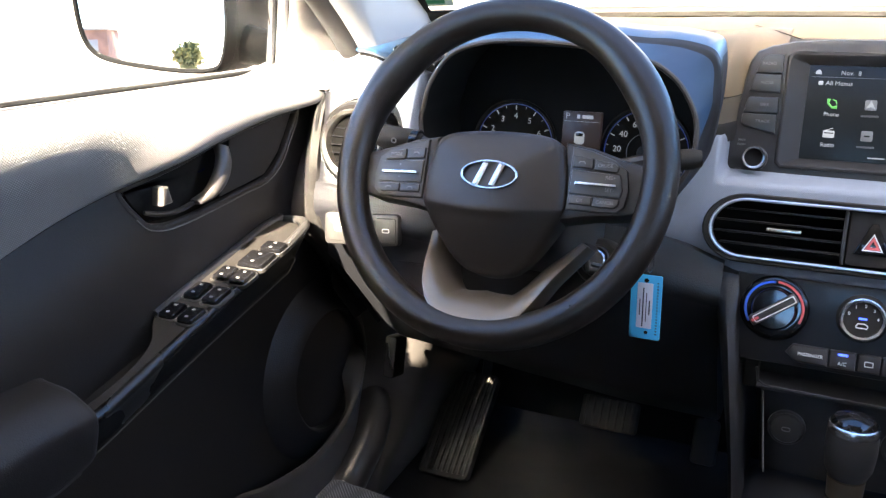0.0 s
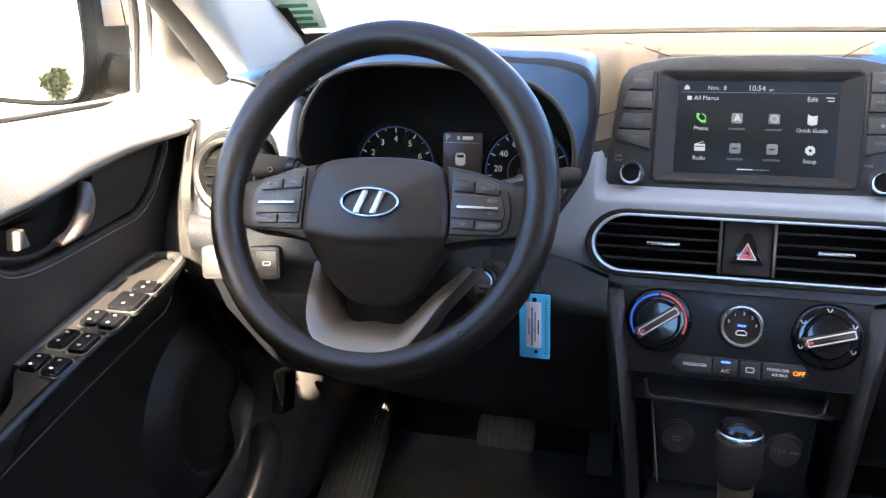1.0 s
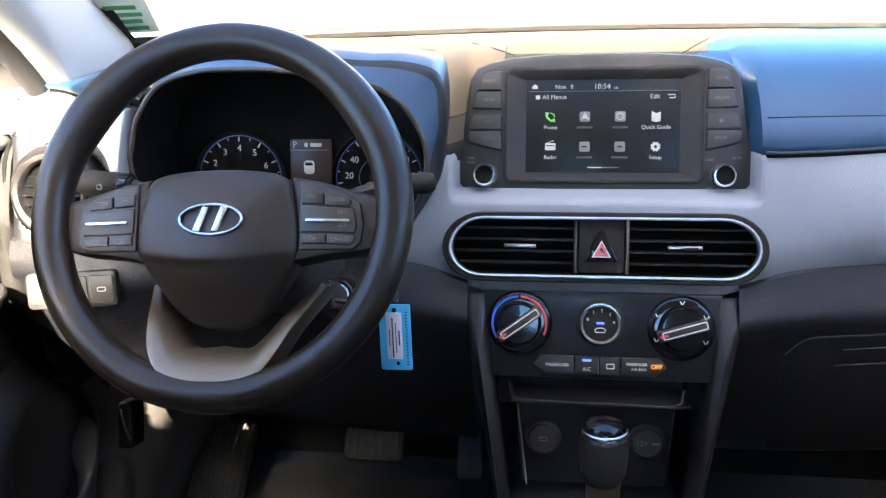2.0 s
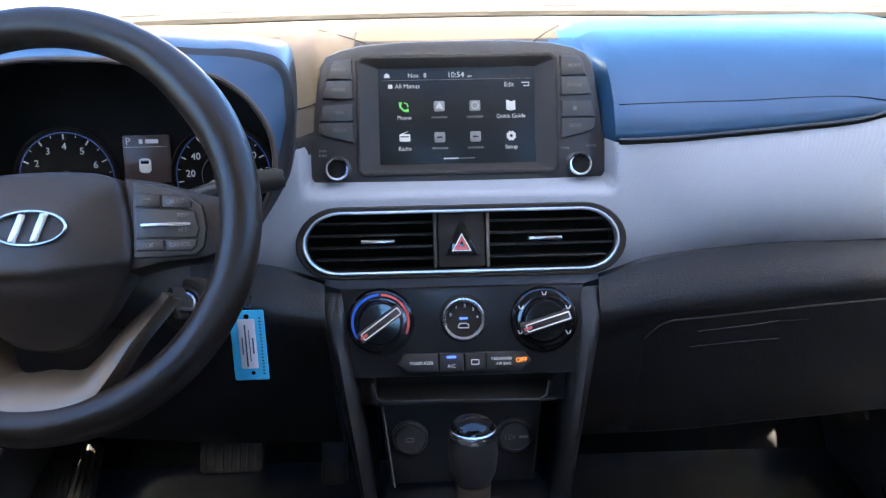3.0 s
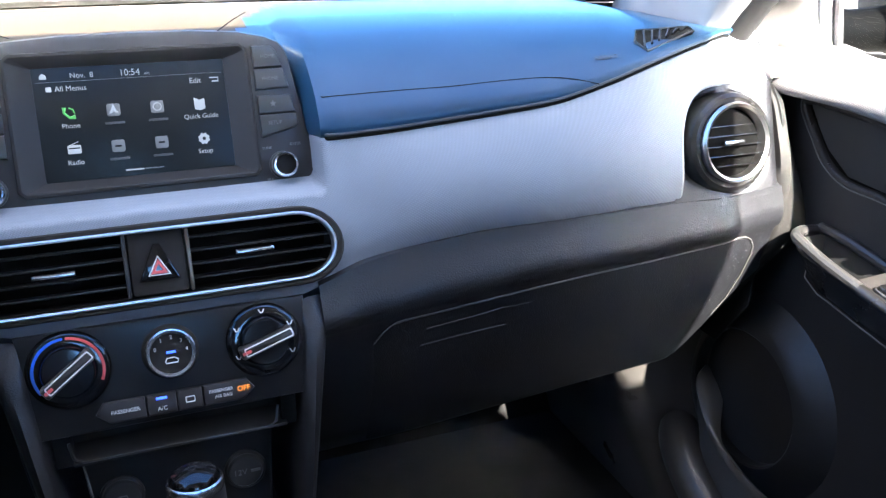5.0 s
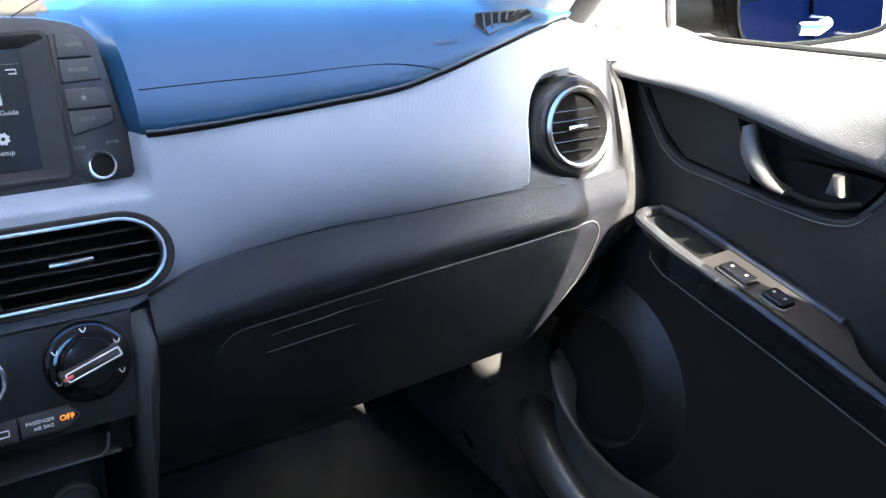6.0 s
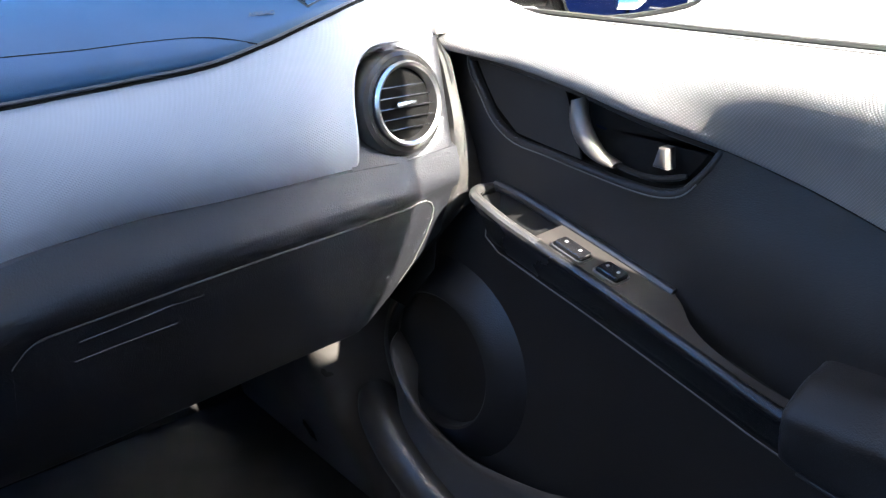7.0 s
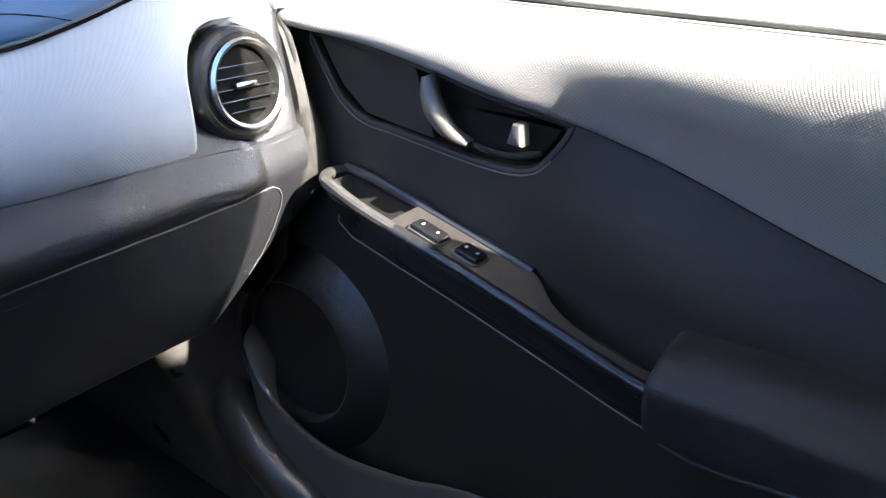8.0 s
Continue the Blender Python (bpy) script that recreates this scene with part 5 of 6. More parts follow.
CYAN = mat("cyan_plastic", (0.06, 0.42, 0.75), 0.3, vary=0.05)
part("tag_body", plate(rrect(0.036, 0.079, 0.002), tag_m, 0.001, -0.001, 0.0006), CYAN, tag, "light blue plastic")
PAPER = mat("white_label_paper", (0.62, 0.63, 0.75), 0.5, vary=0.04)
part("tag_label", plate(rrect(0.018, 0.056, 0.001, 3, -0.001, 0.002), tag_m, 0.0014, 0.0008, 0.0002), PAPER, tag, "white label")
INK = mat("dark_ink", (0.05, 0.05, 0.08), 0.6)
for k, (w, l) in enumerate(((0.0012, 0.020), (0.0016, 0.048), (0.0010, 0.036), (0.0016, 0.018))):
    part("print_bar", plate(rrect(w, l, 0.0003, 2, -0.0065 + 0.0037 * k, 0.0), tag_m, 0.0017, 0.0012, 0.0001), INK, tag)
for k in range(18):
    part("print_dash", plate(rrect(0.0022, 0.0014, 0.0002, 2, 0.0135, -0.032 + 0.0037 * k), tag_m, 0.0014, 0.0008, 0.0001), INK, tag)
part("tag_hole", lathe([(0.0028, 0.0009), (0.0028, 0.0014), (0.0, 0.0014)], 16, None, tag_m @ Matrix.Translation((0, 0.033, 0))), GAP, tag)
part("tag_hole", lathe([(0.0022, 0.0009), (0.0022, 0.0014), (0.0, 0.0014)], 16, None, tag_m @ Matrix.Translation((0.002, -0.031, 0))), GAP, tag)

# ---- steering wheel ----
wheel = thing("steering_wheel", "black three-spoke steering wheel with a silver lower spoke", "steering wheel", WC)
R = 0.1650
rim = []
for k in range(96):
    a = 2 * math.pi * k / 96
    # flats and thumb grips: fuller near ten and two, thinner at the bottom
    grip_ = math.exp(-((math.degrees(a) % 360 - 35) / 16) ** 2) + math.exp(-((math.degrees(a) % 360 - 145) / 16) ** 2)
    minor = 0.0170 + 0.0022 * grip_
    rr = R - 0.0015 * grip_
    rim.append([wm @ V((rr + minor * math.cos(b)) * math.cos(a), (rr + minor * math.cos(b)) * math.sin(a), 1.12 * minor * math.sin(b)) for b in [2 * math.pi * j / 20 for j in range(20)]])
rim.append(rim[0])
rb = grid(rim, wrap=True)
bmesh.ops.remove_doubles(rb, verts=rb.verts, dist=1e-6)
part("rim", rb, LEATHER, wheel, "black grained rim")
half = [(0.0, 0.041), (0.030, 0.0400), (0.054, 0.0365), (0.066, 0.029), (0.0725, 0.012), (0.0765, -0.012), (0.0765, -0.034), (0.071, -0.048), (0.060, -0.066), (0.046, -0.086), (0.029, -0.100), (0.014, -0.105)]
hub = [(-x, y) for x, y in half[1:]] + [(0.0, -0.1065)] + [(x, y) for x, y in reversed(half[1:])] + [(0.0, 0.041)]
hub = [(p.x, p.y) for p in spline([V(x, y, 0) for x, y in hub], 4, True)]
HUB = mat("black_airbag_cover_skin", (0.0165, 0.0130, 0.0105), 0.4, grain=0.3, grain_size=1300)


def hub_drop(x, y):
    """The cover steps down at a bowed crease and falls away below it."""
    d = -0.043 + 1.4 * x * x - y
    return 0.0035 * ease(d / 0.009) + 0.022 * ease(d / 0.075)


rows = [[wm @ V(x, y, -0.050) for x, y in inset(hub, 0.006)]]
for h, d in ((-0.014, 0.0), (0.0, 0.0005), (0.004, 0.002)):
    rows.append([wm @ V(x, y, h - hub_drop(x, y)) for x, y in inset(hub, d)])
for k in range(1, 25):
    f = 1 - k / 24.5
    ring_ = [(x * f, -0.02 + (y + 0.02) * f) for x, y in inset(hub, 0.004)]
    rows.append([wm @ V(x, y, 0.0055 + 0.0125 * (1 - f ** 2.4) - hub_drop(x, y)) for x, y in ring_])
cover = part("airbag_cover", grid(rows, wrap=True, cap=True), HUB, wheel, "black airbag cover", sharp=60)
part("airbag_print", plate(rrect(0.020, 0.0024, 0.0006, 3, 0.0, -0.060), wm, 0.0075, -0.01, 0.0003), HUB, cover)
em = wm @ Matrix.Translation((0.0005, -0.0085, 0.0175))
emblem = part("emblem", ring(ellipse(0.0305, 0.0150, 48), ellipse(0.0278, 0.0124, 48), em, 0.0032, -0.003, 0.001), CHROME, cover, "chrome oval emblem")
part("emblem_bar", plate([(-0.0165, -0.0100), (-0.0095, -0.0118), (-0.001, 0.0108), (-0.0075, 0.0118)], em, 0.003, -0.002, 0.001), CHROME, emblem)
part("emblem_bar", plate([(0.001, -0.0108), (0.0075, -0.0118), (0.0165, 0.0100), (0.0095, 0.0118)], em, 0.003, -0.002, 0.001), CHROME, emblem)


# spokes and button pods
def mirrored(o, s):
    return o if s > 0 else [(-x, y) for x, y in reversed(o)]


BUTTONS = ([(0.080, 0.0075), (0.100, 0.0060), (0.100, 0.0165), (0.080, 0.0190)], [(0.102, 0.0058), (0.1245, 0.0040), (0.1258, 0.0095), (0.1215, 0.0130), (0.102, 0.0163)],
           [(0.080, -0.0185), (0.1295, -0.0200), (0.1315, -0.013), (0.1280, 0.0018), (0.080, 0.0052)],
           [(0.081, -0.0290), (0.1025, -0.0296), (0.1025, -0.0208), (0.081, -0.0207)], [(0.1045, -0.0297), (0.1250, -0.0306), (0.1290, -0.0270), (0.1295, -0.0222), (0.1045, -0.0210)])
BUTTON_WORDS = {1: (("", 0.0895, 0.0123), ("CRUISE", 0.1125, 0.0100), ("RES+", 0.119, -0.0015), ("SET-", 0.119, -0.0135), ("OK", 0.0915, -0.0252), ("CANCEL", 0.1165, -0.0257)),
                -1: (("", 0.0895, 0.0123), ("MODE", 0.1125, 0.0100), ("+", 0.106, -0.0010), ("-", 0.106, -0.0135), ("", 0.0915, -0.0252), ("", 0.1165, -0.0257))}
for s in (-1, 1):
    part("spoke", plate(mirrored([(0.070, -0.046), (0.100, -0.040), (0.135, -0.037), (0.160, -0.030), (0.162, 0.010), (0.150, 0.0135), (0.128, 0.0190), (0.097, 0.0290), (0.068, 0.0340)], s), wm, -0.001, -0.034, 0.006), HUB, wheel, "black side spoke")
    pod = part("button_pod", plate(mirrored([(0.0775, -0.0345), (0.104, -0.0350), (0.128, -0.0340), (0.1345, -0.0280), (0.1370, -0.0120), (0.1335, 0.0070), (0.121, 0.0165), (0.097, 0.0250), (0.0775, 0.0285)], s), wm, 0.0022, -0.006, 0.002), SMOOTH_BLACK, wheel, "black button pod")
    for o in BUTTONS:
        part("button", plate(mirrored(o, s), wm, 0.0046, 0.001, 0.0013), SMOOTH_BLACK, pod)
    for word, x, y in BUTTON_WORDS[s]:
        bmx = wm @ Matrix.Translation((s * x, y, 0.0047))
        if word:
            lettering("button_word", word, bmx, 0.0034, DIM_MARK, pod)
        else:
            part("button_sign", tube([bmx @ V(-0.0032, -0.0010, 0), bmx @ V(-0.0022, 0.0008, 0), bmx @ V(0.0022, 0.0008, 0), bmx @ V(0.0032, -0.0010, 0)], 0.0006, 5), DIM_MARK, pod)
    part("chrome_rocker", block((s * 0.1055 - 0.0205, -0.0082, 0.003), (s * 0.1055 + 0.0205, -0.0052, 0.0082), 0.0012, None, wm @ pose(0, 0, 0, 0, 0, -s * 1.2)), CHROME, pod, "chrome rocker bar")
# silver lower spoke: a deep bracket open at the top
path = [(-0.0765, -0.060, -0.050), (-0.069, -0.080, -0.030), (-0.0625, -0.100, -0.012), (-0.0545, -0.122, 0.002), (-0.042, -0.140, 0.009), (-0.024, -0.149, 0.011), (0.0, -0.1515, 0.011), (0.024, -0.149, 0.011), (0.042, -0.140, 0.009), (0.0545, -0.122, 0.002), (0.0645, -0.100, -0.012), (0.075, -0.080, -0.030), (0.086, -0.060, -0.047)]
mid = spline([V(*p) for p in path], 5)
rows = []
for i, p in enumerate(mid):
    t = (mid[min(i + 1, len(mid) - 1)] - mid[max(i - 1, 0)]).normalized()
    inn = V(-t.y, t.x, 0).normalized()       # towards the opening
    f = abs(i / (len(mid) - 1) - 0.5) * 2
    w = 0.004 + 0.026 * (1 - f) ** 0.75
    rows.append([wm @ (p + q) for q in (-inn * 0.008 + V(0, 0, -0.030), -inn * 0.008 + V(0, 0, -0.003), -inn * 0.006 + V(0, 0, 0.001), -inn * 0.001 + V(0, 0, 0.0005), inn * w * 0.35 + V(0, 0, -0.006), inn * w * 0.75 + V(0, 0, -0.018), inn * w + V(0, 0, -0.034), inn * w + V(0, 0, -0.045))])
part("lower_spoke", grid(rows), SILVER, wheel, "silver U-shaped lower spoke", thick=0.002, sharp=50)


# ---- doors ----
LEVER = mat("dull_silver_plastic", (0.075, 0.070, 0.066), 0.36, metal=0.4, vary=0.06)
PAD_FOOT = [(-0.45, 0.53), (-0.20, 0.585), (0.0, 0.638), (0.067, 0.655), (0.138, 0.671), (0.2325, 0.695), (0.284, 0.706), (0.339, 0.718), (0.398, 0.7275), (0.461, 0.738), (0.529, 0.746), (0.602, 0.751), (0.642, 0.7525), (0.70, 0.754)]
POD_TOP = [(-0.12, 0.478), (0.05, 0.505), (0.18, 0.532), (0.21, 0.535), (0.287, 0.551), (0.347, 0.564), (0.41, 0.577), (0.48, 0.590), (0.56, 0.604), (0.60, 0.606)]

# Insert's grey made darker and warmer for the weaker light on the doors.
PAD_CLOTH = woven("shaded_grey_dimpled_skin", (0.165, 0.162, 0.158), 222.0, gap=(0.110, 0.108, 0.105), rough=0.6)
ARM_BLACK = mat("black_satin_armrest_plastic", (0.021, 0.019, 0.0175), 0.5, spec=0.2, grain=0.2, grain_size=900)
ARM_SIDE = mat("black_glossy_armrest_side", (0.012, 0.0117, 0.0115), 0.26, spec=0.55, grain=0.1, grain_size=900)


def door(s):
    side = "driver's" if s < 0 else "passenger's"
    ob = thing("door_1" if s < 0 else "door_2", "black and grey car door with a row of window switches" if s < 0 else "black and grey car door with a single window switch", "car door", (s * 0.72, 0.3, 0.4), "front doors", "structure")

    def P(x, y, z):
        return V(s * x, y, z)

    # light grey upper pad
    ys = [-0.45 + 1.26 * i / 70 for i in range(71)]

    def pad_x(f, y):
        """Inner face of the upper pad: tucked under at the rear, swelling in towards the dashboard."""
        k = ease((y - 0.26) / 0.18)
        rear = curve(f, [(0.0, 0.718), (0.12, 0.704), (0.25, 0.692), (0.42, 0.690), (0.6, 0.697), (0.8, 0.707), (1.0, 0.714)])[0]
        front = curve(f, [(0.0, 0.718), (0.12, 0.704), (0.30, 0.690), (0.5, 0.679), (0.7, 0.672), (0.86, 0.670), (0.95, 0.673), (1.0, 0.682)])[0]
        return rear + (front - rear) * k - 0.017 * ease((y - 0.55) / 0.11) * min(1.0, f / 0.2)

    rows = []
    for y in ys:
        a, b = sill_z(y) + 0.016 * ease((y - 0.56) / 0.11), curve(y, PAD_FOOT)[0]
        pts = [P(0.742, y, a - 0.01), P(0.728, y, a), P(0.716, y, a - 0.001)]
        for f in (0.12, 0.30, 0.5, 0.7, 0.86, 0.95, 1.0):
            pts.append(P(pad_x(f, y), y, a + (b - a) * f))
        rows.append(spline(pts, 3))
    part("upper_pad", grid(rows), PAD_CLOTH, ob, "light grey dimpled upper pad, shade put into its tone", thick=0.004, sharp=60)
    # black panel below it, open where the handle's recess sits
    def panel_x(y, z):
        b = curve(y, PAD_FOOT)[0]
        q = max(0.0, pad_x(1.0, y) - 0.682)
        return curve(-z, [(-b - 0.008, 0.694 + q), (0.002 - b, 0.690 + q), (0.03 - b, 0.692 + 0.7 * q), (max(-0.60, 0.06 - b), 0.697), (max(-0.50, 0.1 - b), 0.700), (-0.30, 0.700), (-0.06, 0.706)])[0]

    line = [(0.640, 0.745), (0.6388, 0.7302), (0.6206, 0.7046), (0.5999, 0.6795), (0.5681, 0.6640), (0.5231, 0.6615), (0.4871, 0.6590), (0.4529, 0.6572), (0.420, 0.6559), (0.3887, 0.6568), (0.3656, 0.6640), (0.3529, 0.6783), (0.3414, 0.6967), (0.3371, 0.7120)]
    outline = line + [(0.345, 0.7160), (0.398, 0.7242), (0.461, 0.7347), (0.529, 0.7425), (0.602, 0.7475)]
    loop = [(p.x, p.y) for p in spline([V(y, z, 0) for y, z in outline], 4, True)]
    if sum(a[0] * b[1] - b[0] * a[1] for a, b in zip(loop, loop[1:] + loop[:1])) < 0:
        loop.reverse()

    def within(y, z, o):
        odd = False
        for (ya, za), (yb, zb) in zip(o, o[1:] + o[:1]):
            if (za > z) != (zb > z) and y < ya + (yb - ya) * (z - za) / (zb - za):
                odd = not odd
        return odd

    rows = []
    for y in [-0.45 + 0.75 * i / 30 for i in range(30)] + [0.30 + 0.36 * i / 90 for i in range(91)] + [0.68, 0.70]:
        b = curve(y, PAD_FOOT)[0]
        low = min(0.65, b - 0.02)
        zs = [b + 0.008] + [b - 0.002 + (low - b + 0.002) * k / 24 for k in range(25)] + [low + (0.06 - low) * k / 14 for k in range(1, 15)]
        rows.append([P(panel_x(y, z), y, z) for z in zs])
    bm = grid(rows)
    hole_loop = inset(loop, 0.0045)
    bmesh.ops.delete(bm, geom=[f for f in bm.faces if 0.32 < f.calc_center_median().y < 0.66 and within(f.calc_center_median().y, f.calc_center_median().z, hole_loop)], context="FACES")
    part("lower_panel", bm, DOOR_BLACK, ob, "black grained lower panel", thick=0.003, sharp=60)
    part("pad_joint", tube([P(max(0.686, pad_x(1.0, y) + 0.004), y, curve(y, PAD_FOOT)[0] - 0.0015) for y in ys[:-9]], 0.0028, 6), GAP, ob)
    # outer skin and front end
    part("outer_skin", grid([[P(0.80 + 0.05 * math.sin(math.pi * k / 8), y, 0.775 - 0.925 * k / 8) for k in range(9)] for y in (-0.5, 0.2, 0.9, 1.1)]), FLANK_PAINT, ob, "dark blue painted outside", thick=0.003)
    lipA = [(0.645, 0.757), (0.632, 0.742), (0.620, 0.715), (0.608, 0.68), (0.604, 0.63), (0.612, 0.58), (0.645, 0.53), (0.70, 0.46)]
    lipB = [(0.672, 0.757), (0.676, 0.742), (0.668, 0.710), (0.645, 0.674), (0.622, 0.63), (0.620, 0.592), (0.672, 0.535), (0.72, 0.46)]
    rows = []
    for (ya, za), (yb, zb) in zip(lipA, lipB):
        rows.append([P(0.648, ya + 0.022, za), P(0.648, ya + 0.006, za), P(0.655, ya + 0.002, za), P(0.672, (ya + yb) / 2, (za + zb) / 2), P(0.694, yb, zb), P(0.71, yb, zb)])
    cols = [spline([r[k] for r in rows], 4) for k in range(6)]
    part("front_lip", grid([list(r) for r in zip(*cols)]), SHELL_BLACK, ob, "black front edge of the panel", thick=0.004, sharp=60)

    # handle bezel: framed recess, grille, lever and lock
    def recess_row(d, depth):
        return [P(panel_x(y, z) + depth, y, z) for y, z in inset(loop, d)]

    handle = part("handle_bezel", grid([recess_row(d, h) for d, h in ((-0.0005, 0.003), (0.0, -0.0016), (0.0015, -0.0022), (0.0050, -0.0018), (0.0068, 0.0006), (0.0074, 0.005))], wrap=True), DOOR_BLACK, ob, "black bezel round the door handle", sharp=60)
    c = (0.47, 0.702)
    rows = [recess_row(0.0070, 0.003), recess_row(0.0085, 0.016)]
    rows += [[P(0.710, c[0] + (y - c[0]) * f, c[1] + (z - c[1]) * f) for y, z in inset(loop, 0.010)] for f in (0.97, 0.5, 0.05)]
    # Near-black colour paints the shade inside the handle's recess.
    part("recess", grid(rows, wrap=True, cap=False), GAP, handle, "handle recess, its shade painted near-black")
    gb = bmesh.new()
    gb.faces.new([gb.verts.new(P(panel_x(y, z) + 0.003, y, z)) for y, z in ((0.629, 0.741), (0.613, 0.716), (0.598, 0.697), (0.567, 0.675), (0.530, 0.672), (0.480, 0.669), (0.490, 0.699), (0.505, 0.732), (0.507, 0.738), (0.59, 0.743))])
    part("grille", gb, SHELL_BLACK, handle, "black flat inner panel", thick=0.003)
    lev = [(0.486, 0.730, 0.684), (0.479, 0.716, 0.676), (0.469, 0.703, 0.672), (0.457, 0.691, 0.672), (0.446, 0.682, 0.676), (0.434, 0.676, 0.685)]
    ctr = spline([V(*q) for q in lev], 4)
    rows = []
    for k, q in enumerate(ctr):
        f = k / (len(ctr) - 1)
        w = 0.0095 + 0.0020 * math.sin(math.pi * min(f * 1.3, 1)) - 0.006 * f ** 3
        t = (ctr[min(k + 1, len(ctr) - 1)] - ctr[max(k - 1, 0)]).normalized()
        n = V(-t.y, t.x, 0).normalized()
        rows.append([P(q.z + dx, q.x + n.x * w * e, q.y + n.y * w * e) for e, dx in ((-1, 0.006), (-0.85, 0.002), (-0.4, -0.001), (0.1, -0.002), (0.6, -0.0005), (0.9, 0.003), (1, 0.008), (0.7, 0.012), (0, 0.012), (-0.8, 0.012))])
    part("lever", grid(rows, wrap=True, cap=True), LEVER, handle, "satin silver lever", sharp=50)
    part("lever_base", tube(spline([P(0.696, 0.448, 0.680), P(0.694, 0.436, 0.676), P(0.694, 0.41, 0.673), P(0.694, 0.385, 0.676), P(0.697, 0.362, 0.684)], 3), [0.002] + [0.003] * 11 + [0.002], 10), SHELL_BLACK, handle, "gloss black rail under the lever")
    o = [(-0.008, -0.011), (0.008, -0.011), (0.004, 0.008), (-0.004, 0.008)]
    part("lock_button", plate(o, frame_at(P(0.692, 0.382, 0.700), (0, -s, 0), (0, 0, 1)) if s > 0 else frame_at(P(0.692, 0.382, 0.700), (0, 1, 0), (0, 0, 1)), 0.012, -0.004, 0.003), LEVER, handle, "silver lock button")
    part("bezel_line", tube([P(panel_x(y, z) - 0.0022, y, z) for y, z in [(p.x, p.y) for p in spline([V(y, z, 0) for y, z in line[:12]], 4)]], 0.0008, 5), LID_EDGE, handle, "fine pale edge")

    # armrest: inner side, top with a grab cup, rear bolster
    def arm_row(y):
        e = max(0.0, (y - 0.54) / 0.048)
        dx, t = 0.030 * e ** 2.5, curve(y, POD_TOP)[0]
        up = 0.020 * e ** 3
        return spline([P(0.705, y, t - 0.06 + up), P(0.668 + dx, y, t - 0.050 + up), P(0.655 + dx, y, t - 0.036 + up), P(0.640 + dx, y, t - 0.010), P(0.634 + dx, y, t), P(0.637 + dx, y, t + 0.005), P(0.643 + dx, y, t + 0.004)], 3)

    arm = part("armrest", grid([arm_row(0.196 + 0.392 * k / 44) for k in range(45)]), ARM_SIDE, ob, "black armrest", thick=0.003, sharp=60)
    front = [P(0.640, 0.560, 0.610), P(0.646, 0.575, 0.612), P(0.660, 0.586, 0.611), P(0.678, 0.590, 0.609), P(0.698, 0.588, 0.607)]
    part("grab_rim", tube(spline([P(0.639, 0.478, 0.591), P(0.638, 0.52, 0.600)] + front, 4), 0.0062, 10), SMOOTH_BLACK, arm, "black rim of the grab cup")
    rows = []
    for z, g in ((0.606, 0.0), (0.592, 0.012), (0.580, 0.020), (0.576, 0.030)):
        rows.append([P(0.640 + g, 0.485 + g, z - 0.012), P(0.640 + g, 0.555 - g, z), P(0.655, 0.580 - g, z), P(0.694 - g, 0.582 - g, z), P(0.694 - g, 0.485 + g, z - 0.012)])
    # Shade inside the cup is put into its near-black colour.
    part("grab_cup", grid(rows, wrap=True, cap=False), GAP, arm, "grab cup, its shade painted near-black", thick=0.001)
    y_sw = 0.487 if s > 0 else 0.575

    def back_x(y):
        """Where the armrest's top ends towards the door; it narrows to a bridge beside the pull well."""
        return curve(y, [(0.196, 0.657), (0.236, 0.652), (0.266, 0.651), (0.290, 0.654), (0.313, 0.663), (0.341, 0.686), (0.362, 0.696)])[0]

    top = [[P(0.640 + (back_x(y) - 0.640) * k / 6, y, curve(y, POD_TOP)[0] + 0.003 + 0.003 * (k / 6)) for k in range(7)] for y in [0.196 + (y_sw - 0.196) * j / 44 for j in range(45)]]
    part("armrest_top", grid(top), ARM_BLACK, arm, "dark satin armrest top", thick=0.003)
    well = []
    for y in [0.20 + 0.165 * j / 20 for j in range(21)]:
        b, z = min(back_x(y), 0.690), curve(y, POD_TOP)[0]
        well.append([P(b - 0.001, y, z + 0.004), P(b + 0.001, y, z - 0.010), P(b + 0.003, y, z - 0.030), P(0.697, y, z - 0.034), P(0.701, y, z - 0.010)])
    part("pull_well", grid(well), RUBBER, arm, "deep black pull well", thick=0.002)
    part("wall_strip", tube([P(0.692, y, curve(y, POD_TOP)[0] + 0.006) for y in (0.352, 0.38, 0.42, 0.49, 0.55, 0.588)], 0.006, 10), BLACK, arm, "raised rim along the door")
    part("side_line", tube([P(0.6565, y, curve(y, POD_TOP)[0] - 0.048) for y in [0.198 + 0.347 * k / 30 for k in range(31)]] + [P(0.664, 0.572, 0.562), P(0.684, 0.590, 0.575)], 0.0009, 5), LID_EDGE, arm, "thin grey edge line")
    rows = []
    for y, g in [(0.2065, 0.88), (0.2045, 0.95), (0.2010, 0.985), (0.196, 1.0)] + [(0.18 - 0.60 * k / 24, 1.0) for k in range(25)]:
        zr = curve(y, [(-0.45, 0.560), (0.03, 0.5555), (0.134, 0.5535), (0.20, 0.5475)])[0]
        zt = curve(y, [(-0.45, 0.622), (0.048, 0.581), (0.184, 0.5685), (0.21, 0.566)])[0]
        zu = curve(y, [(-0.45, 0.530), (0.083, 0.494), (0.158, 0.484), (0.20, 0.489)])[0]
        prof = [(0.704, zt + 0.004), (0.690, zt), (0.662, (zt + zr) / 2 + 0.006), (0.642, zr + 0.005), (0.632, zr - 0.003), (0.630, zr - 0.013), (0.635, zr - 0.032), (0.643, zu + 0.006), (0.651, zu), (0.666, zu - 0.002), (0.703, zu - 0.003)]
        cz = (zr + zu) / 2
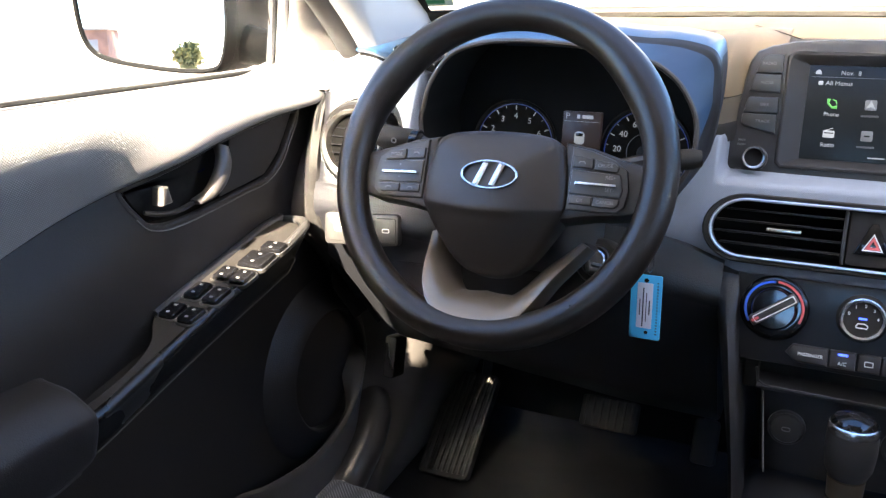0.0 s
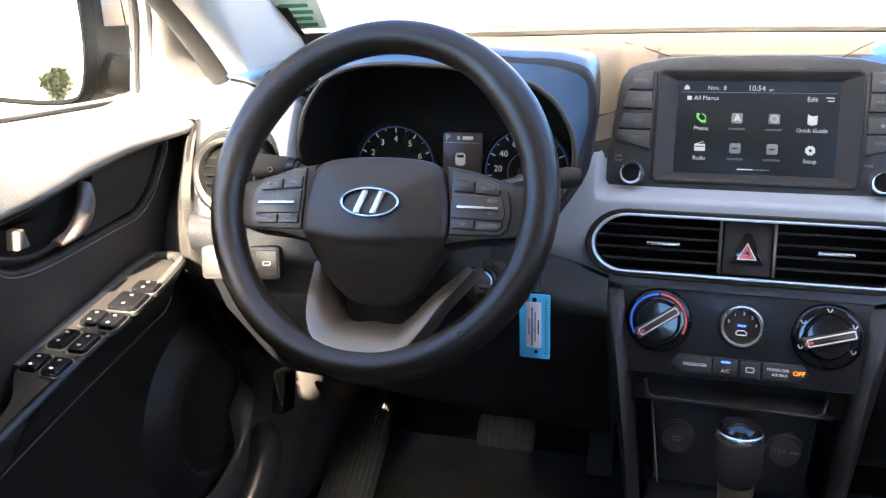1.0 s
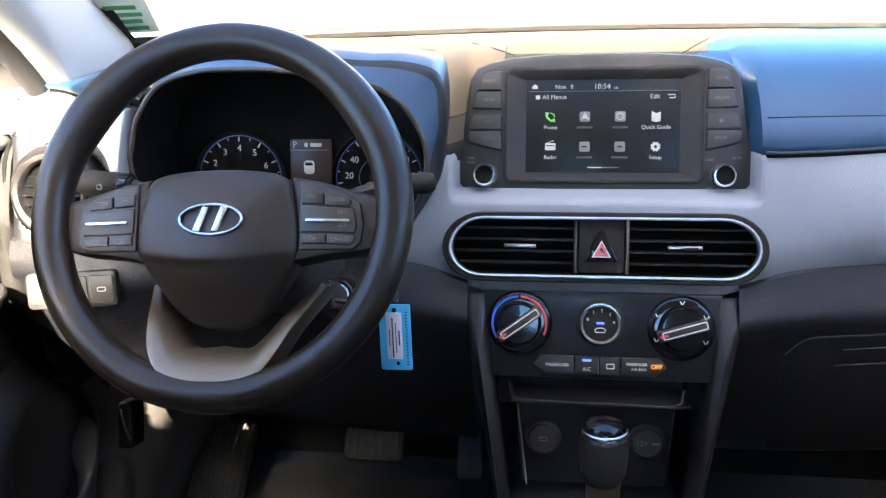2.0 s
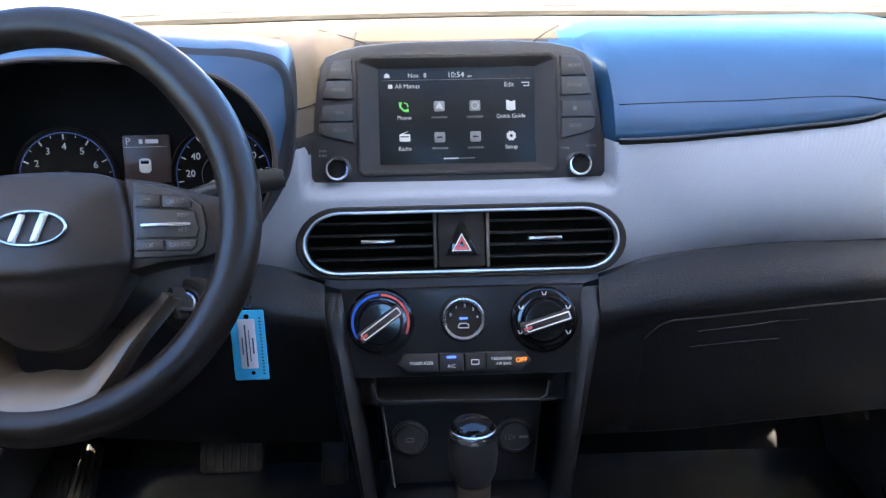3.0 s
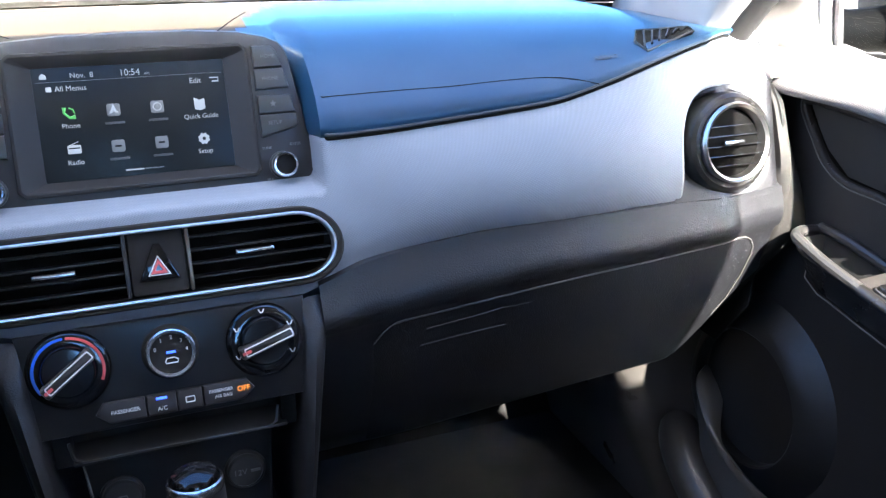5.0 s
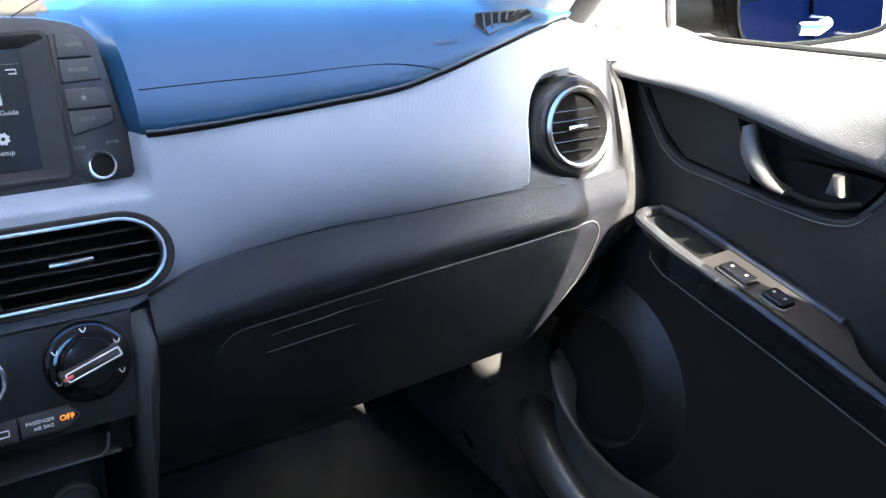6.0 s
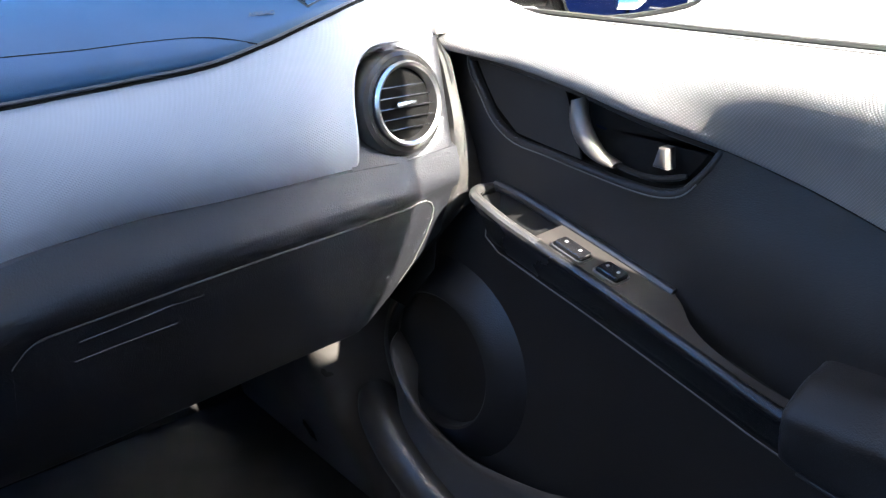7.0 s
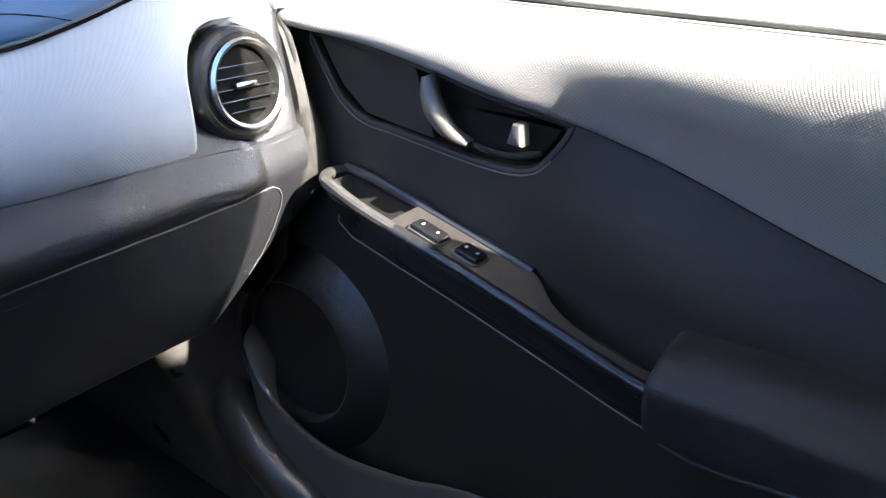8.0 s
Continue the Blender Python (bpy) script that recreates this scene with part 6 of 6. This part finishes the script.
        rows.append(spline([P(0.69 + (x - 0.69) * g, y, cz + (z - cz) * g) for x, z in prof], 3))
    part("bolster", grid(rows), DOOR_BLACK, ob, "black padded armrest bolster", thick=0.003, sharp=60)
    part("bolster_end", grid([[q.lerp(P(0.69, 0.2068, 0.525), t) for q in rows[0]] for t in (0, 0.5, 0.98)]), DOOR_BLACK, ob, thick=0.002)
    part("bolster_lip", tube([P(0.6515, y, curve(y, [(-0.45, 0.530), (0.083, 0.494), (0.158, 0.484), (0.20, 0.489)])[0] - 0.002) for y in [0.19 - 0.55 * k / 20 for k in range(21)]], 0.0042, 8), SMOOTH_BLACK, ob, "satin black lower lip of the bolster")

    # window switches
    if s > 0:
        groups = [(0.449, 0.657, 0.036, 0.020), (0.403, 0.661, 0.026, 0.022)]
    else:
        groups = [(0.507, 0.645, 0.020, 0.030), (0.477, 0.648, 0.032, 0.036), (0.441, 0.666, 0.026, 0.022), (0.439, 0.641, 0.026, 0.022), (0.402, 0.674, 0.030, 0.022), (0.399, 0.646, 0.030, 0.022), (0.362, 0.676, 0.026, 0.022), (0.360, 0.649, 0.026, 0.022)]
    for y, x, ly, lx in groups:
        zc = curve(y, POD_TOP)[0] + 0.005
        m = frame_at(P(x, y, zc), (1, 0, 0), (0, 1, 0.20))
        sw = part("window_switch", plate(rrect(lx, ly, 0.004), m, 0.007, -0.003, 0.003), GLOSS, arm, "gloss black window switch")
        part("switch_ring", ring(rrect(lx + 0.005, ly + 0.005, 0.006), rrect(lx + 0.001, ly + 0.001, 0.0045), m, 0.003, -0.002, 0.001), SMOOTH_BLACK, sw)
        for e in (-0.25, 0.25):
            part("switch_sign", plate(rrect(0.0042, 0.0028, 0.0008, 3, 0, e * ly), m, 0.0074, 0.006, 0.0003), DIM_MARK, sw)

    # loudspeaker, door pocket
    sm2 = frame_at(P(0.698, 0.655, 0.360), (0, -1, 0) if s > 0 else (0, 1, 0), (0, 0, 1))
    if (sm2.to_3x3() @ V(0, 0, 1)).x * s > 0:
        sm2 = frame_at(P(0.698, 0.655, 0.360), (0, 1, 0) if s > 0 else (0, -1, 0), (0, 0, 1))
    spk = part("speaker_ring", lathe([(0.142, -0.004), (0.134, 0.001), (0.122, 0.008), (0.108, 0.016), (0.096, 0.021), (0.091, 0.0215), (0.0885, 0.019), (0.088, 0.004)], 64, None, sm2, False), BLACK, ob, "black loudspeaker surround")
    part("speaker_grille", lathe([(0.089, 0.004), (0.075, 0.005), (0.0, 0.007)], 48, None, sm2), DOOR_BLACK, spk, "black loudspeaker grille")
    lip = spline([P(0.690, 0.742, 0.356), P(0.672, 0.733, 0.347), P(0.664, 0.716, 0.328), P(0.660, 0.682, 0.296), P(0.656, 0.62, 0.275), P(0.652, 0.55, 0.273), P(0.648, 0.45, 0.297), P(0.645, 0.33, 0.335), P(0.645, -0.1, 0.40)], 5)
    rows = []
    for k, q in enumerate(lip):
        w = 0.008 + 0.022 * math.sin(math.pi * min(1.0, k / 16)) ** 1.2
        rows.append([q + P(w, -0.5 * w, -0.006), q + P(0.6 * w, -0.3 * w, 0.0), q + P(0.002, 0, 0.002), q.copy(), q + P(0.002, 0, -0.01), q + P(0.02, 0, -0.10), V(q.x + s * 0.03, q.y, 0.05)])
    part("door_pocket", grid(rows), KICK, ob, "black door pocket", thick=0.004, sharp=60)

    # window: glass, seal and front frame with the mirror's corner piece
    win = part("window", tube([P(0.724, y, sill_z(y) + 0.004) for y in (-0.45, -0.2, 0.1, 0.4, 0.62)], 0.0036, 8), SHELL_BLACK, ob, "black window seal")
    part("inner_seal", tube([P(0.716, y, sill_z(y) + 0.001) for y in (-0.45, -0.2, 0.1, 0.4, 0.62)], 0.0009, 6), LEVER, win)
    g = part("pane", grid([[P(0.735 - 0.16 * f, -0.45 + 1.115 * k / 8 - 0.25 * f * (k / 8), sill_z(-0.45 + 1.115 * k / 8) * (1 - f) + 1.22 * f) for f in (0, 0.5, 1)] for k in range(9)]), GREEN_GLASS, win, "clear side glass", thick=0.003)
    g.visible_shadow = False
    post = [P(0.716, 0.645, 0.79), P(0.712, 0.650, 0.84), P(0.704, 0.650, 0.90), P(0.690, 0.622, 0.97), P(0.665, 0.50, 1.08), P(0.625, 0.30, 1.20)]
    part("window_frame", tube(spline(post, 5), 0.009, 10), PILLAR, win, "pale window frame")
    part("frame_seal", tube(spline([q + P(0.004, -0.014, 0) for q in post], 5), 0.005, 8), RUBBER, win)
    bent = spline(post, 8)
    rows = []
    for k in range(24):
        z = 0.785 + 0.26 * k / 23
        q = min(bent, key=lambda p: abs(p.z - z))
        flare = 0.012 * (1 - ease((z - 0.79) / 0.05))
        rows.append(spline([V(q.x + s * (dx - flare * (dx < -0.01)), q.y + dy - flare, z) for dx, dy in ((0.006, 0.0), (-0.004, 0.003), (-0.010, 0.009), (-0.014, 0.020), (-0.016, 0.04), (-0.017, 0.07), (-0.018, 0.16), (-0.04, 0.25))], 3))
    part("sill_shelf", block((min(s * 0.64, s * 0.76), 0.64, 0.770), (max(s * 0.64, s * 0.76), 0.97, 0.781), 0.003), DOOR_GREY, ob, "grey shelf under the pillar")
    # Darker than the pillar trim: the hollow's shade is in the colour.
    part("corner_piece", grid(rows), DOOR_GREY, win, "hollow corner piece behind the frame, shade put into its grey", thick=0.004, sharp=60)
    return ob


door(1)
door(-1)


# ---- outside mirrors ----
def spline_outline(o):
    """The outline from its lower inner corner round over the top, in order."""
    k = min(range(len(o)), key=lambda i: o[i][1])
    return o[k:] + o[:k]


MIRROR_BLACK = mat("dull_black_mirror_shell", (0.0018, 0.0018, 0.0019), 0.6, spec=0.06, grain=0.2)


def side_mirror(s, cx, cy, cz, tilt):
    ob = thing("side_mirror", "dark blue outside mirror with a black edge", "car mirror", (s * cx, 0.72, 0.84), "outside mirrors")
    m = frame_at((s * cx, cy, cz), (1, -s * tilt, 0), (0, 0.06 if s < 0 else 0.012, 1))
    half_w, half_h = (0.112 if s < 0 else 0.108), 0.094
    o = [(p.x, p.y) for p in spline([V(s * x, y, 0) for x, y in ((-half_w, 0.02), (-half_w * 0.9, half_h * 0.8), (-half_w * 0.5, half_h), (half_w * 0.6, half_h), (half_w * 0.96, half_h * 0.7), (half_w, 0.0), (half_w * 0.9, -half_h * 0.6), (half_w * 0.5, -half_h * 0.85), (-half_w * 0.6, -half_h), (-half_w * 0.92, -half_h * 0.75))], 4, True)]
    if sum(a[0] * b[1] - b[0] * a[1] for a, b in zip(o, o[1:] + o[:1])) < 0:
        o.reverse()
    part("mirror_glass", plate(inset(o, 0.0045), m, 0.002, -0.004, 0.0003), MIRROR, ob, "mirror glass", sharp=4)
    rows = [[m @ V(x, y, h) for x, y in inset(o, d)] for h, d in ((0.0, 0.0045), (0.005, 0.0035), (0.006, 0.0005), (0.002, -0.002), (-0.03, -0.003))]
    part("edge", grid(rows, wrap=True), MIRROR_BLACK, ob, "black edge", thick=0.001)
    rows = [[m @ V(x * f, y * f, h) for x, y in inset(o, -0.004)] for h, f in ((-0.025, 1.0), (-0.12, 1.03), (-0.20, 1.0), (-0.26, 0.88), (-0.29, 0.6), (-0.30, 0.2))]
    part("housing", grid(rows, wrap=True, cap=True), MIRROR_BLACK, ob, "black mirror housing")
    top = [(x, y) for x, y in spline_outline(o) if y > -0.015]
    rows = [[m @ V(x * f * 1.035, y * f * 1.03 + 0.004, h) for x, y in top] for h, f in ((-0.05, 1.0), (-0.12, 1.03), (-0.20, 1.0), (-0.26, 0.88), (-0.295, 0.6))]
    part("cap", grid(rows), PAINT, ob, "dark blue painted cap", thick=0.004)
    a, b = m @ V(-s * half_w * 0.88, -half_h * 0.62, -0.07), V(s * 0.755, 0.745, 0.812)
    part("arm", tube([a, a.lerp(b, 0.5) + V(0, 0, -0.006), b], [0.030, 0.026, 0.030], 12), MIRROR_BLACK, ob, "black mirror foot")
    part("foot_plate", block((-0.006, -0.018, -0.03), (0.012, 0.018, 0.028), 0.005, None, pose(s * 0.752, 0.712, 0.822)), DOOR_GREY, ob, "grey foot plate on the door")


side_mirror(-1, 0.938, 0.664, 0.873, 0.32)
side_mirror(1, 0.972, 0.632, 0.858, 0.60)


# ---- driver's seat cushion, pedals, release lever ----
CLOTH = woven("black_grey_woven_cloth", (0.15, 0.146, 0.145), 150.0, gap=(0.02, 0.02, 0.02), rough=0.9)


def seat(cx, front_y, name, label):
    ob = thing(name, label, "car seat", (cx, 0.1, 0.05), "front seats")
    rows = []
    for k in range(30):
        f = (k / 29) ** 1.6
        y = front_y - 0.58 * f
        front = math.sin(min(1, f / 0.06) * math.pi / 2)
        top = 0.279 + 0.072 * front - 0.02 * f
        w = 0.19
        rows.append([V(cx - w, y, top - 0.12), V(cx - w * 0.99, y, top - 0.004), V(cx - w * 0.93, y, top + 0.006), V(cx - w * 0.5, y, top), V(cx, y, top - 0.004), V(cx + w * 0.5, y, top), V(cx + w * 0.9, y, top + 0.006), V(cx + w * 0.98, y, top), V(cx + w, y, top - 0.12)])
    part("cushion", grid([spline(r, 3) for r in rows]), CLOTH, ob, "grey and black woven cushion", thick=0.01, sharp=60)
    part("base", block((cx - 0.245, -0.25, 0.03), (cx + 0.21, front_y - 0.05, 0.30), 0.03) if cx < 0 else block((cx - 0.21, -0.25, 0.03), (cx + 0.245, front_y - 0.05, 0.30), 0.03), RUBBER, ob, "black seat valance")
    rows = []
    for k in range(12):
        f = k / 11
        y, z, w = -0.24 - 0.22 * f, 0.36 + 0.55 * f, 0.235 - 0.05 * f
        rows.append([V(cx + w * math.cos(a), y + 0.055 * math.sin(a), z) for a in [2 * math.pi * j / 24 for j in range(24)]])
    part("backrest", grid(rows, wrap=True, cap=True), CLOTH, ob, "woven cloth backrest")


seat(-0.338, 0.455, "driver_seat", "dark woven cloth driver's seat")
seat(0.355, 0.22, "passenger_seat", "dark woven cloth passenger seat, slid back")


# Unseen bench, added to bounce the rear window's sun into the cabin.
rear = thing("rear_seat", "dark woven cloth rear bench seat", "car seat", (0, -1.3, 0.05))
part("cushion", block((-0.62, -1.36, 0.03), (0.62, -0.86, 0.36), 0.05), CLOTH, rear, "woven cloth cushion")
part("backrest", block((-0.62, -1.52, 0.30), (0.62, -1.34, 0.84), 0.05), CLOTH, rear, "woven cloth backrest")


# Pedal rubbers lightened to make up for the dark footwell.
RIB_RUBBER = mat("lightened_rib_rubber", (0.075, 0.069, 0.060), 0.42, vary=0.35, vary_size=60, grain=0.3)
PEDAL_RUBBER = mat("lightened_black_rubber", (0.045, 0.041, 0.037), 0.5, vary=0.3, vary_size=25, grain=0.3)


def pad_pedal(name, label, m, w, h, ribs, r=0.008):
    ob = thing(name, label, "pedal", m @ V(0, 0, 0))
    part("pad", plate(rrect(w, h, r), m, 0.008, -0.01, 0.004), PEDAL_RUBBER, ob, "lightened black rubber pad")
    for k in range(ribs):
        x = -w / 2 + w * (k + 0.7) / (ribs + 0.4)
        part("rib", block((x - w * 0.012 - 0.0008, -h * 0.46, 0.007), (x + w * 0.012 + 0.0008, h * 0.46, 0.0115), 0.0008, None, m), RIB_RUBBER, ob, "lightened raised rib")
    part("pedal_arm", tube([m @ V(0, 0, -0.01), m @ V(0, h * 0.3 + 0.05, -0.05), V((m @ V(0, 0, 0)).x, 1.17, (m @ V(0, 0, 0)).z + 0.15)], 0.010, 8), SMOOTH_BLACK, ob)
    return ob


pad_pedal("foot_rest", "black ribbed rubber foot rest on the floor", frame_at((-0.630, 0.99, 0.090), (1, 0.0, 0.03), (-0.027, 0.18, 0.125)), 0.098, 0.215, 9, 0.012)
pad_pedal("brake_pedal", "black ribbed rubber brake pedal", frame_at((-0.351, 1.0, 0.17), (1, 0, 0), (0, 0.55, 0.85)), 0.098, 0.055, 7)
pad_pedal("accelerator_pedal", "long black accelerator pedal", frame_at((-0.190, 1.0, 0.155), (1, 0, 0), (0, 0.5, 0.87)), 0.040, 0.075, 0)
bl = thing("bonnet_release", "black bonnet release lever under the dashboard", "lever", (-0.595, 0.70, 0.38))
part("lever_grip", plate(rrect(0.020, 0.062, 0.006), frame_at((-0.600, 0.70, 0.375), (1, 0, 0), (0, 0.3, 1)), 0.012, -0.02, 0.004), MIRROR_BLACK, bl)
# Chrome tube stands in for the sunlit edge of the black lever.
part("lever_edge", tube([V(-0.600, 0.685, 0.404), V(-0.597, 0.683, 0.385), V(-0.593, 0.684, 0.362)], 0.0022, 6), CHROME, bl, "chrome line for the lever's sunlit edge")

# switch panel left of the wheel
swm = frame_at((-0.583, face_y(0.575, 0.608) - 0.004, 0.608), (1, 0.20, 0), (0, 0.2, 1))
swp = thing("switch_panel", "black panel with three small square switches", "switch panel", swm @ V(0, 0, 0))
part("panel", plate(rrect(0.097, 0.040, 0.006, 5, 0.0105, 0.0), swm, 0.004, -0.012, 0.002), SMOOTH_BLACK, swp)
for x, w in ((-0.019, 0.032), (0.014, 0.028), (0.043, 0.026)):
    b = part("button", plate(rrect(w, 0.031, 0.003, 4, x, 0), swm, 0.0052, 0.002, 0.0015), SMOOTH_BLACK, swp)
    part("button_sign", ring(rrect(0.010, 0.0055, 0.002, 3, x, 0.0), rrect(0.0075, 0.0032, 0.001, 3, x, 0.0), swm, 0.0058, 0.005, 0.0002), MARKING, b)
part("knee_joint", tube([V(x, lid_y(x, 0.556) - 0.001, 0.556 - 0.03 * (x + 0.55)) for x in (-0.55, -0.52, -0.48, -0.44, -0.40, -0.35)], 0.0006, 5), UNIT_GREY, dash)

# green sticker in the windscreen's corner
stk_c = screen_point(-0.865, 0.10)
sticker_m = frame_at(stk_c + V(0.004, -0.006, 0), (1, 0.30, 0), (0.1, -0.85, 0.45))
stk = thing("windscreen_sticker", "white sticker with green print on the glass", "sticker", sticker_m @ V(0, 0, 0))
part("sheet", plate(rrect(0.075, 0.11, 0.004), sticker_m, 0.0006, -0.0004, 0.0002), mat("pale_sticker", (0.70, 0.78, 0.70), 0.5), stk)
GREEN_INK = mat("green_ink", (0.05, 0.30, 0.12), 0.5)
for k in range(4):
    part("print_bar", plate(rrect(0.050 - 0.008 * (k % 2), 0.012, 0.001, 2, 0, -0.04 + 0.022 * k), sticker_m, 0.0011, 0.0004, 0.0002), GREEN_INK, stk)


# ---- seen in the outside mirrors: a tree and a low building behind the car ----
BARK = mat("grey_brown_bark", (0.05, 0.035, 0.025), 0.9, grain=1.0, grain_size=40, vary=0.3, vary_size=4)
LEAF = mat("olive_green_leaf", (0.20, 0.20, 0.085), 0.6, vary=0.4, vary_size=2.5)


def tree(x, y, h, seed):
    rng = random.Random(seed)
    ob = thing("tree", "small leafy olive-green tree beside the car park", "tree", (x, y, -0.38))
    base = V(x, y, -0.38)
    bm = tube([base, base + V(0.05, 0, h * 0.2), base + V(-0.04, 0.03, h * 0.42), base + V(0.03, 0, h * 0.62)], [0.13, 0.10, 0.08, 0.04], 8)
    tips = []
    for k in range(9):
        a, el = 2 * math.pi * k / 9 + rng.random(), 0.35 + 0.5 * rng.random()
        s = base + V(0, 0, h * (0.3 + 0.3 * rng.random()))
        e = s + V(math.cos(a) * math.cos(el), math.sin(a) * math.cos(el), math.sin(el)) * h * (0.14 + 0.10 * rng.random())
        tube([s, s.lerp(e, 0.5) + V(0, 0, 0.05), e], [0.05, 0.035, 0.015], 6, bm)
        tips += [e, s.lerp(e, 0.6), s.lerp(e, 0.8)]
    tips += [base + V(rng.uniform(-0.22, 0.22), rng.uniform(-0.22, 0.22), h * rng.uniform(0.55, 0.8)) for _ in range(8)]
    part("trunk", bm, BARK, ob, "grey-brown trunk and limbs")
    verts, faces = [], []
    for t in tips:
        for _ in range(90):
            p = t + V(rng.gauss(0, 1), rng.gauss(0, 1), rng.gauss(0, 0.8)) * h * 0.05
            d = V(rng.uniform(-1, 1), rng.uniform(-1, 1), rng.uniform(-0.7, 0.7)).normalized()
            e = d.orthogonal().normalized()
            l, w = 0.17 * rng.uniform(0.7, 1.3), 0.07
            n = len(verts)
            verts += [p, p + d * l * 0.5 + e * w, p + d * l, p + d * l * 0.5 - e * w]
            faces.append((n, n + 1, n + 2, n + 3))
    me = bpy.data.meshes.new("crown")
    me.from_pydata(verts, [], faces)
    me.materials.append(LEAF)
    cr = new("crown", me)
    cr.parent = ob
    cr.location = -ob.location
    tagged(cr, "loose olive-green leaves")


tree(-4.1, -28.0, 1.55, 3)
far = thing("shed", "small reddish brick hut far behind the car", "building", (-7.0, -29, -0.38))
BRICK = mat("reddish_brick_wall", (0.27, 0.15, 0.11), 0.85, vary=0.25, vary_size=3)
part("wall", block((-7.5, -30, -0.38), (-6.55, -28, 1.4), 0.03), BRICK, far)
part("roof", block((-7.6, -30.1, 1.4), (-6.45, -27.9, 1.48), 0.02), PILLAR, far)
part("door", block((-7.2, -28.06, -0.38), (-6.85, -27.96, 1.1), 0.01), PILLAR, far)

# dark blue flank of the car behind the doors, seen in the mirrors
for s in (-1, 1):
    fl = thing("rear_flank", "dark blue painted rear flank of the car", "car body", (s * 0.86, -1.4, 0.3), "rear flanks", "structure")
    part("panel", grid([[V(s * (0.80 + 0.055 * math.sin(math.pi * k / 10)), y, 0.84 - 1.05 * k / 10) for k in range(11)] for y in (-0.505, -0.9, -1.5, -2.2, -2.6)]), FLANK_PAINT, fl, thick=0.004)
    hm = frame_at((s * 0.852, -0.72, 0.62), (0, s, 0), (0, 0, 1))
    part("door_handle", tube([hm @ V(-0.09, 0, 0.0), hm @ V(-0.07, 0, 0.035), hm @ V(0.07, 0, 0.035), hm @ V(0.09, 0, 0.0)], 0.014, 10), CHROME, fl, "bright door handle")
    fm = frame_at((s * 0.838, -0.27, 0.70), (0, s, 0), (0, 0, 1))
    part("door_handle", tube([fm @ V(-0.09, 0, 0.0), fm @ V(-0.07, 0, 0.035), fm @ V(0.07, 0, 0.035), fm @ V(0.09, 0, 0.0)], 0.014, 10), CHROME, fl, "bright door handle")
    # Opaque in place of clear glass, so sun misses the door bolsters.
    part("rear_glass", grid([[V(s * (0.78 - 0.18 * f), y, 0.85 + 0.42 * f) for f in (0, 0.5, 1)] for y in (-0.5, -1.2, -2.2)]), GLOSS, fl, "opaque black rear side glass, keeps sun off the doors", thick=0.004)
